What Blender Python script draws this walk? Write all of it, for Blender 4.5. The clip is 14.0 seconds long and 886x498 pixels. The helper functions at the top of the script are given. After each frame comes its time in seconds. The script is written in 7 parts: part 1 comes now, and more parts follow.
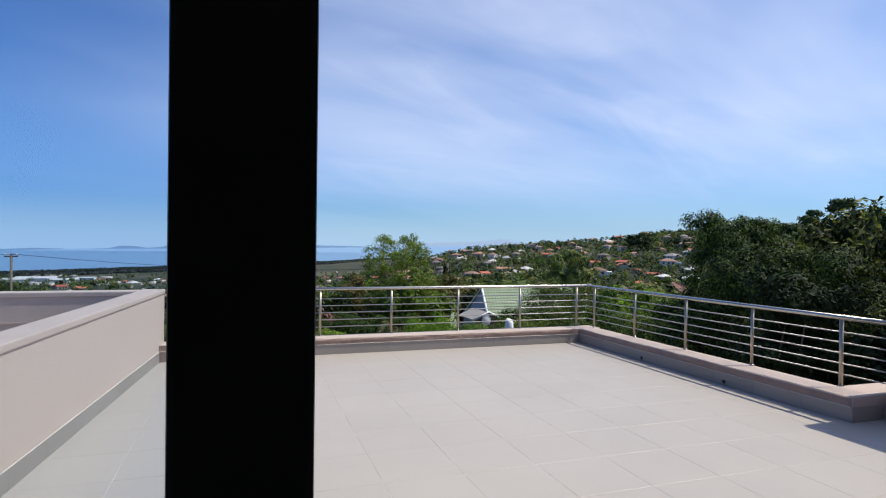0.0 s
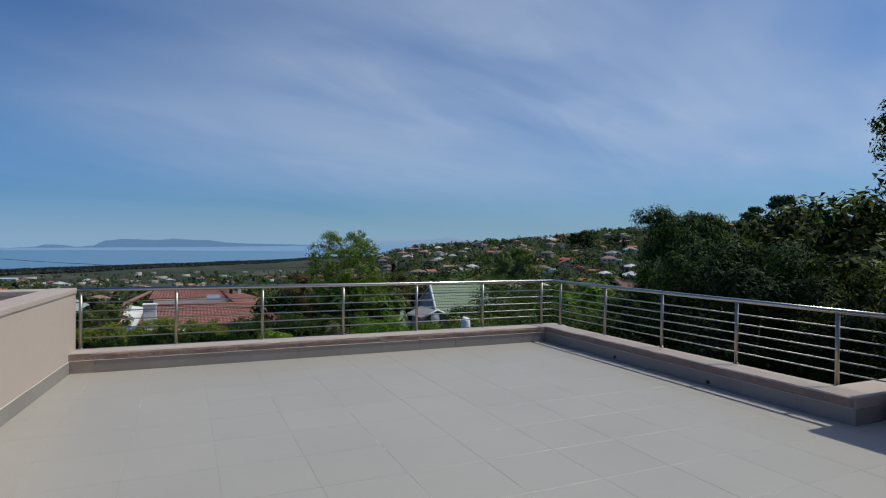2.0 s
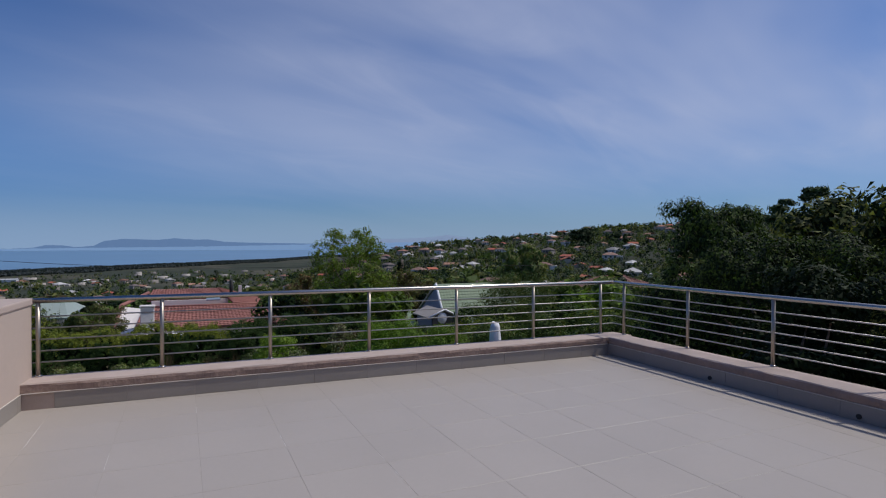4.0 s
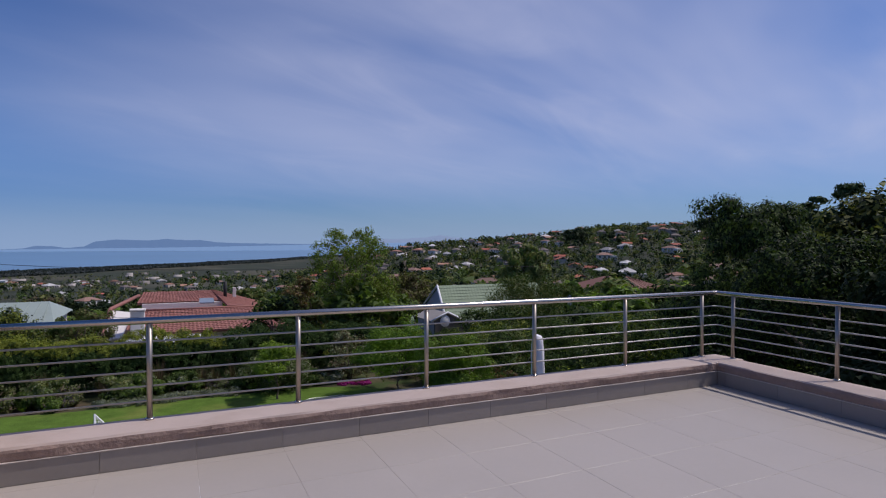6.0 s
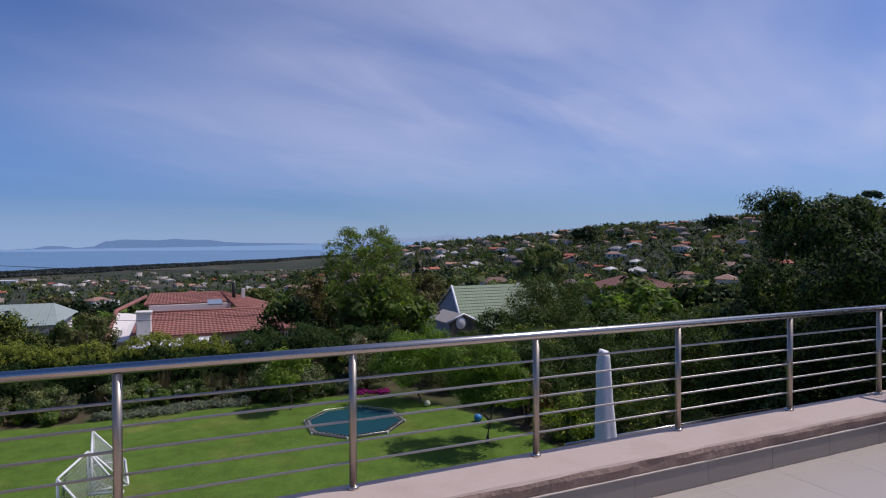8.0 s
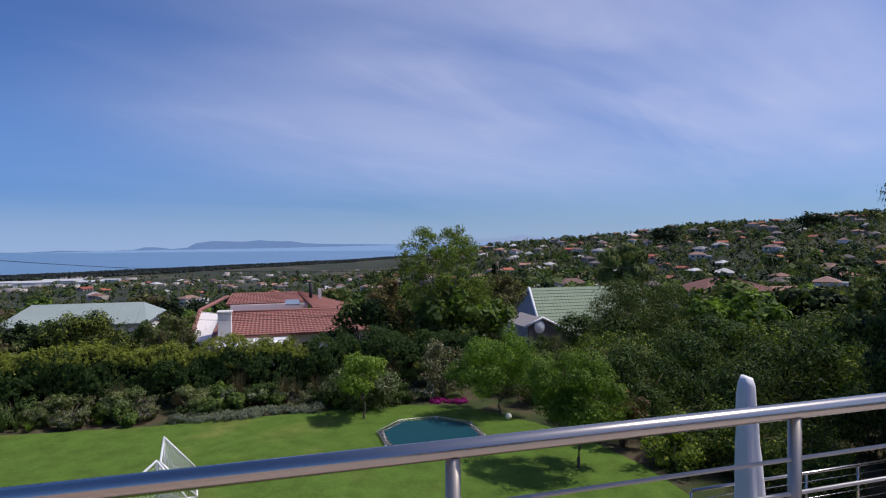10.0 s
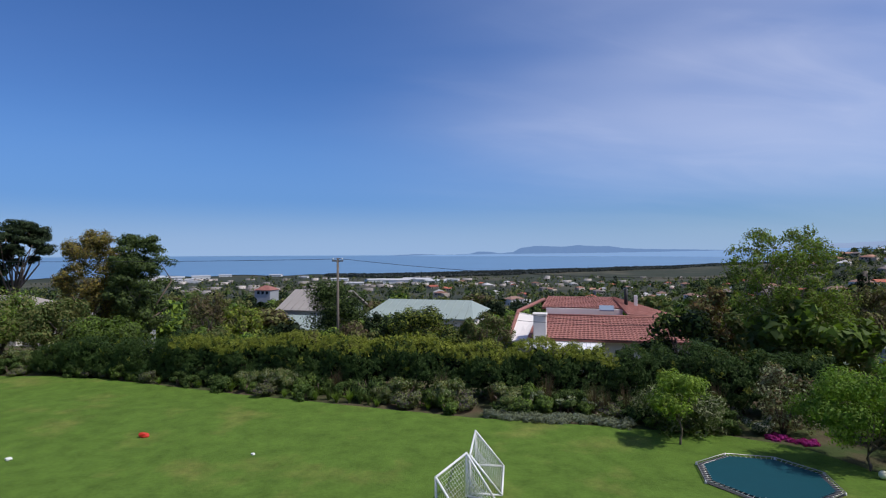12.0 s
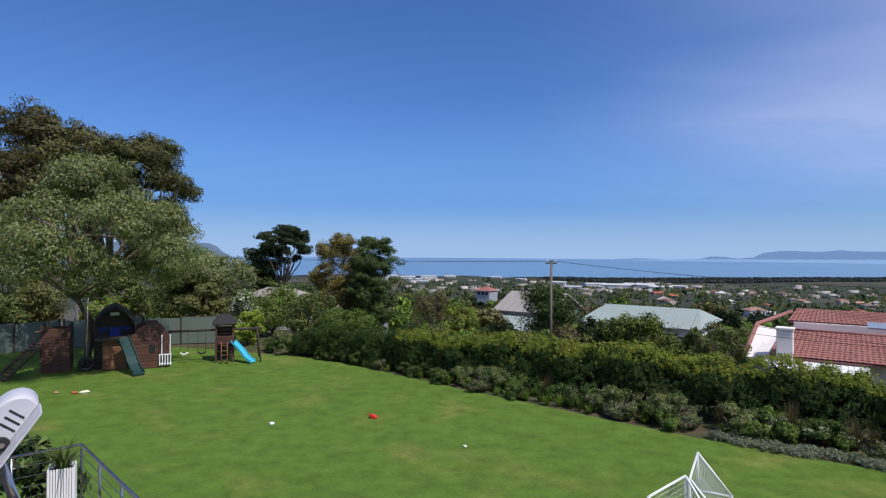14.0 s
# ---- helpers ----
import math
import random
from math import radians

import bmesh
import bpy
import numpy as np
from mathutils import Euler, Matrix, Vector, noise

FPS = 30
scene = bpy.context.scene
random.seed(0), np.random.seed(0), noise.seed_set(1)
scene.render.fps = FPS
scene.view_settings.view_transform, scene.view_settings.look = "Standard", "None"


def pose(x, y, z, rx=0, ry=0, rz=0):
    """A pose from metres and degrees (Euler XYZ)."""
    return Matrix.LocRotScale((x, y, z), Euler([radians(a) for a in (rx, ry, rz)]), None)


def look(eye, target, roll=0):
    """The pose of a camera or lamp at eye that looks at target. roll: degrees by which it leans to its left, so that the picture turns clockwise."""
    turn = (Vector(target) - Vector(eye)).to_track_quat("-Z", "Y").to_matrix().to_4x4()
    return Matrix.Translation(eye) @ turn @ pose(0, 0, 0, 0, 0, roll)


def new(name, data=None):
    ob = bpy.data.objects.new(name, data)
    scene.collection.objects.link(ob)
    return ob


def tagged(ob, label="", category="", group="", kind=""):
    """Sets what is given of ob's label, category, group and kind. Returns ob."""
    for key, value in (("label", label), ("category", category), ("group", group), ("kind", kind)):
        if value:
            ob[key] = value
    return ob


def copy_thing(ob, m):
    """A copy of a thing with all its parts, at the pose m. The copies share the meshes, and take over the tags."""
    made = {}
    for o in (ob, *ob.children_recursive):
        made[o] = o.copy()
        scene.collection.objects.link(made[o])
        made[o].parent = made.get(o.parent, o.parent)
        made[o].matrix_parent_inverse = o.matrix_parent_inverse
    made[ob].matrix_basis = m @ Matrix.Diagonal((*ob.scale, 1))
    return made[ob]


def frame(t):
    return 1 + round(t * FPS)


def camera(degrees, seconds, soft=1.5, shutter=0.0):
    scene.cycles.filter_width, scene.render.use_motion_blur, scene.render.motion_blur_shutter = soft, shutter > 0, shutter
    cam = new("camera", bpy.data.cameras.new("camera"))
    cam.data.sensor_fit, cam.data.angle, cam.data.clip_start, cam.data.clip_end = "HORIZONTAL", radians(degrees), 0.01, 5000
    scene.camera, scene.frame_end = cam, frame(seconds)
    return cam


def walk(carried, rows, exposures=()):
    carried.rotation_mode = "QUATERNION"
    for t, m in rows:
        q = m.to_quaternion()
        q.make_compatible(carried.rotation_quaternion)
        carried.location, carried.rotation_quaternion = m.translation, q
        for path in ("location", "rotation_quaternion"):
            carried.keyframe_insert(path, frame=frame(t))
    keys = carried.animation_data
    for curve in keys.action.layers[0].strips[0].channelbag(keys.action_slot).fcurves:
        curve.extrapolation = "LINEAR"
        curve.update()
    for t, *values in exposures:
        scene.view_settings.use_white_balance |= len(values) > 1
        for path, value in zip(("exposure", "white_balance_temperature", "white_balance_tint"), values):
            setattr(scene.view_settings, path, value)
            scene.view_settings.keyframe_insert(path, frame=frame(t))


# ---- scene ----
# ---- camera and walk ----
cam = camera(74.9, 14.0, 1.15)
PATH = [
    (0, (-5.73, -9.09, 1.717), (-5.085, -7.197, 1.705), 0.7),
    (0.5, (-5.687, -9.04, 1.708), (-4.977, -7.17, 1.694), 0.6),
    (0.7, (-5.677, -8.98, 1.717), (-4.933, -7.123, 1.703), 0.7),
    (1, (-5.672, -8.86, 1.705), (-4.898, -7.015, 1.692), 0.6),
    (1.5, (-5.665, -8.578, 1.661), (-4.856, -6.748, 1.649), 0.5),
    (2, (-5.622, -8.24, 1.623), (-4.804, -6.415, 1.607), 0.6),
    (2.5, (-5.547, -7.881, 1.598), (-4.739, -6.052, 1.582), 0.6),
    (3, (-5.495, -7.438, 1.591), (-4.688, -5.609, 1.571), 0.4),
    (5.5, (-5.495, -5.08, 1.586), (-4.66, -3.263, 1.562), 0.1),
    (6, (-5.527, -4.59, 1.593), (-4.687, -2.775, 1.57), 0.1),
    (6.5, (-5.563, -4.139, 1.59), (-4.718, -2.326, 1.566), -0.1),
    (7, (-5.563, -3.649, 1.583), (-4.718, -1.836, 1.561), -0.2),
    (7.5, (-5.517, -3.181, 1.585), (-4.683, -1.364, 1.561), -0.1),
    (10, (-5.063, -1.142, 1.548), (-4.482, 0.772, 1.525), -0.2),
    (10.5, (-5.038, -0.862, 1.565), (-4.601, 1.09, 1.544), -0.1),
    (11, (-4.918, -0.609, 1.508), (-4.697, 1.378, 1.496), -0.2),
    (11.5, (-4.812, -0.363, 1.47), (-4.939, 1.633, 1.466), -0.2),
    (12, (-4.7, -0.22, 1.508), (-5.18, 1.721, 1.505), -0.1),
    (12.5, (-4.648, -0.035, 1.47), (-5.388, 1.823, 1.471), 0.1),
    (13, (-4.565, 0.025, 1.478), (-5.524, 1.78, 1.481), 0.2),
    (13.5, (-4.549, 0.079, 1.479), (-5.637, 1.757, 1.48), 0.3),
    (14, (-4.55, 0.03, 1.45), (-5.704, 1.664, 1.456), 0.4),
]
walk(cam, [(t, look(eye, target, roll)) for t, eye, target, roll in PATH],
     exposures=[(0, 0.42, 6900, 4), (0.5, 0.29, 6800, 0), (1.0, 0.06, 6650, -2), (1.5, -0.13, 6550, -3), (2.2, -0.38, 6500, -3), (3.0, -0.48, 6500, 2), (5.5, -0.40, 6500, 15), (7.5, -0.28, 6500, 17), (10.0, -0.1, 6500, 15), (11.0, -0.08, 6500, 13), (12.5, 0.03, 6500, 10), (14.0, 0.16, 6500, 11)])

# ---- light ----
SUN_DIR = Vector((0.53, -0.10, 0.83)).normalized()
SUN_EL = math.asin(SUN_DIR.z)
SUN_AZ = math.atan2(SUN_DIR.x, SUN_DIR.y)

sun = new("sun", bpy.data.lights.new("sun", "SUN"))
sun.data.energy, sun.data.angle, sun.data.color = 3.6, radians(0.53), (1.0, 0.95, 0.88)
sun.rotation_mode = "QUATERNION"
sun.rotation_quaternion = SUN_DIR.to_track_quat("Z", "Y")
sun.location = (0, 0, 60)


def build_world():
    world = bpy.data.worlds.new("world")
    scene.world = world
    world.use_nodes = True
    nt = world.node_tree
    nt.nodes.clear()
    out = nt.nodes.new("ShaderNodeOutputWorld")
    bg = nt.nodes.new("ShaderNodeBackground")
    sky = nt.nodes.new("ShaderNodeTexSky")
    sky.sky_type = "NISHITA"
    sky.sun_disc = False
    sky.sun_elevation, sky.sun_rotation = SUN_EL, SUN_AZ
    sky.altitude, sky.air_density, sky.dust_density, sky.ozone_density = 60, 1.0, 0.7, 3.0
    coord = nt.nodes.new("ShaderNodeTexCoord")
    # thin high cloud on a flat sheet far above: direction divided by its height
    sep = nt.nodes.new("ShaderNodeSeparateXYZ")
    nt.links.new(coord.outputs["Generated"], sep.inputs[0])

    def arith(op, a, b=None, c=None):
        node = nt.nodes.new("ShaderNodeMath")
        node.operation = op
        for slot, value in enumerate((a, b, c)):
            if value is None:
                continue
            if isinstance(value, (int, float)):
                node.inputs[slot].default_value = value
            else:
                nt.links.new(value, node.inputs[slot])
        return node.outputs[0]

    up = arith("ADD", arith("MAXIMUM", sep.outputs["Z"], 0.0), 0.16)
    u, v = arith("DIVIDE", sep.outputs["X"], up), arith("DIVIDE", sep.outputs["Y"], up)
    flat = nt.nodes.new("ShaderNodeCombineXYZ")
    # streaks drawn out towards the far right of the walk
    nt.links.new(arith("ADD", arith("MULTIPLY", u, 0.36), arith("MULTIPLY", v, 0.17)), flat.inputs[0])
    nt.links.new(arith("ADD", arith("MULTIPLY", u, 0.38), arith("MULTIPLY", v, -0.82)), flat.inputs[1])

    def cloud(scale, detail, rough, distortion, low, high, shift):
        move = nt.nodes.new("ShaderNodeMapping")
        move.inputs["Location"].default_value = shift
        nt.links.new(flat.outputs[0], move.inputs[0])
        n = nt.nodes.new("ShaderNodeTexNoise")
        n.inputs["Scale"].default_value, n.inputs["Detail"].default_value = scale, detail
        n.inputs["Roughness"].default_value, n.inputs["Distortion"].default_value = rough, distortion
        nt.links.new(move.outputs[0], n.inputs["Vector"])
        r = nt.nodes.new("ShaderNodeMapRange")
        r.interpolation_type = "SMOOTHSTEP"
        r.inputs["From Min"].default_value, r.inputs["From Max"].default_value = low, high
        nt.links.new(n.outputs["Fac"], r.inputs["Value"])
        return r.outputs["Result"]

    veil = cloud(0.75, 4, 0.5, 0.4, 0.22, 0.70, CLOUD_A)
    wisp = cloud(2.1, 6, 0.55, 0.8, 0.42, 0.80, CLOUD_B)
    # more veil towards the sun's side of the sky
    side = nt.nodes.new("ShaderNodeMapRange")
    side.interpolation_type = "SMOOTHSTEP"
    side.inputs["From Min"].default_value, side.inputs["From Max"].default_value = -0.52, 0.50
    nt.links.new(sep.outputs["X"], side.inputs["Value"])
    high = nt.nodes.new("ShaderNodeMapRange")
    high.interpolation_type = "SMOOTHSTEP"
    high.inputs["From Min"].default_value, high.inputs["From Max"].default_value = -0.02, 0.22
    nt.links.new(sep.outputs["Z"], high.inputs["Value"])
    body = arith("ADD", arith("MULTIPLY", veil, 0.62), arith("MULTIPLY", wisp, 0.18))
    amount = arith("MULTIPLY", arith("MULTIPLY", body, high.outputs[0]), arith("ADD", arith("MULTIPLY", side.outputs[0], 0.98), 0.03))
    amount = arith("MINIMUM", amount, 0.85)
    mix = nt.nodes.new("ShaderNodeMix")
    mix.data_type = "RGBA"
    nt.links.new(amount, mix.inputs["Factor"])
    clear = nt.nodes.new("ShaderNodeVectorMath")
    clear.operation = "MULTIPLY"
    clear.inputs[1].default_value = (0.41, 0.68, 1.12)
    nt.links.new(sky.outputs[0], clear.inputs[0])
    # deep blue air between the veil and the horizon
    low = nt.nodes.new("ShaderNodeMapRange")
    low.interpolation_type = "SMOOTHSTEP"
    low.inputs["From Min"].default_value, low.inputs["From Max"].default_value = 0.24, 0.07
    nt.links.new(sep.outputs["Z"], low.inputs["Value"])
    deep = nt.nodes.new("ShaderNodeMix")
    deep.data_type = "RGBA"
    nt.links.new(arith("MULTIPLY", low.outputs[0], arith("SUBTRACT", 0.56, arith("MULTIPLY", side.outputs[0], 0.50))), deep.inputs["Factor"])
    nt.links.new(clear.outputs[0], deep.inputs["A"])
    deep.inputs["B"].default_value = (1.3, 2.95, 6.8, 1)
    nt.links.new(deep.outputs["Result"], mix.inputs["A"])
    mix.inputs["B"].default_value = (6.75, 7.25, 9.35, 1)
    # pale haze low over the sea
    haze = nt.nodes.new("ShaderNodeMapRange")
    haze.interpolation_type = "SMOOTHSTEP"
    haze.inputs["From Min"].default_value, haze.inputs["From Max"].default_value = 0.085, -0.01
    nt.links.new(sep.outputs["Z"], haze.inputs["Value"])
    mix2 = nt.nodes.new("ShaderNodeMix")
    mix2.data_type = "RGBA"
    nt.links.new(arith("MULTIPLY", haze.outputs[0], 0.75), mix2.inputs["Factor"])
    nt.links.new(mix.outputs["Result"], mix2.inputs["A"])
    mix2.inputs["B"].default_value = (3.7, 5.3, 7.8, 1)
    nt.links.new(mix2.outputs["Result"], bg.inputs["Color"])
    bg.inputs["Strength"].default_value = SKY_STRENGTH
    nt.links.new(bg.outputs[0], out.inputs["Surface"])


CLOUD_A, CLOUD_B, SKY_STRENGTH = (3.1, 1.7, 0.0), (0.4, 2.3, 0.0), 0.10
build_world()

# ---- materials ----


def material(name, base, rough=0.8, metal=0.0, vary=0.15, scale=3.0, fine=40.0, bump=0.15, bump_scale=60.0,
             second=None, second_scale=0.6, second_low=0.5, second_high=0.7, island=0.0, by_object=0.0,
             translucent=0.0, spec=0.5, coords="Object", stretch=(1, 1, 1), bump_distance=0.02):
    """A surface with colour variation at two scales, an optional second colour in patches, and fine relief."""
    mat = bpy.data.materials.new(name)
    mat.use_nodes = True
    nt = mat.node_tree
    b = nt.nodes["Principled BSDF"]
    b.inputs["Roughness"].default_value, b.inputs["Metallic"].default_value = rough, metal
    b.inputs["Specular IOR Level"].default_value = spec
    tc = nt.nodes.new("ShaderNodeTexCoord")
    mp = nt.nodes.new("ShaderNodeMapping")
    mp.inputs["Scale"].default_value = stretch
    if coords == "World":
        geo = nt.nodes.new("ShaderNodeNewGeometry")
        nt.links.new(geo.outputs["Position"], mp.inputs[0])
    else:
        nt.links.new(tc.outputs[coords], mp.inputs[0])

    def noise_node(s, detail=4, rough_=0.55):
        n = nt.nodes.new("ShaderNodeTexNoise")
        n.inputs["Scale"].default_value, n.inputs["Detail"].default_value, n.inputs["Roughness"].default_value = s, detail, rough_
        nt.links.new(mp.outputs[0], n.inputs["Vector"])
        return n.outputs["Fac"]

    def arith(op, a, b_):
        node = nt.nodes.new("ShaderNodeMath")
        node.operation = op
        for slot, value in enumerate((a, b_)):
            if isinstance(value, (int, float)):
                node.inputs[slot].default_value = value
            else:
                nt.links.new(value, node.inputs[slot])
        return node.outputs[0]

    value = arith("ADD", arith("MULTIPLY", noise_node(scale), 2 * vary), arith("MULTIPLY", noise_node(fine, 3), 1.2 * vary))
    value = arith("ADD", value, 1 - 1.6 * vary)
    if island:
        geo2 = nt.nodes.new("ShaderNodeNewGeometry")
        value = arith("MULTIPLY", value, arith("ADD", arith("MULTIPLY", geo2.outputs["Random Per Island"], 2 * island), 1 - island))
    if by_object:
        info = nt.nodes.new("ShaderNodeObjectInfo")
        value = arith("MULTIPLY", value, arith("ADD", arith("MULTIPLY", info.outputs["Random"], 2 * by_object), 1 - by_object))
    colour = nt.nodes.new("ShaderNodeRGB")
    colour.outputs[0].default_value = (*base, 1)
    tint = colour.outputs[0]
    if second:
        r = nt.nodes.new("ShaderNodeMapRange")
        r.inputs["From Min"].default_value, r.inputs["From Max"].default_value = second_low, second_high
        nt.links.new(noise_node(second_scale, 5, 0.6), r.inputs["Value"])
        m = nt.nodes.new("ShaderNodeMix")
        m.data_type = "RGBA"
        nt.links.new(r.outputs[0], m.inputs["Factor"])
        nt.links.new(tint, m.inputs["A"])
        m.inputs["B"].default_value = (*second, 1)
        tint = m.outputs["Result"]
    scaled = nt.nodes.new("ShaderNodeVectorMath")
    scaled.operation = "SCALE"
    nt.links.new(tint, scaled.inputs[0])
    nt.links.new(value, scaled.inputs["Scale"])
    nt.links.new(scaled.outputs[0], b.inputs["Base Color"])
    if bump:
        bp = nt.nodes.new("ShaderNodeBump")
        bp.inputs["Strength"].default_value, bp.inputs["Distance"].default_value = bump, bump_distance
        nt.links.new(noise_node(bump_scale, 4), bp.inputs["Height"])
        nt.links.new(bp.outputs[0], b.inputs["Normal"])
    if translucent:
        tr = nt.nodes.new("ShaderNodeBsdfTranslucent")
        warm = nt.nodes.new("ShaderNodeVectorMath")
        warm.operation = "MULTIPLY"
        nt.links.new(scaled.outputs[0], warm.inputs[0])
        warm.inputs[1].default_value = (1.3, 1.5, 0.6)
        nt.links.new(warm.outputs[0], tr.inputs["Color"])
        ms = nt.nodes.new("ShaderNodeMixShader")
        ms.inputs[0].default_value = translucent
        nt.links.new(b.outputs[0], ms.inputs[1])
        nt.links.new(tr.outputs[0], ms.inputs[2])
        nt.links.new(ms.outputs[0], nt.nodes["Material Output"].inputs["Surface"])
    return mat


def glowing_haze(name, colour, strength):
    """Far land as a backdrop: kilometres of bright air put in as glow."""
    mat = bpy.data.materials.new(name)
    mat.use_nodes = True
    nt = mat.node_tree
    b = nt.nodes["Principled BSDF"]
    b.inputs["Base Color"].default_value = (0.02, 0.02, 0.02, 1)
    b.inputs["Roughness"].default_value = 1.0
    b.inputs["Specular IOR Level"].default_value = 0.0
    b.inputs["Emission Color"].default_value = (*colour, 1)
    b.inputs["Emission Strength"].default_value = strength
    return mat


M = dict(
    tile=material("porcelain_floor_tile", (0.40, 0.355, 0.318), 0.42, vary=0.05, scale=0.8, fine=25, bump=0.02, bump_scale=120, by_object=0.014, coords="World",
                  second=(0.37, 0.33, 0.297), second_scale=0.5, second_low=0.45, second_high=0.75),
    grout=material("tile_grout", (0.385, 0.345, 0.31), 0.9, vary=0.2, scale=2.0, fine=30, bump=0.1, coords="World",
                   second=(0.80, 0.80, 0.79), second_scale=1.3, second_low=0.55, second_high=0.59),
    skirting=material("skirting_tile", (0.28, 0.250, 0.226), 0.5, vary=0.08, scale=2, fine=30, bump=0.03, by_object=0.05, coords="World"),
    mortar=material("pale_mortar", (0.56, 0.50, 0.45), 0.9, vary=0.25, scale=3, fine=30, bump=0.3, coords="World"),
    plaster=material("painted_plaster", (0.50, 0.40, 0.345), 0.85, vary=0.06, scale=0.9, fine=18, bump=0.12, bump_scale=90, coords="World",
                     second=(0.45, 0.36, 0.31), second_scale=0.9, second_low=0.5, second_high=0.8),
    coping=material("trowelled_coping", (0.47, 0.375, 0.33), 0.85, vary=0.06, scale=1.5, fine=22, bump=0.12, bump_scale=60, coords="World",
                    second=(0.40, 0.31, 0.26), second_scale=1.4, second_low=0.5, second_high=0.75),
    # rough arris plaster; its darker brown also holds the inner face's shade
    coping_edge=material("rough_shaded_coping_edge", (0.29, 0.205, 0.17), 0.95, vary=0.35, scale=4, fine=25, bump=0.7, bump_scale=26, coords="World"),
    steel=material("polished_stainless_steel", (0.52, 0.475, 0.43), 0.24, 1.0, vary=0.05, scale=4, fine=60, bump=0.01, bump_scale=200),
    bar=material("brushed_steel_bar", (0.42, 0.405, 0.385), 0.46, 0.6, vary=0.08, scale=4, fine=60, bump=0.02, bump_scale=200),
    post=material("satin_steel_post", (0.42, 0.37, 0.315), 0.42, 1.0, vary=0.06, scale=4, fine=60, bump=0.01, bump_scale=200),
    black=material("black_powder_coated_aluminium", (0.028, 0.028, 0.028), 0.5, vary=0.1, bump=0.03, spec=0.2),
    lawn=material("mown_lawn", (0.096, 0.166, 0.027), 0.9, vary=0.48, scale=1.7, fine=9, bump=0.7, bump_scale=45, coords="World",
                  second=(0.20, 0.205, 0.055), second_scale=0.38, second_low=0.54, second_high=0.80, spec=0.1, bump_distance=0.04),
    soil=material("garden_soil", (0.10, 0.075, 0.05), 0.95, vary=0.4, scale=1.2, fine=14, bump=0.8, bump_scale=8, coords="World", spec=0.1,
                  second=(0.05, 0.07, 0.025), second_scale=0.5, second_low=0.4, second_high=0.6),
    # far_ground is greyed, some distance haze put into its base colours
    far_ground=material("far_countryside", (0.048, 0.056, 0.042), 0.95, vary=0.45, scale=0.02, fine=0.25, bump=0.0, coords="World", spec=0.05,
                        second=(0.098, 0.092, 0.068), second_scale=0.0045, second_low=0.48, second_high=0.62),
    bark=material("grey_bark", (0.16, 0.12, 0.09), 0.9, vary=0.35, scale=3, fine=30, bump=0.6, bump_scale=18, stretch=(1, 1, 0.25)),
    pale_bark=material("pale_smooth_bark", (0.38, 0.33, 0.27), 0.85, vary=0.3, scale=2, fine=20, bump=0.4, bump_scale=12, stretch=(1, 1, 0.3)),
)
LEAVES = dict(
        # dark is lowered to hold the deep shade of the terrace evergreens
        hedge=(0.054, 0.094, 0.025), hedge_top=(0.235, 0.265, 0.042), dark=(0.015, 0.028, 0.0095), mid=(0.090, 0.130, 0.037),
    fresh=(0.155, 0.250, 0.042), bright=(0.138, 0.208, 0.038), lime=(0.185, 0.255, 0.042), grey=(0.22, 0.24, 0.135), olive=(0.150, 0.156, 0.055),
    # shore is a hazed leaf colour: bluish grey for the air before it
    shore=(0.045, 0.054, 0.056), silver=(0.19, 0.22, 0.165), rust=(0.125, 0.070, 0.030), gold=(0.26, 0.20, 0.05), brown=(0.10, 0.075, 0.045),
    purple=(0.10, 0.07, 0.10), gum=(0.10, 0.098, 0.040), pink=(0.34, 0.03, 0.21), pine=(0.048, 0.072, 0.030), white=(0.55, 0.53, 0.45),
)
for key, rgb in LEAVES.items():
    M["leaf_" + key] = material(key + "_leaves", rgb, 0.65, vary=0.28, scale=1.1, fine=5, bump=0.0, island=0.30, by_object=0.22,
                                translucent=0.08 if key in ("dark", "pine") else 0.36 if key in ("fresh", "bright", "lime") else 0.24, spec=0.12, coords="World")

# ---- mesh tools ----


def mesh_object(name, bm, mat, parent=None, label=""):
    me = bpy.data.meshes.new(name)
    bm.to_mesh(me)
    bm.free()
    for m in mat if isinstance(mat, (list, tuple)) else (mat,):
        me.materials.append(m)
    ob = new(name, me)
    if parent:
        ob.parent = parent
    if label:
        ob["label"] = label
    return ob


def part(name, bm, mat, parent, label=""):
    return mesh_object(name, bm, mat, parent, label)


def thing(name, at=(0, 0, 0), turn=0.0, label="", category="", group="", kind=""):
    ob = new(name)
    ob.empty_display_size = 0.1
    ob.location = at
    ob.rotation_euler = (0, 0, radians(turn))
    return tagged(ob, label, category, group, kind)


def box(bm, lo, hi, bevel=0.0, m=None):
    """An axis-aligned block from lo to hi, with its edges rounded."""
    size = [b - a for a, b in zip(lo, hi)]
    mid = [(a + b) / 2 for a, b in zip(lo, hi)]
    verts = bmesh.ops.create_cube(bm, size=1.0)["verts"]
    bmesh.ops.scale(bm, vec=size, verts=verts)
    if bevel:
        edges = {e for v in verts for e in v.link_edges}
        done = bmesh.ops.bevel(bm, geom=list(edges), offset=bevel, segments=2, affect="EDGES", profile=0.6)
        verts = list({v for f in done["faces"] for v in f.verts} | {v for v in verts if v.is_valid})
    bmesh.ops.translate(bm, vec=mid, verts=verts)
    if m is not None:
        bmesh.ops.transform(bm, matrix=m, verts=verts)
    return verts


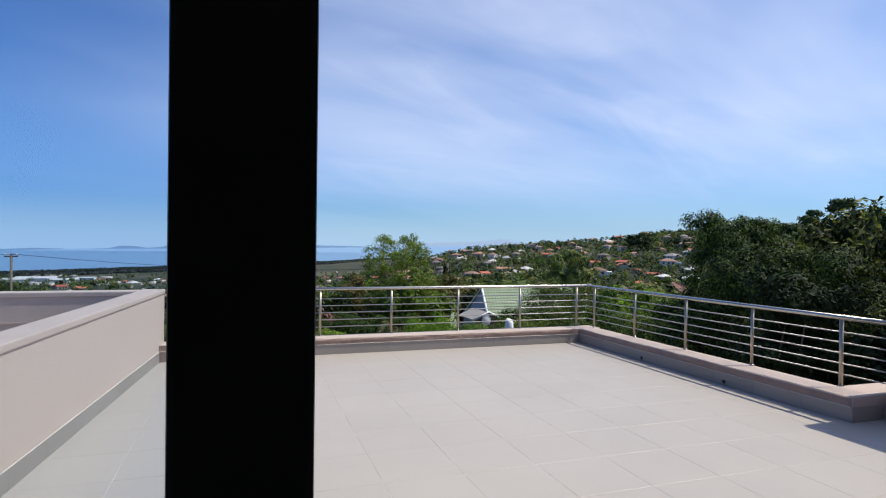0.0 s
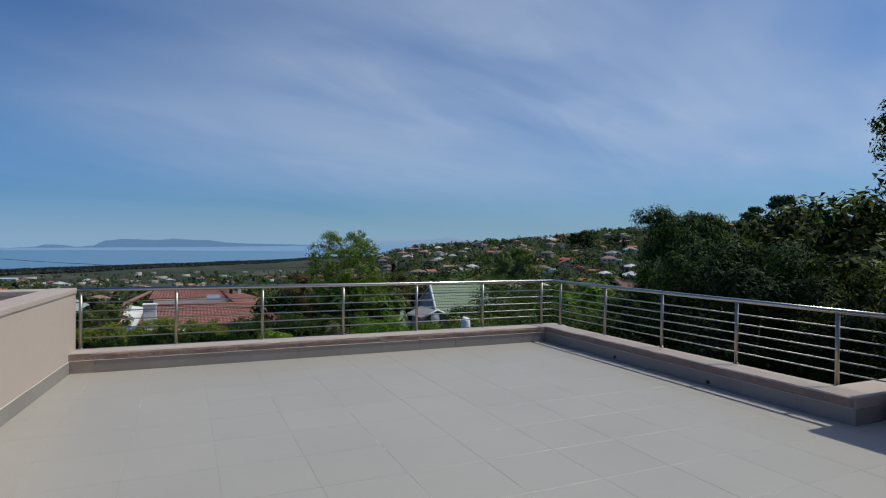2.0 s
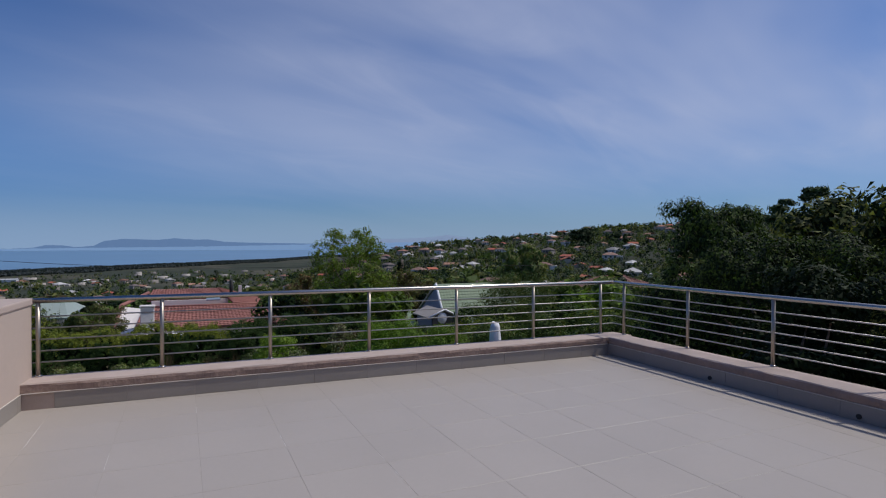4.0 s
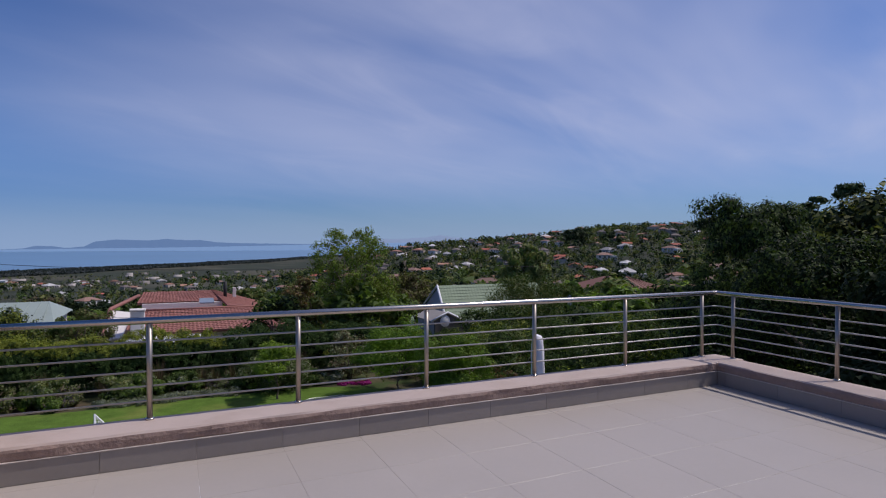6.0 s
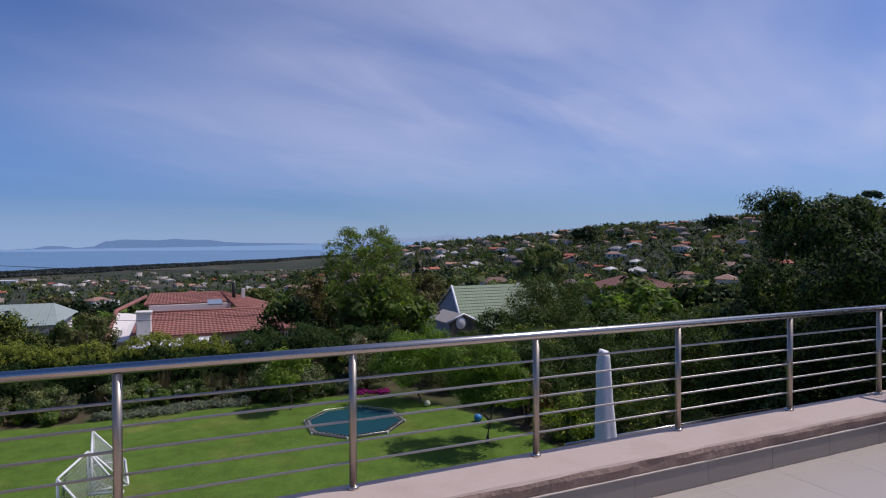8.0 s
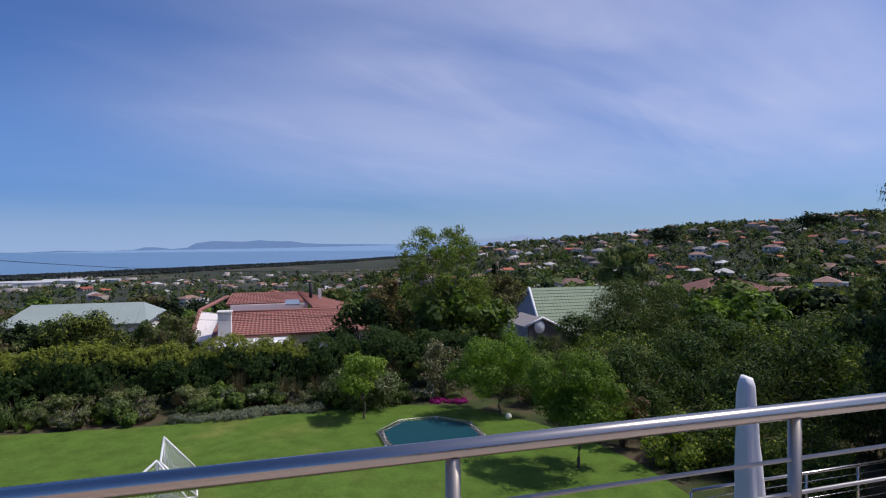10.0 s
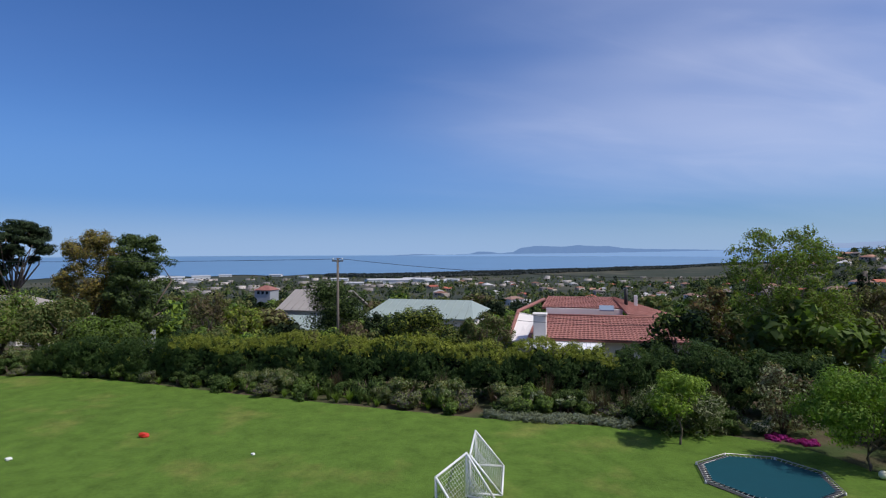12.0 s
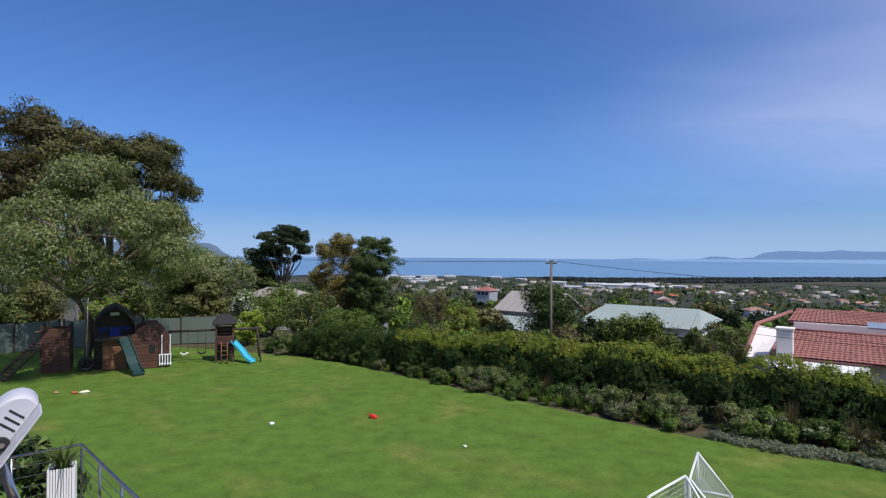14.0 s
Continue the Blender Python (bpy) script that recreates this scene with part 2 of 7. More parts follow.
def tube(bm, points, radius, sides=10, radii=None, closed=False):
    """A round bar along a line of points, capped at both ends."""
    points = [Vector(p) for p in points]
    rings = []
    count = len(points)
    for i, p in enumerate(points):
        if closed:
            ahead = (points[(i + 1) % count] - points[i - 1]).normalized()
        else:
            ahead = (points[min(i + 1, count - 1)] - points[max(i - 1, 0)]).normalized()
        turn = ahead.to_track_quat("Z", "Y")
        r = radii[i] if radii else radius
        rings.append([bm.verts.new(p + turn @ Vector((r * math.cos(a), r * math.sin(a), 0)))
                      for a in (2 * math.pi * k / sides for k in range(sides))])
    pairs = list(zip(rings, rings[1:])) + ([(rings[-1], rings[0])] if closed else [])
    for a, b in pairs:
        for k in range(sides):
            f = bm.faces.new((a[k], a[(k + 1) % sides], b[(k + 1) % sides], b[k]))
            f.smooth = True
    if not closed:
        bm.faces.new(rings[0][::-1])
        bm.faces.new(rings[-1])


def prism(bm, outline, z0, z1):
    """A flat outline raised from z0 to z1."""
    low = [bm.verts.new((x, y, z0)) for x, y in outline]
    top = [bm.verts.new((x, y, z1)) for x, y in outline]
    bm.faces.new(low[::-1])
    bm.faces.new(top)
    for i in range(len(outline)):
        j = (i + 1) % len(outline)
        bm.faces.new((low[i], low[j], top[j], top[i]))
    bmesh.ops.recalc_face_normals(bm, faces=bm.faces[:])


def slab(bm, corners, thick):
    """A plane slab under four or three corners."""
    pts = [Vector(p) for p in corners]
    n = (pts[1] - pts[0]).cross(pts[2] - pts[0]).normalized()
    if n.z < 0:
        n = -n
    top, low = [bm.verts.new(p) for p in pts], [bm.verts.new(p - n * thick) for p in pts]
    bm.faces.new(top)
    bm.faces.new(low[::-1])
    for i in range(len(pts)):
        j = (i + 1) % len(pts)
        bm.faces.new((top[i], low[i], low[j], top[j]))


def poly_wall(bm, corners, thick):
    """An upright wall of any outline, thickened backwards."""
    pts = [Vector(p) for p in corners]
    n = (pts[1] - pts[0]).cross(pts[2] - pts[0]).normalized() * thick
    front, rear = [bm.verts.new(p) for p in pts], [bm.verts.new(p + n) for p in pts]
    bm.faces.new(front)
    bm.faces.new(rear[::-1])
    for i in range(len(pts)):
        j = (i + 1) % len(pts)
        bm.faces.new((front[i], front[j], rear[j], rear[i]))


def arrays_mesh(name, verts, faces, mats, slots=None, smooth=False):
    """A mesh from arrays of corners and quads."""
    me = bpy.data.meshes.new(name)
    verts, faces = np.asarray(verts, np.float32), np.asarray(faces, np.int32)
    me.vertices.add(len(verts))
    me.vertices.foreach_set("co", verts.ravel())
    sides = faces.shape[1]
    me.loops.add(faces.size)
    me.loops.foreach_set("vertex_index", faces.ravel())
    me.polygons.add(len(faces))
    me.polygons.foreach_set("loop_start", np.arange(0, faces.size, sides, dtype=np.int32))
    if slots is not None:
        me.polygons.foreach_set("material_index", np.asarray(slots, np.int32))
    for m in mats:
        me.materials.append(m)
    me.update(calc_edges=True)
    if smooth:
        me.shade_smooth()
    return me


def leaf_blades(centres, size, rng, length=1.7, normals=None, lean=0.6, droop=0.0):
    """Small pointed leaves at the given places, turned outwards along the normals with some scatter."""
    n = len(centres)
    out = rng.normal(size=(n, 3))
    out /= np.linalg.norm(out, axis=1, keepdims=True)
    if normals is not None:
        out = normals + lean * out
        out /= np.linalg.norm(out, axis=1, keepdims=True) + 1e-9
    along = rng.normal(size=(n, 3))
    along[:, 2] -= droop * 2
    along -= (along * out).sum(1, keepdims=True) * out
    along /= np.linalg.norm(along, axis=1, keepdims=True) + 1e-9
    side = np.cross(out, along)
    s = size * rng.uniform(0.6, 1.35, (n, 1))
    tip, root = centres + along * s * length * 0.62, centres - along * s * length * 0.38
    verts = np.stack([root + side * s / 2, tip, root - side * s / 2], 1).reshape(-1, 3)
    return verts, np.arange(3 * n).reshape(n, 3)


def lobe_points(lobes, n, rng, shell=0.55, flatten=1.0, each=9):
    """Places on a heap of rounded clumps (x, y, z, radius), each made of smaller sprays on its outside, and their outward normals."""
    lobes = np.asarray(lobes, float)
    m = len(lobes) * each
    owner = np.repeat(np.arange(len(lobes)), each)
    way = rng.normal(size=(m, 3))
    way[:, 2] += 0.25
    way /= np.linalg.norm(way, axis=1, keepdims=True)
    far = lobes[owner, 3] * rng.uniform(0.45, 0.80, m)
    offset = way * far[:, None]
    offset[:, 2] *= flatten
    middle, radius = lobes[owner, :3] + offset, lobes[owner, 3] * rng.uniform(0.32, 0.54, m)
    pick = rng.choice(m, n, p=radius ** 2 / (radius ** 2).sum())
    d = rng.normal(size=(n, 3))
    d /= np.linalg.norm(d, axis=1, keepdims=True)
    r = radius[pick] * (shell + (1 - shell) * rng.uniform(0, 1, n) ** 0.6) * (1 + 0.14 * rng.normal(size=n))
    step = d * r[:, None]
    step[:, 2] *= flatten
    nor = 0.75 * d + 0.5 * way[pick]
    nor[:, 2] += 0.12
    nor /= np.linalg.norm(nor, axis=1, keepdims=True) + 1e-9
    return middle[pick] + step, nor


def heap(rng, wide, tall, count, small=0.30, big=0.48, base=0.0, top_heavy=0.0, squash=1.0):
    """Clumps that make up an uneven crown, its centre line on z, from base up to base + tall."""
    lobes = []
    for _ in range(count):
        h = rng.uniform(0, 1)
        ring = math.sqrt(max(0.05, 1 - (2 * h - 1 - top_heavy) ** 2 * 0.85))
        a, rad = rng.uniform(0, 2 * math.pi), wide * 0.5 * ring * math.sqrt(rng.uniform(0.15, 1)) * 0.8
        r = wide * 0.5 * rng.uniform(small, big)
        lobes.append((rad * math.cos(a), rad * math.sin(a) * squash, base + tall * (0.12 + 0.76 * h), r))
    return lobes


FULLNESS = 1.62


def crown_object(name, lobes, n, leaf, mat, parent, seed, shell=0.55, droop=0.0, length=1.7, lean=0.7, label="", flatten=0.85):
    rng = np.random.default_rng(seed)
    pts, nor = lobe_points(lobes, int(n * FULLNESS), rng, shell, flatten)
    v, f = leaf_blades(pts, leaf * 0.92, rng, length, nor, lean * 0.7, droop)
    mats = mat if isinstance(mat, (list, tuple)) else [mat]
    slots = rng.integers(0, len(mats), len(f)) if len(mats) > 1 else None
    me = arrays_mesh(name, v, f, mats, slots)
    ob = new(name, me)
    ob.parent = parent
    if label:
        ob["label"] = label
    return ob


def limbs(bm, rng, lobes, height, radius, spread=0.5, sides=7, bend=0.08):
    """A tapered trunk that forks into limbs reaching into the clumps."""
    fork = height * spread
    line = [Vector((rng.normal() * bend * height * k / 5 * 0.5, rng.normal() * bend * height * k / 5 * 0.5, fork * k / 5)) for k in range(6)]
    line[0] = Vector((0, 0, -0.15))
    tube(bm, line, radius, sides, [radius * (1.25 if k == 0 else 1 - 0.07 * k) for k in range(6)])
    for x, y, z, r in lobes:
        end = Vector((x, y, z))
        start = line[int(rng.integers(3, 6))]
        mid = start.lerp(end, 0.5) + Vector((rng.normal() * 0.06 * height, rng.normal() * 0.06 * height, 0.04 * height))
        tube(bm, [start, mid, end], radius, 5, [radius * 0.5, radius * 0.32, radius * 0.10])


def tree(name, at, wide, tall, base, mat, seed, label, leaves=5000, leaf=0.16, count=16, trunk=0.14, bark="bark", turn=0.0, top_heavy=0.0,
         small=0.30, big=0.48, shell=0.5, droop=0.0, length=1.7, lean=0.7, spread=None, group="", category="tree", squash=1.0, reach=8, flatten=0.85, bend=0.08):
    rng = np.random.default_rng(seed)
    ob = thing(name, at, turn, label, category, group)
    lobes = heap(rng, wide, tall - base, count, small, big, base, top_heavy, squash)
    bm = bmesh.new()
    limbs(bm, rng, lobes[:reach], tall, trunk, spread if spread else max(0.2, (base + 0.2 * (tall - base)) / tall), bend=bend)
    part("trunk", bm, M[bark], ob)
    keys = [mat] if isinstance(mat, str) else mat
    crown_object("crown", lobes, leaves, leaf, [M["leaf_" + k] for k in keys], ob, seed + 1, shell, droop, length, lean, flatten=flatten)
    return ob


def shrub(name, at, wide, tall, mat, seed, label, leaves=1500, leaf=0.09, count=9, group="", length=1.9, droop=0.0, category="shrub", lean=0.8):
    rng = np.random.default_rng(seed)
    ob = thing(name, at, 0, label, category, group)
    lobes = heap(rng, wide, tall, count, 0.34, 0.55, 0.0)
    bm = bmesh.new()
    for k in range(5):
        a = 2 * math.pi * k / 5 + rng.uniform(0, 1)
        tube(bm, [(0.04 * math.cos(a), 0.04 * math.sin(a), -0.05), (wide * 0.12 * math.cos(a), wide * 0.12 * math.sin(a), tall * 0.4),
                  (wide * 0.25 * math.cos(a), wide * 0.25 * math.sin(a), tall * 0.7)], 0.02, 5, [0.03, 0.02, 0.008])
    part("stem", bm, M["bark"], ob)
    keys = [mat] if isinstance(mat, str) else mat
    crown_object("foliage", lobes, leaves, leaf, [M["leaf_" + k] for k in keys], ob, seed + 1, 0.62, droop, length, lean)
    return ob


def again(ob, x, y, z, turn=0.0, scale=1.0, tall=1.0):
    c = copy_thing(ob, pose(x, y, z, 0, 0, turn))
    c.scale = (scale, scale, scale * tall)
    return c


# ---- ground, sea and distance ----
GARDEN = -4.9
RIDGE = [(-180, 2.0), (-120, 1.6), (-75, -0.4), (-60, -1.4), (8, -1.5), (20, -0.55), (31, 0.35), (36, 0.95), (42, 1.35), (47, 1.7), (52, 2.2), (75, 2.6), (120, 2.6), (180, 2.0)]
FALL = [(0, 0), (6, 0.6), (20, 3.2), (45, 5.5), (80, 9), (150, 17), (300, 29), (600, 43), (1000, 54.8), (1300, 56.4), (2400, 57.4), (6000, 62)]


def step_between(pairs, v):
    return float(np.interp(v, [p[0] for p in pairs], [p[1] for p in pairs]))


def ground_z(x, y):
    """The lie of the land: a level plot, falling to a coastal plain, with a built-up ridge beyond."""
    out = math.hypot(max(0.0, x - 14, -52 - x), max(0.0, y - 26, -40 - y))
    d, way = math.hypot(x + 5, y), math.degrees(math.atan2(x + 5, y))
    low = GARDEN - step_between(FALL, out)
    rough = 0.0 if out <= 0 else min(1.0, out / 40) * (1.2 * noise.noise((x / 60, y / 60, 0)) + 3.0 * min(1, out / 300) * noise.noise((x / 230, y / 230, 4)))
    if out > 700:
        rough *= 0.3
    el = step_between(RIDGE, way)
    top = 1.5 + 900 * math.tan(radians(el))
    rise = min(1.0, max(0.0, (d - 140) / 760))
    crest = low + (top - low) * (rise * rise * (3 - 2 * rise) * 0.45 + rise * 0.55)
    if d > 900:
        crest = top - (d - 900) * 0.05
    k = min(1.0, max(0.0, (way - 6) / 16)) if way > 0 else min(1.0, max(0.0, (-62 - way) / 20))
    k = k * k * (3 - 2 * k) * min(1.0, out / 120)
    return low * (1 - k) + max(low, crest) * k + rough


def build_ground():
    rings = [0.0, 12, 20, 26, 30, 34, 40, 48, 58, 70, 85]
    while rings[-1] < 4985:
        rings.append(min(4985, rings[-1] * 1.09 + 4))
    turns = 216
    verts, faces = [], []
    for r in rings:
        for k in range(turns):
            a = 2 * math.pi * k / turns
            x, y = -5 + r * math.sin(a), r * math.cos(a)
            verts.append((x, y, ground_z(x, y)))
    for i in range(len(rings) - 1):
        for k in range(turns):
            j = (k + 1) % turns
            faces.append((i * turns + k, (i + 1) * turns + k, (i + 1) * turns + j, i * turns + j))
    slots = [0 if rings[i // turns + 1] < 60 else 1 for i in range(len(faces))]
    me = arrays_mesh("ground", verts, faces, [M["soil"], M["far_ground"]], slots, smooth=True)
    me.flip_normals()
    tagged(new("ground", me), "dark garden soil running out to green and tan coastal countryside", "ground", kind="structure")


build_ground()


SHORE = [(-90, 1400), (-45, 1450), (-35, 1400), (-20, 1360), (-8, 1530), (0, 1760), (8, 2060), (14, 2700), (30, 4000), (40, 4600)]


def build_sea():
    # pale muted base: haze over the bay put into the water's colour
    mat = material("sea_water", (0.13, 0.245, 0.385), 0.5, vary=0.1, scale=0.002, fine=0.02, bump=0.0, coords="World", spec=0.5)
    bm = bmesh.new()
    last = None
    for k in range(-90, 41):
        a = radians(k)
        near = step_between(SHORE, k) + 40 * math.sin(k * 0.9)
        line = [bm.verts.new((-5 + d * math.sin(a), d * math.cos(a), -60.0)) for d in (near, (near + 4980) / 2, 4980)]
        if last:
            for i in range(2):
                bm.faces.new((last[i], last[i + 1], line[i + 1], line[i]))
        last = line
    bmesh.ops.recalc_face_normals(bm, faces=bm.faces[:])
    tagged(mesh_object("water", bm, mat), "calm blue sea of a wide bay under haze", "sea", kind="structure")


build_sea()

# distance haze painted as emission on the mountains
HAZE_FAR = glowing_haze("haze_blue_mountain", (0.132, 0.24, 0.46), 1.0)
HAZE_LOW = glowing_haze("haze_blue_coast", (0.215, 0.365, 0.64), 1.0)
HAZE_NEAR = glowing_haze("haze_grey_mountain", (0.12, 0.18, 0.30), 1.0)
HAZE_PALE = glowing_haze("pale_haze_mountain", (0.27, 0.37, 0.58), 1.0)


def mountain(profile, distance, mat, label, foot=-80.0, seed=0):
    """A ridge with a steep front and an uneven crest, from headings and angles above the level of the eye."""
    bm = bmesh.new()
    last = None
    a0, a1 = profile[0][0], profile[-1][0]
    count = int((a1 - a0) * 6)
    for k in range(count + 1):
        way = a0 + (a1 - a0) * k / count
        el = step_between(profile, way) + 0.035 * noise.noise((way * 1.3, seed, 0)) + 0.02 * noise.noise((way * 4.1, seed, 2))
        a = radians(way)
        line = []
        for back, share in ((-160, 0.0), (-110, 0.45), (-40, 0.85), (0, 1.0), (90, 0.0)):
            d = distance + back + 25 * noise.noise((way * 2, back * 0.05, seed))
            top = 1.5 + distance * math.tan(radians(el))
            line.append(bm.verts.new((-5 + d * math.sin(a), d * math.cos(a), foot + (top - foot) * share)))
        if last:
            for i in range(4):
                f = bm.faces.new((last[i], last[i + 1], line[i + 1], line[i]))
                f.smooth = True
        last = line
    bmesh.ops.recalc_face_normals(bm, faces=bm.faces[:])
    return tagged(mesh_object("backdrop", bm, mat), label, "mountain", kind="structure")


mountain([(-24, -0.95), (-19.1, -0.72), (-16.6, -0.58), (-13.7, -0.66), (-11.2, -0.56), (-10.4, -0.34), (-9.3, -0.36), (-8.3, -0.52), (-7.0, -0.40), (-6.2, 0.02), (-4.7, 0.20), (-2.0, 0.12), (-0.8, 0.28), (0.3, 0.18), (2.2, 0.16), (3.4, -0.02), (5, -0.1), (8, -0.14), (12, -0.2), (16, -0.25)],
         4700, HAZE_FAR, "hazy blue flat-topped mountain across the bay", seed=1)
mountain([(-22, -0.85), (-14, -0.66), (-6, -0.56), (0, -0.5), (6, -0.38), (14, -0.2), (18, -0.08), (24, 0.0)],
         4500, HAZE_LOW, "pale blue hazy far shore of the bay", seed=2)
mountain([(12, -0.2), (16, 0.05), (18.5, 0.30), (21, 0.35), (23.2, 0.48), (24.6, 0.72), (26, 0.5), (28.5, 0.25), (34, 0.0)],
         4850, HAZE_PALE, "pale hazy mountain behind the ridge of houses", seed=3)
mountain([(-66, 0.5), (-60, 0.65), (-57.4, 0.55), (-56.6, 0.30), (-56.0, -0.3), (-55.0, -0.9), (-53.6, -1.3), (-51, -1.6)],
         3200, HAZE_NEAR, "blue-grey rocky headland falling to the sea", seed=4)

# ---- the lawn ----
LAWN = [(-46, 3), (-46.5, 10), (-45, 16), (-40, 20.5), (-36, 22.0), (-34, 22.4), (-31, 23.1), (-28, 23.3), (-24, 22.8), (-19.6, 22.2), (-13.8, 21.6), (-8.9, 21.15),
        (-4, 21.2), (0, 21.1), (2, 20.4), (2.9, 19.2), (3.7, 18), (4.25, 17), (4.9, 15), (5.2, 13.2), (5.1, 10), (4.5, 8), (2.5, 6.6), (0, 6.0), (-8, 3.2), (-12, 2.2)]


def build_lawn():
    outline = []
    for i, (x, y) in enumerate(LAWN):
        x2, y2 = LAWN[(i + 1) % len(LAWN)]
        for k in range(6):
            s = k / 6
            outline.append((x + (x2 - x) * s + 0.06 * noise.noise((x * 3 + s * 9, y * 3, 1)), y + (y2 - y) * s + 0.06 * noise.noise((x * 3, y * 3 + s * 9, 2))))
    bm = bmesh.new()
    prism(bm, outline, GARDEN - 0.05, GARDEN + 0.035)
    tagged(mesh_object("lawn", bm, M["lawn"]), "mown green lawn with yellowed patches", "lawn", kind="structure")


build_lawn()

# ---- the terrace ----
WALL_L, DOOR_Y = -6.89, -8.84
RAIL_Y, RAIL_X, RAIL_Z = 0.325, 0.36, 0.995


def rough_coping(name, start, length, along_x, label, depth=0.40, top=0.250, fall=0.010, low=0.155):
    """A hand-trowelled plaster upstand: level body, rounded and uneven inner arris, top falling slightly outwards."""
    bm = bmesh.new()
    steps = int(length / 0.05)
    profile = [(0.0, -0.02), (0.0, low), (-0.010, low + 0.008), (-0.014, 0.212), (-0.006, top - 0.012), (0.004, top), (0.10, top - fall * 0.3), (depth - 0.01, top - fall), (depth, top - fall - 0.008), (depth, -0.35)]
    last = None
    for k in range(steps + 1):
        s = length * k / steps
        ring = []
        for i, (off, z) in enumerate(profile):
            wob = 0.013 if i in (2, 3) else 0.009 if i == 4 else 0.004 if i == 5 else 0.002 if i in (6, 7) else 0.0
            w1 = wob * (noise.noise((s * 2.3, i * 1.7, 0)) + 0.6 * noise.noise((s * 9, i * 2.1, 3)))
            w2 = wob * 0.8 * noise.noise((s * 3.1, i * 0.9, 7))
            o = off + w1
            if along_x:
                ring.append(bm.verts.new((start[0] + s, start[1] + o, z + w2)))
            else:
                ring.append(bm.verts.new((start[0] + o, start[1] + s, z + w2)))
        if last:
            for i in range(len(profile) - 1):
                f = bm.faces.new((last[i], last[i + 1], ring[i + 1], ring[i]))
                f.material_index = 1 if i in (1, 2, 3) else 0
        else:
            bm.faces.new(ring)
        last = ring
    bm.faces.new(last[::-1])
    bmesh.ops.recalc_face_normals(bm, faces=bm.faces[:])
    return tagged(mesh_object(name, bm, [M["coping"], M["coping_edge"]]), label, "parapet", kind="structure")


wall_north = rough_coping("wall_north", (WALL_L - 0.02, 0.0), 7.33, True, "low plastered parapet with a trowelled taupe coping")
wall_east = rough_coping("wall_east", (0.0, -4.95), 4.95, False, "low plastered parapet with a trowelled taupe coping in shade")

bm = bmesh.new()
box(bm, (0.01, -4.965, -0.35), (1.6, -4.57, 0.253), 0.012)
wall_return = tagged(mesh_object("wall_return", bm, M["coping"]), "short plastered return of the parapet beside the pillar", "parapet", kind="structure")

# long side wall, shoulder to the next roof
SLANT = math.asin(0.085)
bm = bmesh.new()
box(bm, (-0.27, DOOR_Y - 0.4, -0.35), (0.0, 0.33, 0.955), 0.0)
wall_west = tagged(mesh_object("wall_west", bm, M["plaster"]), "waist-high smooth beige plastered side wall", "wall", kind="structure")
wall_west.location, wall_west.rotation_euler = (WALL_L, 0, 0), (0, 0, -SLANT)
bm = bmesh.new()
box(bm, (-0.285, DOOR_Y - 0.4, 0.955), (0.014, 0.344, 1.022), 0.014)
part("coping", bm, M["coping"], wall_west, "rounded taupe plaster coping")
bm = bmesh.new()
box(bm, (-16, 0.02, -0.6), (WALL_L - 0.27, 0.31, 0.95), 0.0)
wall_roof = tagged(mesh_object("wall_roof_edge", bm, M["plaster"]), "plastered parapet round the next flat roof, in shade", "wall", kind="structure")
bm = bmesh.new()
box(bm, (-16, 0.005, 0.95), (WALL_L - 0.285, 0.325, 1.02), 0.014)
part("coping", bm, M["coping"], wall_roof)
bm = bmesh.new()
box(bm, (-16, 0.0, 0.60), (WALL_L - 0.28, 0.02, 0.625), 0.0)
part("drip_line", bm, M["coping"], wall_roof)
bm = bmesh.new()
box(bm, (-16, -12, -0.35), (WALL_L - 0.92, 0.02, -0.05), 0.0)
tagged(mesh_object("flat_roof", bm, M["plaster"]), "plain screeded flat roof beyond the side wall", "roof", kind="structure")

# floor: screed with grout, tiles on top
bm = bmesh.new()
box(bm, (WALL_L - 0.9, DOOR_Y - 5.4, -0.35), (0.3, 0.3, -0.0016), 0.0)
box(bm, (0.3, DOOR_Y - 5.4, -0.35), (3.4, -4.7, -0.0016), 0.0)
floor = tagged(mesh_object("floor", bm, M["grout"]), "large pale grey porcelain floor tiles with thin joints", "floor", kind="structure")

# pillar with a dark cowl
bm = bmesh.new()
box(bm, (0.40, -6.05, -0.02), (1.35, -5.06, 1.50), 0.02)
pillar = tagged(mesh_object("pillar", bm, M["plaster"]), "square plastered chimney pillar on the terrace edge", "pillar", kind="structure")
bm = bmesh.new()
box(bm, (0.37, -6.08, -0.01), (1.38, -5.03, 0.15), 0.006)
part("plinth", bm, M["skirting"], pillar, "tiled plinth")
bm = bmesh.new()
box(bm, (0.48, -5.97, 1.50), (1.27, -5.14, 1.56), 0.004)
low = [bm.verts.new(p) for p in ((0.45, -6.0, 1.56), (1.30, -6.0, 1.56), (1.30, -5.11, 1.56), (0.45, -5.11, 1.56))]
mid = [bm.verts.new(p) for p in ((0.45, -6.0, 1.60), (1.30, -6.0, 1.60), (1.30, -5.11, 1.60), (0.45, -5.11, 1.60))]
top = [bm.verts.new(p) for p in ((0.75, -5.7, 1.86), (1.0, -5.7, 1.86), (1.0, -5.41, 1.86), (0.75, -5.41, 1.86))]
bm.faces.new(low[::-1])
bm.faces.new(top)
for a, b in ((low, mid), (mid, top)):
    for i in range(4):
        bm.faces.new((a[i], a[(i + 1) % 4], b[(i + 1) % 4], b[i]))
tagged(mesh_object("chimney_cowl", bm, M["black"]), "black sheet-metal chimney cowl on the pillar", "chimney cowl")

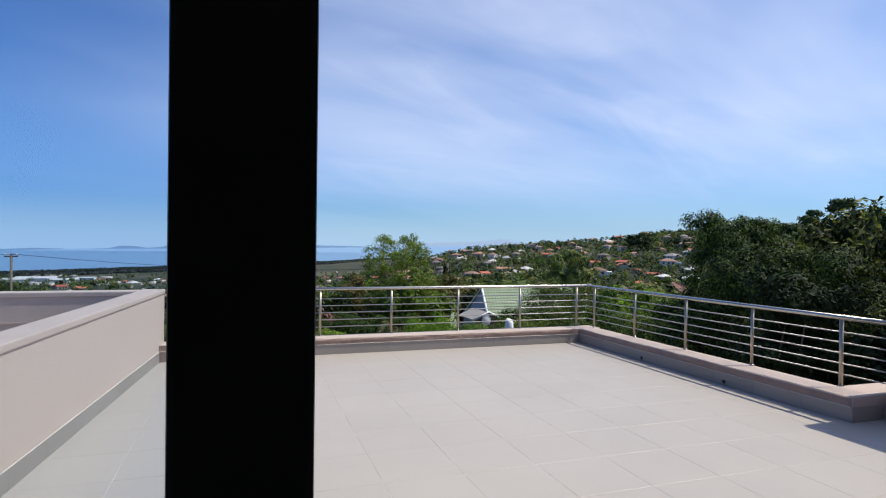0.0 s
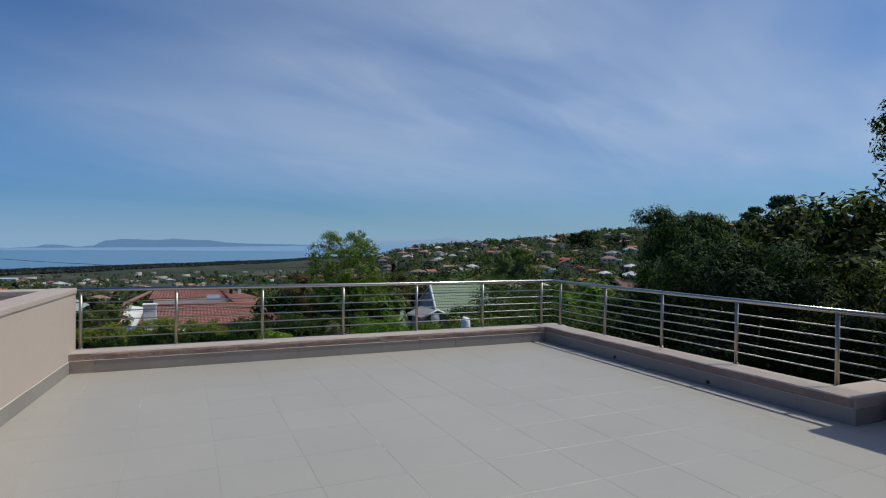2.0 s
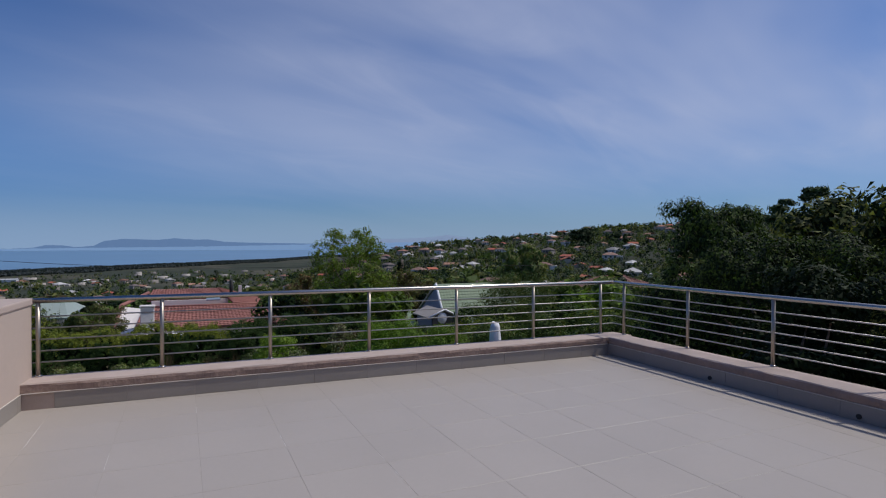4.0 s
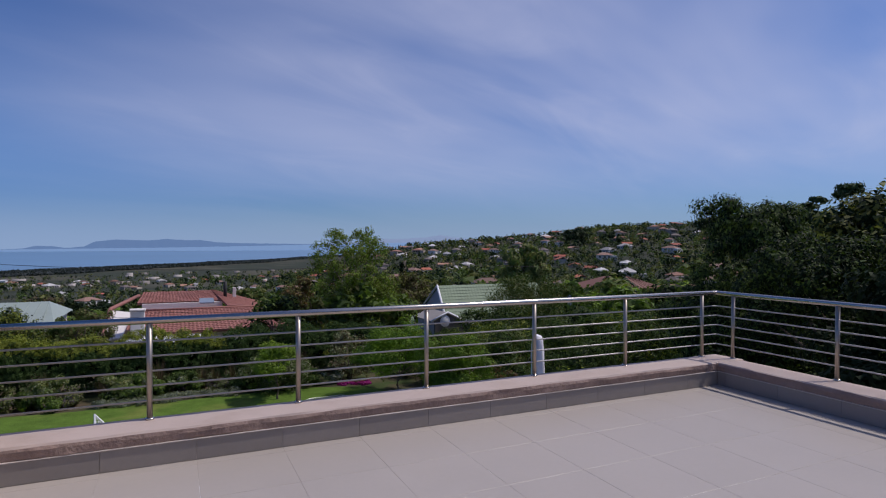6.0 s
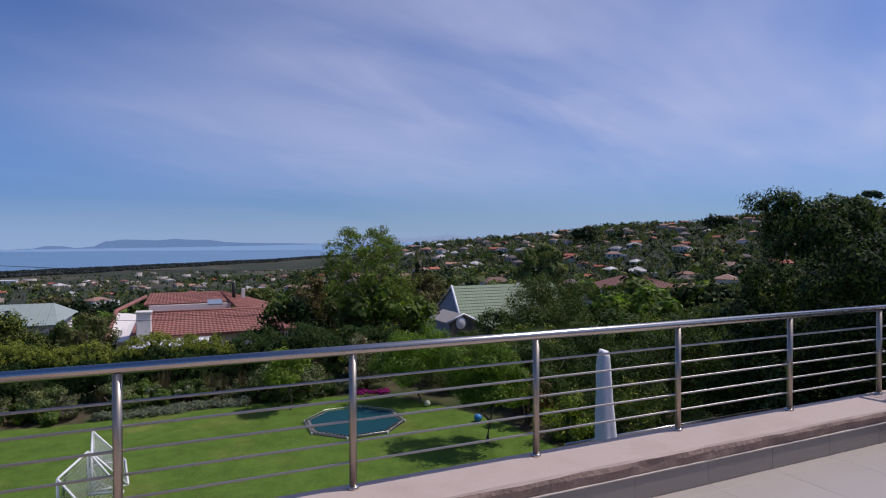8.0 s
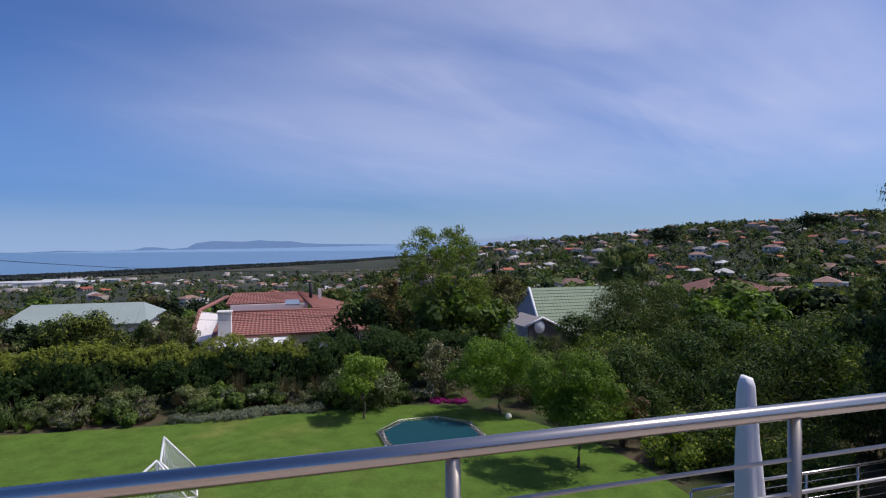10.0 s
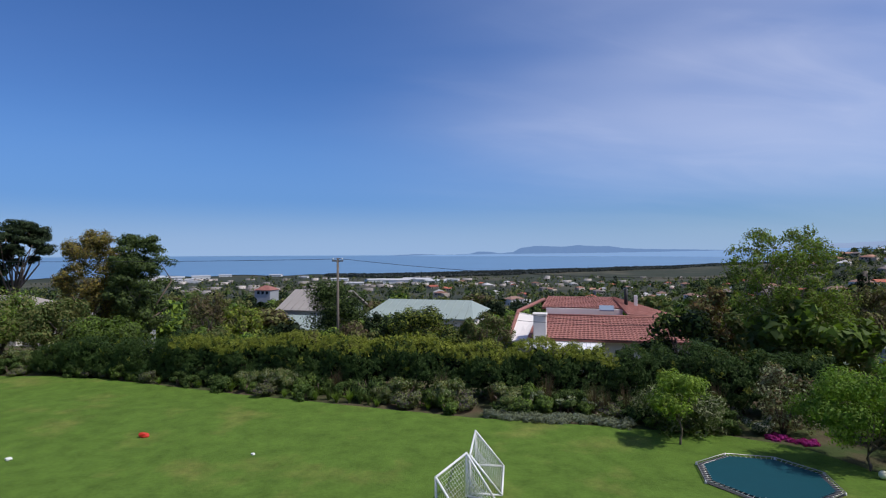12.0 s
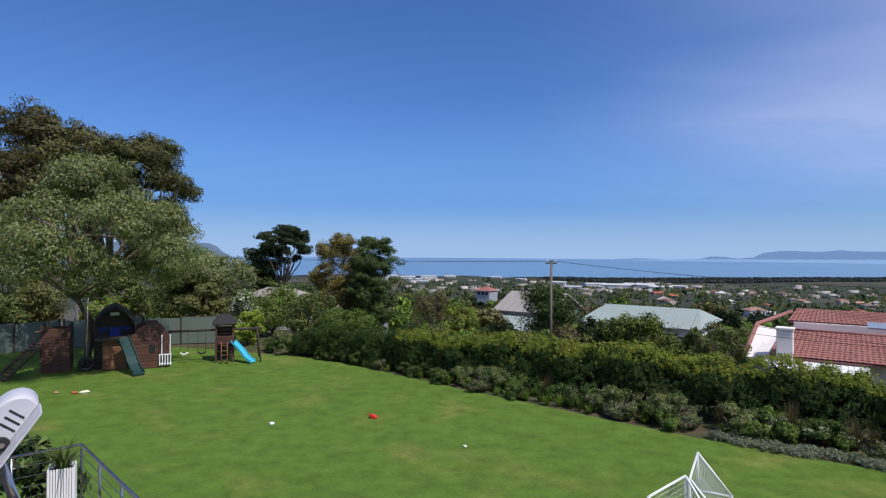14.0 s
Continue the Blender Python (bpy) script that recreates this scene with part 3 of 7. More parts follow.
# drain holes at the foot of the shaded parapet
for y in (-1.75, -3.35):
    bm = bmesh.new()
    tube(bm, [(-0.022, y, 0.045), (-0.012, y, 0.045)], 0.024, 12)
    tagged(mesh_object("drain_outlet", bm, M["black"]), "small round dark drain outlet in the parapet's skirting", "drain", "drains in the parapet")


# ---- steel railing ----


def build_railing():
    rail = thing("terrace_railing", (RAIL_X, RAIL_Y, 0.24), 0, "polished stainless steel railing with five thin bars on the parapet", "railing")
    o = Vector(rail.location)

    def local(p):
        return Vector(p) - o
    corner, r = Vector((RAIL_X, RAIL_Y, RAIL_Z)), 0.07
    line = [(WALL_L, RAIL_Y, RAIL_Z), (-3.5, RAIL_Y, RAIL_Z)] + [(RAIL_X - 0.03, RAIL_Y, RAIL_Z), (RAIL_X, RAIL_Y, RAIL_Z), (RAIL_X, RAIL_Y - 0.03, RAIL_Z)] + [(RAIL_X, -2.5, RAIL_Z), (RAIL_X, -5.12, RAIL_Z)]
    bm = bmesh.new()
    tube(bm, [local(p) for p in line], 0.026, 16)
    part("handrail", bm, M["steel"], rail, "thick round polished handrail")
    for k in range(5):
        z = 0.385 + 0.113 * k
        bm = bmesh.new()
        tube(bm, [local(p) for p in ((WALL_L, RAIL_Y, z), (RAIL_X - 0.01, RAIL_Y, z), (RAIL_X, RAIL_Y, z), (RAIL_X, RAIL_Y - 0.01, z), (RAIL_X, -5.12, z))], 0.0072, 8)
        part("bar", bm, M["bar"], rail)
    north = (0.125, -1.045, -2.232, -3.42, -4.592, -5.708, -6.81)
    east = (0.09, -1.08, -2.25, -3.42, -4.58)
    spots = [(x, RAIL_Y) for x in north] + [(RAIL_X, y) for y in east]
    for x, y in spots:
        bm = bmesh.new()
        tube(bm, [local((x, y, 0.235)), local((x, y, RAIL_Z - 0.02))], 0.021, 12)
        post = part("post", bm, M["post"], rail)
        bm = bmesh.new()
        tube(bm, [local((x, y, 0.235)), local((x, y, 0.256)), local((x, y, 0.260))], 0.04, 14, [0.032, 0.032, 0.023])
        part("base_collar", bm, M["steel"], post)


build_railing()

# ---- floodlight fixed to the end of the side wall ----


def build_floodlight():
    lamp = thing("floodlight", (-7.278, 0.922, 0.745), 71.6, "white outdoor floodlight with vent slots on a steel bracket", "floodlight")
    shell = material("white_lamp_housing", (0.52, 0.52, 0.56), 0.5, vary=0.05, bump=0.02)
    hood = [(0.090, 0.090), (0.072, 0.115), (0.040, 0.130), (-0.003, 0.124), (-0.043, 0.097), (-0.080, 0.047), (-0.105, -0.025), (-0.113, -0.100), (-0.085, -0.164)]
    # the domed back rounded between its corners, the glass edge left straight
    curve = []
    for i in range(len(hood) - 1):
        p, q, r, w = (Vector(hood[min(max(j, 0), len(hood) - 1)]) for j in (i - 1, i, i + 1, i + 2))
        for k in range(5):
            u = k / 5
            curve.append(0.5 * (2 * q + (r - p) * u + (2 * p - 5 * q + 4 * r - w) * u * u + (3 * q - p - 3 * r + w) * u ** 3))
    curve.append(Vector(hood[-1]))
    bm = bmesh.new()
    rims = []
    for y, inset in ((-0.088, 0.90), (-0.084, 0.95), (-0.070, 1.0), (0.070, 1.0), (0.084, 0.95), (0.088, 0.90)):
        rims.append([bm.verts.new((x * inset, y, z * inset)) for x, z in curve])
    bm.faces.new(rims[0])
    bm.faces.new(rims[-1][::-1])
    for one, two in zip(rims, rims[1:]):
        for i in range(len(curve)):
            j = (i + 1) % len(curve)
            bm.faces.new((one[i], one[j], two[j], two[i])).smooth = i < len(curve) - 1
    bmesh.ops.recalc_face_normals(bm, faces=bm.faces[:])
    body = part("housing", bm, shell, lamp)
    slope = math.degrees(math.atan2(-0.038, 0.047))
    for k in range(3):
        bm = bmesh.new()
        box(bm, (-0.030, -0.002, -0.004), (0.030, 0.004, 0.004), 0.0015)
        bmesh.ops.transform(bm, matrix=pose(0.019 - 0.0145 * k, -0.0885, 0.060 - 0.0235 * k, 0, -slope, 0), verts=bm.verts[:])
        part("vent_slot", bm, M["black"], body)
    # front bezel along the glass
    a, b = Vector((0.090, 0, 0.090)), Vector((-0.085, 0, -0.164))
    out = Vector((0.254, 0, -0.175)).normalized()
    bm = bmesh.new()
    poly_wall(bm, [a + Vector((0, -0.080, 0)), b + Vector((0, -0.080, 0)), b + out * 0.007 + Vector((0, -0.080, 0)), a + out * 0.007 + Vector((0, -0.080, 0))], 0.16)
    bmesh.ops.recalc_face_normals(bm, faces=bm.faces[:])
    part("bezel", bm, shell, lamp, "pale front bezel")
    bm = bmesh.new()
    tube(bm, [(-0.027, -0.115, -0.045), (-0.027, -0.084, -0.045)], 0.026, 16)
    knob = part("knob", bm, M["black"], lamp, "black tightening knob")
    bm = bmesh.new()
    tube(bm, [(-0.027, -0.121, -0.045), (-0.027, -0.1155, -0.045)], 0.010, 10)
    part("bolt", bm, M["steel"], knob)
    turned = pose(0, 0, 0, 0, 0, -71.6)
    foot = [turned @ (Vector(p) - Vector((-7.278, 0.922, 0.745))) for p in ((-7.23, 0.95, 0.35), (-7.25, 0.80, 0.25), (-7.25, 0.312, 0.25))]
    bm = bmesh.new()
    tube(bm, [(-0.045, -0.02, -0.09), (0.015, -0.02, -0.30)] + foot, 0.019, 12)
    part("bracket", bm, M["steel"], lamp)
    bm = bmesh.new()
    tube(bm, [turned @ (Vector(p) - Vector((-7.278, 0.922, 0.745))) for p in ((-7.25, 0.3125, 0.25), (-7.25, 0.325, 0.25))], 0.05, 14)
    part("wall_plate", bm, M["steel"], lamp)


build_floodlight()

# ---- the house behind: door wall, room and roof ----
INNER = material("interior_plaster", (0.42, 0.40, 0.37), 0.9, vary=0.05, scale=1, bump=0.05, coords="World")
bm = bmesh.new()
box(bm, (-8.1, DOOR_Y - 0.20, -0.02), (-6.84, DOOR_Y, 3.0))
box(bm, (-3.0, DOOR_Y - 0.20, -0.02), (3.4, DOOR_Y, 3.0))
box(bm, (-6.84, DOOR_Y - 0.20, 2.35), (-3.0, DOOR_Y, 3.0))
tagged(mesh_object("wall_south", bm, M["plaster"]), "plastered house wall with the terrace door opening", "wall", kind="structure")
# unseen room walls and ceiling, added to keep light out behind the door
bm = bmesh.new()
box(bm, (-7.16, -14.0, -0.02), (-6.96, DOOR_Y - 0.2, 2.7))
box(bm, (3.2, -14.0, -0.02), (3.4, DOOR_Y - 0.2, 2.7))
box(bm, (-7.16, -14.2, -0.02), (3.4, -14.0, 2.7))
tagged(mesh_object("wall_room", bm, INNER), "plain unseen walls added to keep the room behind the door dark", "wall", kind="structure")
bm = bmesh.new()
box(bm, (-7.16, -14.2, 2.7), (3.4, DOOR_Y - 0.201, 2.95))
tagged(mesh_object("ceiling", bm, INNER), "plain unseen ceiling added to keep the room behind the door dark", "ceiling", kind="structure")
# the part of the house that carries the terrace
bm = bmesh.new()
box(bm, (-16, -14, GARDEN - 0.3), (0.40, 0.05, -0.36))
box(bm, (0.40, -14, GARDEN - 0.3), (3.4, -4.6, -0.36))
tagged(mesh_object("wall_facade", bm, M["plaster"]), "plastered lower storey that carries the terrace", "wall", kind="structure")
bm = bmesh.new()
box(bm, (3.2, DOOR_Y, -0.02), (3.4, -4.58, 0.9))
tagged(mesh_object("wall_side", bm, M["plaster"]), "plain plastered wall closing the terrace", "wall", kind="structure")


def build_door():
    door = thing("door_1", (-5.731, DOOR_Y, 0), 0, "black aluminium framed sliding glass door, open", "door", kind="structure")
    o = Vector(door.location)

    def bar(name, lo, hi, mat=M["black"], bevel=0.003):
        bm = bmesh.new()
        box(bm, Vector(lo) - o, Vector(hi) - o, bevel)
        return part(name, bm, mat, door)
    y = DOOR_Y
    bar("stile", (-5.7597, y, 0.03), (-5.7013, y + 0.045, 2.30))
    bar("stile", (-5.7595, y + 0.055, 0.03), (-5.712, y + 0.10, 2.30))
    bar("stile", (-6.835, y, 0.03), (-6.775, y + 0.045, 2.30))
    bar("top_rail", (-6.775, y, 2.24), (-5.7605, y + 0.045, 2.30))
    bar("bottom_rail", (-6.775, y, 0.03), (-5.7605, y + 0.045, 0.10))
    glass = bpy.data.materials.new("grey_tinted_glass")
    glass.use_nodes = True
    nt = glass.node_tree
    nt.nodes.clear()
    out = nt.nodes.new("ShaderNodeOutputMaterial")
    mix = nt.nodes.new("ShaderNodeMixShader")
    see = nt.nodes.new("ShaderNodeBsdfTransparent")
    see.inputs[0].default_value = (0.86, 0.91, 0.96, 1)
    gloss = nt.nodes.new("ShaderNodeBsdfGlossy")
    gloss.inputs["Roughness"].default_value = 0.01
    mix.inputs[0].default_value = 0.012
    nt.links.new(see.outputs[0], mix.inputs[1])
    nt.links.new(gloss.outputs[0], mix.inputs[2])
    nt.links.new(mix.outputs[0], out.inputs["Surface"])
    pane = bar("pane", (-6.775, y + 0.018, 0.10), (-5.7605, y + 0.026, 2.24), glass, 0.0)
    pane.visible_shadow = False
    frame_ob = thing("door_frame", (-4.9, DOOR_Y, 0), 0, "black aluminium frame round the sliding door", "door frame", kind="structure")
    o2 = Vector(frame_ob.location)
    for name, lo, hi in (("jamb", (-3.06, y - 0.05, 0), (-3.0, y + 0.06, 2.35)), ("head", (-6.838, y - 0.05, 2.301), (-3.06, y + 0.06, 2.349)), ("sill", (-6.838, y - 0.05, 0.0), (-3.06, y + 0.06, 0.028))):
        bm = bmesh.new()
        box(bm, Vector(lo) - o2, Vector(hi) - o2, 0.003)
        part(name, bm, M["black"], frame_ob)


build_door()

# ---- garden planting ----


def blades(bm, rng, count, length, width, spread=0.9, lift=0.9, base=0.05):
    """Long strap leaves that arch outwards from one root."""
    for _ in range(count):
        a = rng.uniform(0, 2 * math.pi)
        out = rng.uniform(0.15, 1.0) * spread
        ln, w = length * rng.uniform(0.6, 1.1), width * rng.uniform(0.7, 1.2)
        d = Vector((math.cos(a), math.sin(a), 0))
        s = Vector((-math.sin(a), math.cos(a), 0)) * w / 2
        root = d * base * rng.uniform(0, 1)
        pts = []
        for k in range(5):
            q = k / 4
            pts.append((root + d * ln * out * (q ** 1.3) * 0.75 + Vector((0, 0, ln * (lift * q - 0.55 * out * q * q))), 1 - q * 0.92))
        for (p, wa), (q, wb) in zip(pts, pts[1:]):
            bm.faces.new([bm.verts.new(v) for v in (p - s * wa, p + s * wa, q + s * wb, q - s * wb)])


def tuft(name, at, length, count, mat, seed, label, width=0.035, group="", category="plant", spread=0.9, lift=0.9):
    rng = np.random.default_rng(seed)
    ob = thing(name, at, 0, label, category, group)
    bm = bmesh.new()
    blades(bm, rng, count, length, width, spread, lift)
    part("foliage", bm, M["leaf_" + mat], ob)
    return ob


def build_hedge():
    rng = np.random.default_rng(11)
    ob = thing("hedge", (-13.5, 24.3, GARDEN), 0, "long clipped green hedge with yellow-green new growth on top", "hedge")
    x0, x1, half, top = -18.5, 17.5, 0.85, 2.17

    def top_at(x):
        return top - 0.05 * np.maximum(0, -3 - x) + 0.13 * np.sin(x * 1.1) + 0.10 * np.sin(x * 2.9 + 1) + 0.07 * np.sin(x * 5.3 + 2)

    def faces_points(n):
        x = rng.uniform(x0, x1, n)
        side = rng.choice(3, n, p=[0.52, 0.36, 0.12])
        t = top_at(x)
        y = np.where(side == 0, -half, np.where(side == 2, half, rng.uniform(-half, half, n)))
        z = np.where(side == 1, t, rng.uniform(0.12, 1, n) ** 0.85 * t)
        lump = 0.15 * np.sin(x * 2.1 + z * 2.5) + 0.12 * np.sin(x * 5.7 - z * 3.9)
        nor = np.stack([np.zeros(n), np.where(side == 0, -1.0, np.where(side == 2, 1.0, 0.0)), np.where(side == 1, 1.0, 0.25)], 1)
        pts = np.stack([x, y, z], 1) + nor * (lump + rng.normal(0, 0.07, n))[:, None]
        pts[:, 2] = np.minimum(pts[:, 2], t + 0.16 * rng.uniform(0, 1, n) ** 3)
        return pts, nor, z / t
    # feathery sprays that reach outwards and up
    each = 28
    roots, nor, share = faces_points(5600)
    spray = np.repeat(np.arange(len(roots)), each)
    reach = nor + rng.normal(0, 0.35, (len(roots), 3)) + np.array([0, 0, 0.35])
    reach /= np.linalg.norm(reach, axis=1, keepdims=True)
    q = rng.uniform(0, 1, len(spray))
    pts = roots[spray] + reach[spray] * (q * 0.24)[:, None] + rng.normal(0, 1, (len(spray), 3)) * (0.085 * (1.1 - q))[:, None]
    v, f = leaf_blades(pts, 0.040, rng, 2.6, (nor + 0.4 * reach)[spray], 0.7, -0.5)
    young = (share > 0.86) & (rng.uniform(0, 1, len(roots)) < 0.88) & (roots[:, 0] < 10) & (roots[:, 0] > -10.5)
    young |= (share > 0.5) & (rng.uniform(0, 1, len(roots)) < 0.03)
    me = arrays_mesh("foliage", v, f, [M["leaf_hedge"], M["leaf_hedge_top"]], np.where(young[spray], 1, 0))
    new("foliage", me).parent = ob
    # dark leaves inside put the shade of the gaps into colour
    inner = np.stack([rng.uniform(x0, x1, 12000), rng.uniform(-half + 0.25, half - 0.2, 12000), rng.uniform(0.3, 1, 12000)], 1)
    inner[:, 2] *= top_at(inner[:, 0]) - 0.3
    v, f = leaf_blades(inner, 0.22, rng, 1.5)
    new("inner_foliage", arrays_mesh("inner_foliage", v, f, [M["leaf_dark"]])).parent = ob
    for k in range(46):
        x = x0 + 0.4 + (x1 - x0 - 0.8) * k / 45 + rng.uniform(-0.2, 0.2)
        bm = bmesh.new()
        tube(bm, [(x, 0, -0.05), (x + rng.uniform(-0.15, 0.15), rng.uniform(-0.2, 0.1), 0.6), (x + rng.uniform(-0.4, 0.4), rng.uniform(-0.5, 0.2), 1.1)], 0.04, 6, [0.06, 0.045, 0.02])
        part("stem", bm, M["bark"], ob)


build_hedge()


def along_bed(s, back):
    """A place in the flower bed: s from 0 to 1 along the lawn's edge, back metres behind it."""
    line = LAWN[5:14]
    k = s * (len(line) - 1)
    i = min(int(k), len(line) - 2)
    a, b = Vector(line[i]), Vector(line[i + 1])
    p = a.lerp(b, k - i)
    d = (b - a).normalized()
    return p.x - d.y * back, p.y + d.x * back


def build_bed():
    rng = np.random.default_rng(5)
    kinds = [
        shrub("shrub", (0, 0, GARDEN), 1.4, 0.80, ["mid", "hedge"], 21, "rounded mid-green shrub in the flower bed", 2300, 0.05, group="shrubs in the flower bed"),
        shrub("lavender_bush", (0, 0, GARDEN), 1.3, 0.70, ["olive", "purple", "grey", "mid"], 22, "grey-green lavender bush with purple tips in the bed", 2600, 0.036, length=3.0, group="lavender in the flower bed"),
        shrub("rosemary_bush", (0, 0, GARDEN), 1.6, 0.95, ["mid", "mid", "olive", "grey"], 23, "feathery grey-green bush in the bed", 3000, 0.040, length=3.2, group="shrubs in the flower bed"),
        shrub("flowering_shrub", (0, 0, GARDEN), 1.2, 0.75, ["mid", "bright", "mid"], 24, "leafy bright green flowering shrub in the bed", 2300, 0.052, group="shrubs in the flower bed"),
        shrub("dark_shrub", (0, 0, GARDEN), 1.6, 0.95, ["mid", "hedge", "dark"], 25, "dense dark green shrub at the foot of the hedge", 2600, 0.055, group="shrubs in the flower bed"),
        tuft("agapanthus", (0, 0, GARDEN), 0.85, 60, "bright", 26, "clump of strappy green agapanthus leaves in the bed", 0.05, "agapanthus clumps"),
        tuft("fountain_grass", (0, 0, GARDEN), 1.35, 150, "brown", 27, "tall clump of purple-brown fountain grass in the bed", 0.022, "ornamental grasses", "grass", 0.55, 1.0),
        tuft("flax", (0, 0, GARDEN), 1.0, 70, "mid", 28, "upright clump of dark strap leaves in the bed", 0.045, "agapanthus clumps", spread=0.5),
    ]
    # the first of each stands in the bed, the rest are copies
    spots = []
    for k in range(92):
        s = (k + 0.5) / 92
        for back, choices, sc in ((0.35 + rng.uniform(-0.1, 0.2), (1, 5, 5, 3, 7, 7, 0), 0.85), (1.25 + rng.uniform(-0.2, 0.2), (0, 1, 2, 4, 3, 6, 6, 2), 1.05)):
            if rng.uniform() < (0.62 if back < 0.9 else 0.72):
                spots.append((s, back, int(rng.choice(choices)), sc * rng.uniform(0.75, 1.15)))
    used = set()
    for s, back, kind, sc in spots:
        x, y = along_bed(s, back)
        if -8.8 < x < -2.8 and back < 0.9:
            continue
        if kind not in used:
            used.add(kind)
            kinds[kind].location = (x, y, GARDEN)
            kinds[kind].scale = (sc, sc, sc)
        else:
            again(kinds[kind], x, y, GARDEN, rng.uniform(0, 360), sc, rng.uniform(0.85, 1.15))
    for kind, ob in enumerate(kinds):
        if kind not in used:
            ob.location = (*along_bed(0.3 + 0.05 * kind, 0.9), GARDEN)
    # silver carpet by the lawn's edge
    ob = thing("silver_ground_cover", (-5.7, 21.5, GARDEN), 1, "low spreading silver-grey ground cover along the lawn", "ground cover")
    lobes = [(x, 0.2 * math.sin(x * 1.7) + rng.uniform(-0.35, 0.35), rng.uniform(0.06, 0.16), rng.uniform(0.18, 0.32)) for x in np.linspace(-2.6, 2.5, 100)]
    crown_object("foliage", lobes, 15000, 0.038, [M["leaf_silver"], M["leaf_silver"], M["leaf_grey"]], ob, 31, 0.5, flatten=0.6)
    ob = thing("white_flowering_plant", (-5.6, 22.5, GARDEN), 0, "pale flowering plant above the silver carpet", "plant")
    lobes = [(rng.uniform(-1.4, 1.4), rng.uniform(-0.3, 0.3), rng.uniform(0.4, 0.75), rng.uniform(0.15, 0.28)) for _ in range(18)]
    crown_object("foliage", lobes, 2600, 0.05, [M["leaf_silver"], M["leaf_grey"], M["leaf_mid"]], ob, 32, 0.4)
    ob = thing("pink_flower_patch", (1.9, 21.05, GARDEN), -20, "low mat of magenta flowers beside the lawn", "flowers")
    lobes = [(rng.uniform(-0.75, 0.75), rng.uniform(-0.3, 0.3), 0.05, rng.uniform(0.10, 0.2)) for _ in range(22)]
    crown_object("blossom", lobes, 2600, 0.04, [M["leaf_pink"]], ob, 33, 0.5, flatten=0.6)
    ob = thing("pale_flowering_plant", (1.0, 21.6, GARDEN), 0, "small pale flowering plant behind the lawn", "plant")
    lobes = [(rng.uniform(-0.5, 0.5), rng.uniform(-0.3, 0.3), rng.uniform(0.2, 0.5), 0.2) for _ in range(10)]
    crown_object("foliage", lobes, 1200, 0.045, [M["leaf_silver"], M["leaf_mid"], M["leaf_white"]], ob, 34, 0.4)


build_bed()


def on_ground(x, y):
    return (x, y, ground_z(x, y) - 0.03)


# small trees on the lawn
tree("young_tree", (-1.74, 19.8, GARDEN), 2.1, 2.25, 0.95, ["lime", "bright"], 41, "small round-headed yellow-green tree on the lawn", 4200, 0.055, 18, 0.04, spread=0.45)
tree("shade_tree", (3.36, 13.4, GARDEN), 3.3, 3.35, 1.25, ["fresh", "bright"], 42, "young spreading green tree on the lawn by the shrubs", 11000, 0.055, 34, 0.05, spread=0.4, small=0.22, big=0.4, bark="bark")
tree("leafy_tree", (3.15, 18.7, GARDEN), 3.3, 3.0, 0.5, ["fresh", "fresh", "bright"], 43, "bushy bright green tree at the corner of the lawn", 10000, 0.055, 26, 0.05, spread=0.3)
shrub("grey_shrub", (1.9, 21.9, GARDEN), 2.3, 2.3, ["brown", "grey"], 44, "twiggy grey-brown shrub behind the lawn", 3000, 0.06, 12)
shrub("low_shrub", (-1.2, 21.9, GARDEN), 3.4, 1.35, ["mid", "grey"], 45, "wide low grey-green shrub behind the young tree", 3800, 0.06, 16, length=2.6)
tree("grey_bushy_tree", on_ground(16.5, 28.6), 6.4, 4.4, 0.2, ["mid", "hedge", "olive"], 121, "dense grey-green bushy tree before the green roof", 14000, 0.075, 40, 0.12)
shrub("yellow_shrub", (5.9, 12.6, GARDEN), 1.9, 1.3, ["lime", "hedge_top", "mid"], 46, "loose yellow-green shrub at the edge of the lawn", 2600, 0.055, 14)
shrub("red_brown_shrub", (5.6, 14.6, GARDEN), 1.5, 1.9, ["rust", "brown", "mid"], 47, "sparse red-brown leaved shrub beside the lawn", 1300, 0.07, 10)


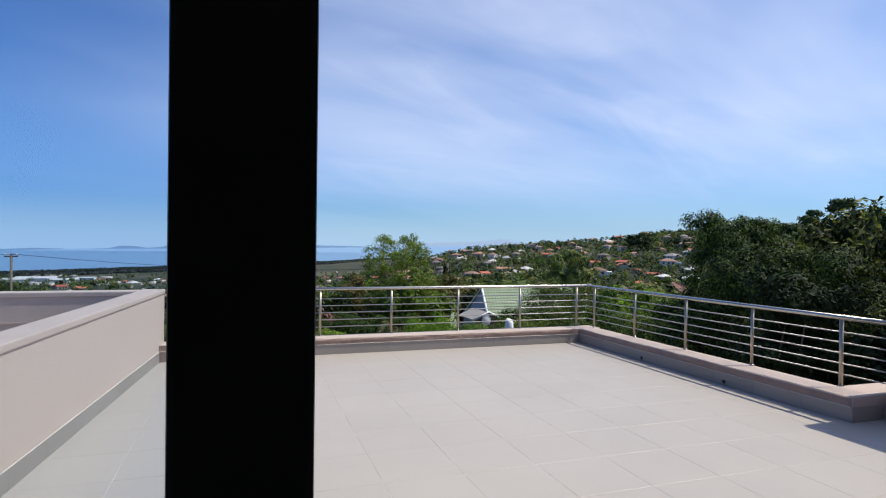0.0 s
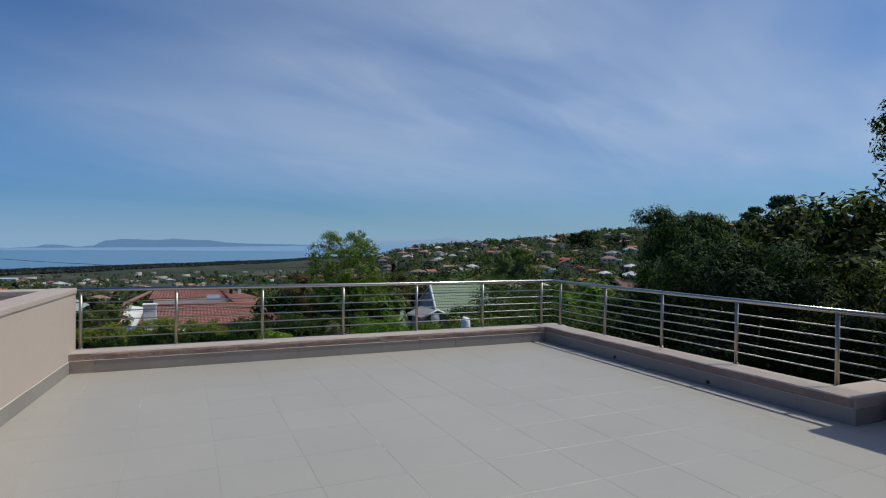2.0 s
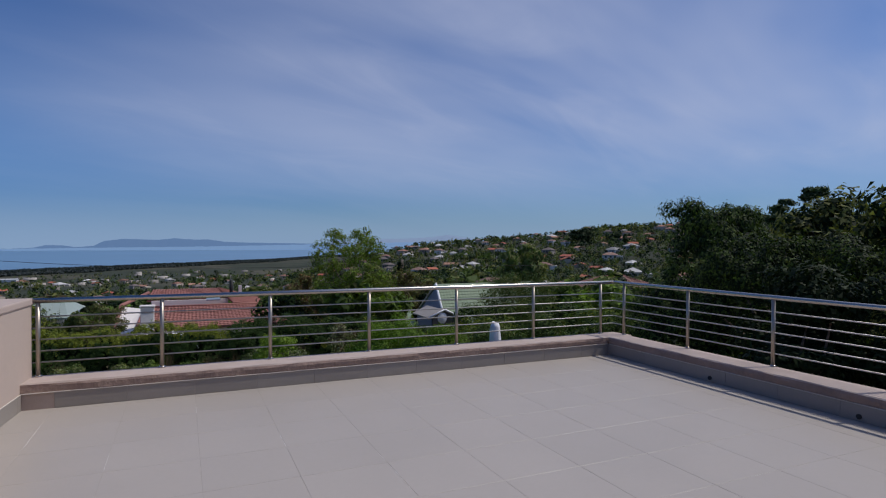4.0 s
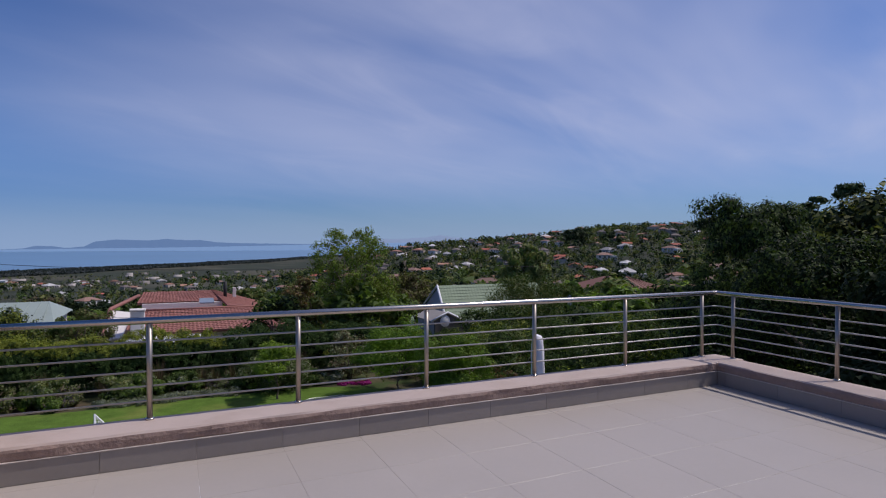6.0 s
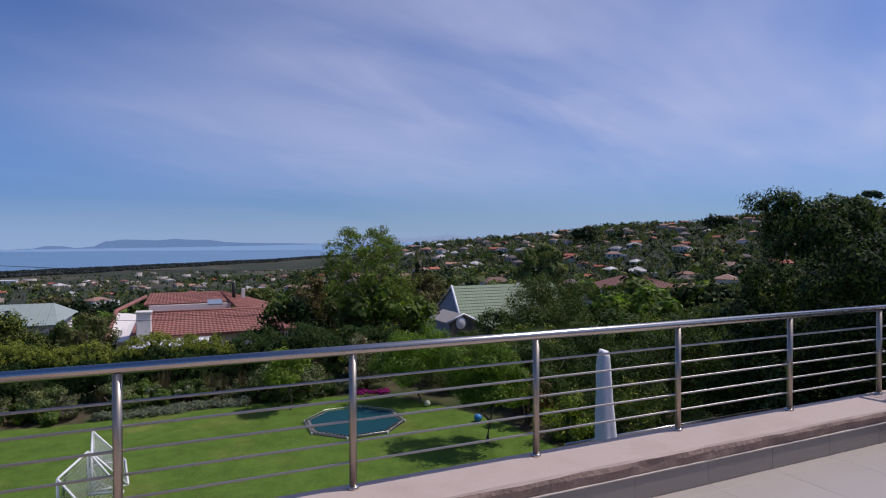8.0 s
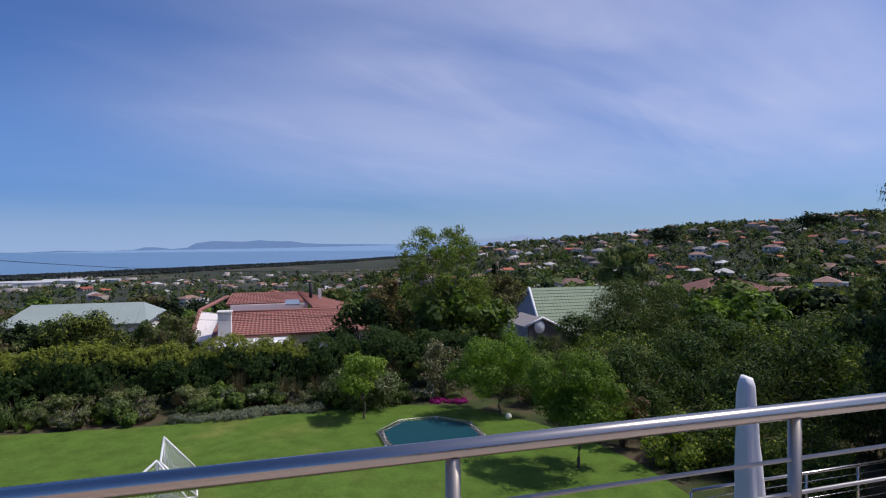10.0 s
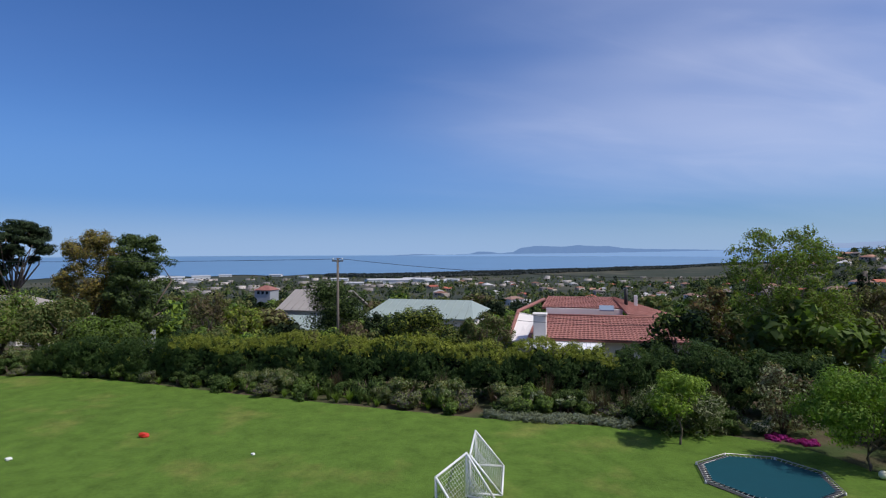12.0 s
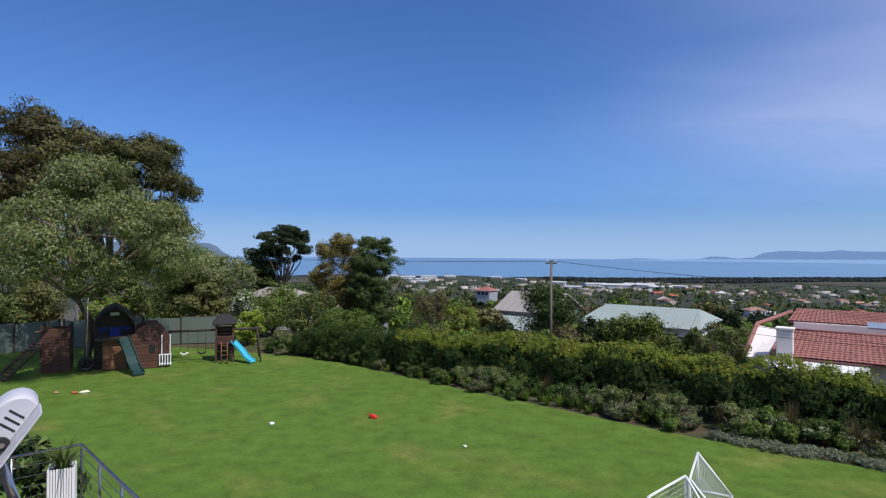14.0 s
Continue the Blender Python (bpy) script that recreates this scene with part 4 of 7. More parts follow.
def build_thicket():
    """The dense shrubbery down the sunny side of the garden and beyond it."""
    rng = np.random.default_rng(77)
    kinds, far_kinds = [], []
    for k, (wide, mats, label) in enumerate(((3.4, ["mid", "hedge", "dark"], "dense dark green shrub in the boundary thicket"), (3.6, ["mid", "hedge_top", "hedge"], "dense mid-green shrub in the boundary thicket"),
                                             (3.4, ["olive", "mid", "hedge"], "olive-green shrub in the boundary thicket"), (3.0, ["hedge", "dark", "mid"], "glossy dark green shrub in the boundary thicket"))):
        kinds.append(shrub("thicket_shrub", ((7.5, 9.5, 11.6, 8.2)[k], (16.5, 21, 19, 13.2)[k], GARDEN), wide, 2.6, mats, 51 + k, label, 5000, 0.060, 26, group="thicket shrubs"))
        far_kinds.append(shrub("thicket_shrub", on_ground(15 + 4 * k, 33.5 - k), wide, 2.6, mats, 55 + k, label, 2600, 0.085, 26, group="thicket shrubs"))
    spots = []
    for k in range(420):
        x, y = rng.uniform(5.5, 34), rng.uniform(9, 42)
        if x < 6.4 + 0.12 * abs(y - 12) or (y > 24 and x < 5) or (14 < x < 30 and y > 36):
            continue
        if min([math.hypot(x - a, y - b) for a, b, *_ in spots] + [9]) < 2.25:
            continue
        d = math.hypot(x + 4.9, y + 0.6)
        way = math.degrees(math.atan2(x + 4.9, y + 0.6))
        # low before the gable of the green-roofed house
        drop = max(7.2, 8 + (24 - d) * 0.85)
        if 12 < way < 33:
            drop = max(drop, 11.2)
        top = 1.5 - d * math.tan(radians(drop + rng.uniform(-0.9, 0.9)))
        spots.append((x, y, top, d))
    for x, y, top, d in spots[:72]:
        z = ground_z(x, y)
        tall = max(1.2, top - z)
        sc = tall / 2.6
        again((kinds if d < 27 else far_kinds)[int(rng.integers(0, 4))], x, y, z - 0.05, rng.uniform(0, 360), min(sc, 1.3), min(1.6, max(1.0, sc / 1.3)))
    # the near edge, beside the lawn
    for x, y, s in ((6.1, 17.6, 0.7), (5.2, 19.6, 0.6), (4.9, 21.6, 0.7), (6.8, 15.4, 0.6), (7.3, 11.4, 0.5), (7.4, 9.4, 0.5), (6.6, 20.2, 0.7), (6.4, 23.4, 0.75), (4.4, 23.6, 0.7), (9.0, 17.8, 0.8), (8.8, 11.0, 0.62), (6.9, 13.4, 0.5)):
        again(kinds[int(rng.integers(0, 4))], x, y, GARDEN - 0.03, rng.uniform(0, 360), s)


build_thicket()

# big dark trees beside the terrace, part of their shade put into the leaf colour
tree("large_shade_tree", on_ground(12.6, 9.2), 6.6, 8.5, 1.0, ["dark", "mid"], 61, "large dense dark green tree with drooping leaves beside the terrace", 44000, 0.062, 60, 0.22, droop=0.8, length=2.4, small=0.17, big=0.32)
tree("dark_tree", on_ground(10.4, 4.4), 6.6, 7.3, 0.6, ["dark", "dark", "mid"], 62, "dense dark evergreen tree close to the parapet", 38000, 0.060, 56, 0.2, small=0.17, big=0.32, group="evergreens beside the terrace")
tree("dark_tree", on_ground(11.0, -0.4), 6.6, 8.0, 0.6, ["dark", "olive"], 63, "dense dark evergreen tree close to the parapet", 38000, 0.060, 56, 0.2, small=0.17, big=0.32, group="evergreens beside the terrace")
# crown widened out of view on its right to shade the evergreens
tree("tall_tree", on_ground(11.8, -2.0), 6.6, 12.8, 6.6, ["dark", "mid"], 64, "tall dark tree with open leafy ends above the pillar", 32000, 0.066, 60, 0.18, small=0.13, big=0.28, reach=20)
tree("dark_tree", on_ground(7.6, 1.6), 4.2, 6.2, 0.3, ["dark"], 65, "dense dark evergreen close below the railing", 14000, 0.09, 30, 0.14, group="evergreens beside the terrace")
tree("dark_tree", on_ground(8.2, -3.2), 4.6, 6.8, 0.3, ["dark"], 66, "dense dark evergreen close below the railing", 14000, 0.09, 30, 0.14, group="evergreens beside the terrace")
tree("dark_tree", on_ground(9.4, 6.6), 3.6, 4.4, 0.2, ["dark", "mid"], 67, "low dense dark evergreen close below the railing", 9000, 0.08, 22, 0.14, group="evergreens beside the terrace")
tree("dark_tree", on_ground(19.5, 9.5), 8.5, 9.0, 0.5, ["dark", "olive"], 68, "wide olive-dark tree behind the large shade tree", 12000, 0.17, 28, 0.2, group="evergreens beside the terrace")
tree("dark_tree", on_ground(17.5, 4.0), 8.0, 9.4, 0.5, ["olive", "dark"], 69, "wide olive-dark tree behind the evergreens", 12000, 0.17, 28, 0.2, group="evergreens beside the terrace")
tree("cedar", on_ground(21.5, 11.5), 5.5, 10.6, 3.5, ["pine"], 70, "feathery cedar top rising behind the trees", 9000, 0.12, 80, 0.16, small=0.10, big=0.2, length=2.6, flatten=0.35)

# light green tree beyond the hedge and its neighbours
tree("light_green_tree", on_ground(4.7, 31), 7.0, 8.6, 1.2, ["bright", "lime", "olive"], 81, "tall airy light green tree beyond the hedge", 14000, 0.075, 150, 0.09, small=0.09, big=0.19, bark="bark", spread=0.35, bend=0.03, reach=26)
tree("rusty_tree", on_ground(2.1, 34.5), 3.0, 5.4, 0.8, ["rust", "brown", "olive"], 82, "rusty brown-leaved tree beside the red-roofed house", 5500, 0.09, 24, 0.1)
tree("brown_tree", on_ground(8.2, 31.5), 3.4, 5.6, 1.0, ["brown", "olive"], 83, "twiggy brown-green tree beyond the hedge", 4500, 0.10, 18, 0.1)
tree("round_dark_tree", on_ground(-20.4, 34.0), 5.2, 5.3, 0.3, ["dark", "mid"], 84, "round dark green tree behind the hedge beside the pole", 16000, 0.075, 40, 0.14)
tree("variegated_tree", on_ground(-13.3, 30), 4.0, 3.7, 0.3, ["mid", "hedge_top", "dark"], 85, "dark green tree with yellow variegated leaves behind the hedge", 9000, 0.075, 30, 0.1)
tree("twiggy_tree", on_ground(-9.6, 29.6), 2.8, 3.9, 0.6, ["brown", "mid", "olive"], 86, "thin twiggy tree behind the hedge", 3200, 0.075, 18, 0.08, reach=18)
tree("yellow_green_tree", on_ground(-24.0, 29.8), 3.0, 4.0, 0.4, ["lime", "hedge_top", "olive"], 87, "yellow-green broad-leaved tree behind the hedge", 5000, 0.10, 22, 0.1)
tree("brown_tree", on_ground(-26.9, 30.4), 3.2, 4.3, 0.5, ["brown", "brown", "olive"], 88, "bare-looking brown twiggy tree behind the hedge", 6000, 0.075, 26, 0.1, reach=26)
tree("conifer", on_ground(-37.2, 36.3), 4.9, 9.7, 0.4, ["mid", "pine", "mid"], 89, "broad dark green conifer with layered branches", 22000, 0.11, 70, 0.18, small=0.30, big=0.46, flatten=0.6)
tree("gold_tree", on_ground(-41.7, 36.8), 6.4, 9.9, 0.8, ["gold", "olive", "gold", "brown"], 90, "golden-brown leaved tree beside the conifer", 20000, 0.10, 60, 0.14, small=0.2, big=0.34)
tree("stone_pine", on_ground(-56.3, 42.6), 6.8, 12.0, 7.0, ["pine", "dark"], 91, "umbrella-shaped stone pine with a bare forked trunk", 17000, 0.12, 64, 0.2, small=0.16, big=0.30, flatten=0.55, spread=0.5, reach=14, shell=0.7)
tree("dark_tree", on_ground(-60, 42), 7.0, 9.2, 0.5, ["dark", "mid"], 92, "dark evergreen mass below the stone pine", 7000, 0.2, 22, 0.2, group="trees behind the playground")
tree("grey_green_tree", on_ground(-46.6, 28.0), 6.0, 6.4, 0.4, ["grey", "olive"], 93, "grey-green flowering tree behind the playground", 7500, 0.12, 26, 0.15)
tree("bushy_tree", on_ground(-41, 29), 5.5, 3.7, 0.3, ["mid", "bright", "olive"], 94, "leafy mid-green tree behind the flower bed", 7000, 0.12, 24, 0.15, group="trees behind the playground")
tree("bushy_tree", on_ground(-36, 28.6), 4.8, 3.4, 0.2, ["mid", "olive"], 95, "leafy green tree behind the flower bed", 6000, 0.11, 22, 0.12, group="trees behind the playground")
tree("bushy_tree", on_ground(-31.8, 27.6), 4.4, 2.6, 0.1, ["mid", "bright"], 96, "low leafy tree at the end of the hedge", 6000, 0.10, 22, 0.12, group="trees behind the playground")
tree("leafy_tree", on_ground(-52.7, 29.8), 6.5, 7.0, 0.3, ["mid", "bright", "mid"], 122, "dark leafy green tree beside the large spreading tree", 9000, 0.12, 30, 0.15)
shrub("yellow_shrub", (-37.0, 23.8, GARDEN), 2.2, 2.6, ["lime", "hedge_top"], 97, "bright yellow-green shrub near the swing set", 2600, 0.11, 14)
shrub("white_flowering_shrub", (-39.5, 25.2, GARDEN), 2.8, 3.4, ["mid", "white", "hedge"], 98, "green shrub flecked with white blossom", 3000, 0.10, 16)

# the large tree at the playground and the gums behind it
tree("spreading_tree", (-37.5, 14.2, GARDEN), 15.4, 11.6, 3.9, ["olive", "mid", "grey", "olive"], 101, "large spreading grey-green tree over the playhouse", 58000, 0.072, 120, 0.27, small=0.10, big=0.19, droop=0.5, length=2.4, top_heavy=-0.45, spread=0.54, reach=40, squash=0.86, turn=-23, flatten=0.65, shell=0.82)
tree("gum_tree", on_ground(-59.8, 28.0), 12.6, 18.6, 7.6, ["gum", "gum", "olive"], 102, "tall eucalyptus with domed dark olive crown", 28000, 0.16, 64, 0.30, small=0.17, big=0.34, bark="pale_bark", spread=0.45, reach=44, group="tall gum trees", flatten=0.62, shell=0.8)
tree("gum_tree", on_ground(-63.6, 24.4), 11.5, 20.0, 9.4, ["gum", "brown", "olive"], 104, "tall eucalyptus with rounded olive crown", 24000, 0.17, 64, 0.26, small=0.17, big=0.32, bark="pale_bark", spread=0.5, reach=20, group="tall gum trees", flatten=0.75, shell=0.65)
tree("gum_tree", on_ground(-67.2, 20.3), 13.5, 22.0, 10.5, ["gum", "brown", "gum"], 103, "tall eucalyptus with reddish olive crown", 28000, 0.16, 64, 0.30, small=0.17, big=0.34, bark="pale_bark", spread=0.45, reach=44, group="tall gum trees", flatten=0.62, shell=0.8)
for k, (x, y, s, m, h) in enumerate(((-50, 22, 6.0, "mid", 6.2), (-52, 16, 6.5, "olive", 6.6), (-50, 9, 6.0, "mid", 6.0), (-49, 3, 6.0, "dark", 6.4), (-47.5, 26, 5.2, "mid", 5.4), (-58, 30, 8, "mid", 9.5), (-44.5, 25.5, 3.4, "olive", 3.6), (-47.5, 19.5, 3.6, "bright", 3.0), (-47.8, 13.5, 3.6, "mid", 3.2), (-55, -4, 8, "dark", 9))):
    tree("background_tree", on_ground(x, y), s, h, 0.2, [m, "olive"], 110 + 3 * k, "leafy boundary tree behind the playground", 5500, 0.14, 24, 0.14, group="boundary trees")

# ---- things on the lawn ----
WHITE = material("white_painted_metal", (0.78, 0.78, 0.78), 0.45, vary=0.05, bump=0.02)
NET = material("white_net_cord", (0.62, 0.64, 0.62), 0.8, vary=0.1, bump=0.0)


def build_goal(a, b, height, depth, side, label):
    """A small goal between the post feet a and b, its net falling back to one side."""
    a, b = Vector((*a, GARDEN + 0.035)), Vector((*b, GARDEN + 0.035))
    ob = thing("football_goal", a, 0, label, "football goal", "small goals on the lawn")
    back = (b - a).cross(Vector((0, 0, 1))).normalized() * depth * side
    up = Vector((0, 0, height))
    d = b - a
    r = 0.029
    for name, line in (("post", [(0, 0, 0), up]), ("post", [d, d + up]), ("crossbar", [up, d + up]), ("base_bar", [(0, 0, r), back + Vector((0, 0, r))]),
                       ("base_bar", [d + Vector((0, 0, r)), d + back + Vector((0, 0, r))]), ("base_bar", [back + Vector((0, 0, r)), back + d + Vector((0, 0, r))]),
                       ("stay", [up, back + Vector((0, 0, r))]), ("stay", [d + up, d + back + Vector((0, 0, r))])):
        bm = bmesh.new()
        tube(bm, [Vector(p) for p in line], r, 8)
        part(name, bm, WHITE, ob)
    bm = bmesh.new()
    for k in range(1, 15):
        s = k / 15
        tube(bm, [d * s + up, d * s + back], 0.004, 4)
        tube(bm, [up.lerp(back, s), up.lerp(back, s) + d], 0.004, 4)
        for e in (Vector((0, 0, 0)), d):
            tube(bm, [e + up * (1 - s), e + back * s], 0.004, 4)
            tube(bm, [e + back * s * 0.98, e + up.lerp(back, s)], 0.004, 4)
    part("net", bm, NET, ob, "white knotted net")


build_goal((-7.62, 14.45), (-7.85, 16.45), 1.02, 0.82, 1, "small white football goal with net standing on the lawn")
build_goal((-8.05, 12.6), (-7.68, 14.3), 1.12, 0.82, 1, "small white football goal with net beside its twin")


def build_trampoline():
    ob = thing("trampoline", (0.10, 17.35, GARDEN + 0.035), 0, "octagonal trampoline with a teal mat set low in the lawn", "trampoline")
    mat = material("teal_woven_mat", (0.004, 0.056, 0.074), 0.7, vary=0.12, scale=1.5, fine=40, bump=0.1, bump_scale=150, spec=0.2)
    dark = material("dark_spring_cover", (0.05, 0.045, 0.05), 0.8, vary=0.25, bump=0.1)
    spring = material("galvanised_spring", (0.45, 0.45, 0.42), 0.4, 0.8, vary=0.2, bump=0.05)
    ring = [(math.cos(math.pi / 8 + math.pi / 4 * k), math.sin(math.pi / 8 + math.pi / 4 * k)) for k in range(8)]
    R, r = 1.80, 1.60
    bm = bmesh.new()
    prism(bm, [(R * x, R * y) for x, y in ring], -0.02, 0.015)
    part("skirt", bm, dark, ob)
    bm = bmesh.new()
    prism(bm, [(r * x, r * y) for x, y in ring], 0.05, 0.062)
    part("mat", bm, mat, ob)
    bm = bmesh.new()
    tube(bm, [(R * x, R * y, 0.08) for x, y in ring], 0.015, 8, closed=True)
    part("frame", bm, spring, ob, "pale steel frame tube")
    for k in range(8):
        a, b = Vector((*ring[k], 0)), Vector((*ring[(k + 1) % 8], 0))
        for j in range(9):
            p = a.lerp(b, (j + 0.5) / 9)
            bm = bmesh.new()
            tube(bm, [p * r * 0.99 + Vector((0, 0, 0.06)), p * R + Vector((0, 0, 0.075))], 0.011, 5)
            part("spring", bm, spring, ob)
        bm = bmesh.new()
        tube(bm, [a * R + Vector((0, 0, -0.03)), a * R + Vector((0, 0, 0.08))], 0.028, 8)
        part("leg", bm, WHITE, ob)


build_trampoline()


def ball(at, r, colour, label):
    bm = bmesh.new()
    bmesh.ops.create_icosphere(bm, subdivisions=3, radius=r)
    for f in bm.faces:
        f.smooth = True
    seam = material("ball_skin", colour, 0.5, vary=0.12, scale=8, fine=40, bump=0.1, bump_scale=30)
    ob = mesh_object("ball", bm, seam)
    ob.location = (at[0], at[1], GARDEN + 0.035 + r)
    tagged(ob, label, "ball")


ball((3.23, 18.1), 0.12, (0.75, 0.74, 0.62), "pale football lying at the edge of the lawn")
ball((4.15, 15.6), 0.14, (0.03, 0.22, 0.55), "blue ball lying on the lawn under the tree")


def toy(at, size, colour, label, turn=0):
    """A crumpled soft toy or cloth left on the grass."""
    rng = np.random.default_rng(int(abs(at[0]) * 10))
    bm = bmesh.new()
    bmesh.ops.create_icosphere(bm, subdivisions=3, radius=0.5)
    for v in bm.verts:
        v.co *= 1 + 0.45 * noise.noise(v.co * 2.3 + Vector((at[0], at[1], 0)))
        v.co = Vector((v.co.x * size[0], v.co.y * size[1], max(-0.35, v.co.z) * size[2]))
    for f in bm.faces:
        f.smooth = True
    ob = mesh_object("toy", bm, material("toy_plastic", colour, 0.5, vary=0.15, scale=6, bump=0.05))
    ob.location, ob.rotation_euler = (at[0], at[1], GARDEN + 0.035 + 0.35 * size[2]), (0, 0, radians(turn))
    tagged(ob, label, "toy", "toys left on the lawn")


toy((-19.2, 16.3), (0.32, 0.2, 0.2), (0.55, 0.03, 0.015), "small red plastic toy lying on the lawn", 30)
toy((-21.6, 13.55), (0.22, 0.16, 0.10), (0.75, 0.75, 0.7), "small white object lying on the lawn", 10)
toy((-31.75, 11.62), (0.42, 0.24, 0.16), (0.72, 0.68, 0.5), "cream soft toy lying on the lawn", 60)
toy((-32.0, 11.3), (0.26, 0.2, 0.16), (0.45, 0.12, 0.03), "orange toy lying beside the cream one", 20)
toy((-32.7, 10.9), (0.3, 0.2, 0.10), (0.35, 0.22, 0.10), "small brown toy lying on the lawn", 0)
toy((-14.7, 15.7), (0.14, 0.1, 0.07), (0.75, 0.75, 0.7), "tiny white object lying on the lawn", 0)

# ---- decks below the terrace ----
DECK = -2.9
DECKING = material("deck_paving", (0.34, 0.32, 0.29), 0.7, vary=0.12, bump=0.1, coords="World")
CLOTH = material("white_canvas_cover", (0.74, 0.73, 0.76), 0.8, vary=0.06, scale=4, fine=30, bump=0.15, bump_scale=25)
bm = bmesh.new()
box(bm, (0.55, 0.06, GARDEN - 0.2), (6.2, 5.95, DECK), 0.01)
tagged(mesh_object("patio", bm, DECKING), "raised paved patio below the terrace", "patio", kind="structure")
bm = bmesh.new()
prism(bm, [(-15.5, 0.06), (-10.5, 0.06), (-10.5, 3.75), (-15.15, 4.55), (-15.5, 2.5)], GARDEN - 0.2, DECK)
tagged(mesh_object("patio_corner", bm, DECKING), "raised paved patio corner below the side roof", "patio", kind="structure")


def deck_railing(points, label, spacing=1.15, height=1.0):
    o = Vector((*points[0], DECK))
    ob = thing("patio_railing", o, 0, label, "railing", "railings round the patios")
    tops = [Vector((x, y, DECK + height)) - o for x, y in points]
    dim = M["steel"]
    bm = bmesh.new()
    tube(bm, tops, 0.024, 10)
    part("handrail", bm, dim, ob)
    for k in range(5):
        bm = bmesh.new()
        tube(bm, [p - Vector((0, 0, (0.16 + 0.15 * k) * height)) for p in tops], 0.006, 6)
        part("bar", bm, dim, ob)
    for a, b in zip(tops, tops[1:]):
        n = max(1, round((b - a).length / spacing))
        for k in range(n + 1):
            p = a.lerp(b, k / n)
            bm = bmesh.new()
            tube(bm, [p - Vector((0, 0, height + 0.02)), p - Vector((0, 0, 0.02))], 0.02, 8)
            part("post", bm, dim, ob)


deck_railing([(0.75, 5.75), (6.1, 5.75)], "stainless steel railing along the patio edge", 1.15, 0.86)
deck_railing([(-15.36, 2.6), (-14.95, 4.42), (-10.6, 3.62)], "stainless steel railing round the patio corner", 1.15, 1.1)


def build_umbrella():
    ob = thing("parasol", (0.97, 4.94, DECK), 0, "closed garden parasol in a white canvas cover on the patio", "parasol")
    bm = bmesh.new()
    rng = np.random.default_rng(3)
    last = None
    for k in range(27):
        z = 0.35 + 2.34 * k / 26
        q = k / 26
        r = 0.215 - 0.115 * q if k < 24 else 0.10 * (1.06, 1.0, 0.72)[k - 24]
        ring = []
        for j in range(28):
            a = 2 * math.pi * j / 28
            fold = 1 + 0.10 * math.sin(a * 5 + q * 1.5) * (1 - 0.5 * q) + 0.05 * noise.noise((math.cos(a) * 2, math.sin(a) * 2, z * 3))
            lean = 0.02 * math.sin(z * 2)
            if k > 20:
                fold += 0.10 * math.sin(a * 3 + 1.0) + 0.08 * noise.noise((math.cos(a) * 3, math.sin(a) * 3, z * 5))
            sag = -0.05 * (k - 22) / 4 * (0.5 + 0.5 * math.cos(a - 5.5)) if k > 22 else 0.0
            ring.append(bm.verts.new((r * fold * math.cos(a) + lean, r * fold * math.sin(a), z + sag)))
        if last:
            for j in range(28):
                f = bm.faces.new((last[j], last[(j + 1) % 28], ring[(j + 1) % 28], ring[j]))
                f.smooth = True
        else:
            bm.faces.new(ring[::-1])
        last = ring
    bm.faces.new(last)
    part("cover", bm, CLOTH, ob)
    bm = bmesh.new()
    tube(bm, [(0, 0, 0.05), (0, 0, 0.5)], 0.025, 10)
    part("pole", bm, WHITE, ob)
    bm = bmesh.new()
    box(bm, (-0.3, -0.3, 0), (0.3, 0.3, 0.07), 0.015)
    part("base", bm, DECKING, ob, "square concrete base")


build_umbrella()


def build_planter():
    ob = thing("planter", (-14.27, 3.87, DECK), 62, "tall white slatted square planter on the patio corner", "planter")
    bm = bmesh.new()
    box(bm, (-0.155, -0.155, 0), (0.155, 0.155, 1.02), 0.005)
    part("box", bm, material("planter_backing", (0.35, 0.33, 0.38), 0.7, vary=0.1), ob)
    for k in range(4):
        for j in range(10):
            bm = bmesh.new()
            x = -0.153 + 0.034 * j
            box(bm, (x - 0.012, -0.175, 0.01), (x + 0.012, -0.156, 1.07), 0.004)
            bmesh.ops.transform(bm, matrix=pose(0, 0, 0, 0, 0, 90 * k), verts=bm.verts[:])
            part("slat", bm, WHITE, ob)
    plant = thing("spiky_plant", (-14.27, 3.87, DECK + 1.02), 0, "spiky green dracaena growing in the white planter", "potted plant")
    bm = bmesh.new()
    bmesh.ops.create_circle(bm, cap_ends=True, segments=16, radius=0.145)
    part("soil", bm, M["soil"], plant)
    bm = bmesh.new()
    blades(bm, np.random.default_rng(8), 54, 0.72, 0.05, 1.35, 0.85)
    part("foliage", bm, M["leaf_mid"], plant)


build_planter()
shrub("patio_shrub", (-16.6, 4.0, GARDEN), 2.4, 2.9, ["dark", "mid"], 121, "dark leafy shrub beside the patio corner", 3500, 0.10, 14)

# ---- neighbouring houses ----
RED_TILE = material("red_clay_roof_tile", (0.30, 0.125, 0.098), 0.75, vary=0.22, scale=1.2, fine=9, bump=0.2, bump_scale=12, coords="World",
                    second=(0.22, 0.085, 0.068), second_scale=0.5, second_low=0.5, second_high=0.75)
GREEN_TILE = material("green_roof_tile", (0.185, 0.245, 0.155), 0.7, vary=0.2, scale=1.2, fine=8, bump=0.2, bump_scale=12, coords="World",
                      second=(0.13, 0.18, 0.11), second_scale=0.6)
METAL_ROOF = material("pale_green_metal_roof", (0.30, 0.355, 0.32), 0.5, vary=0.10, scale=0.8, fine=6, bump=0.05, coords="World")
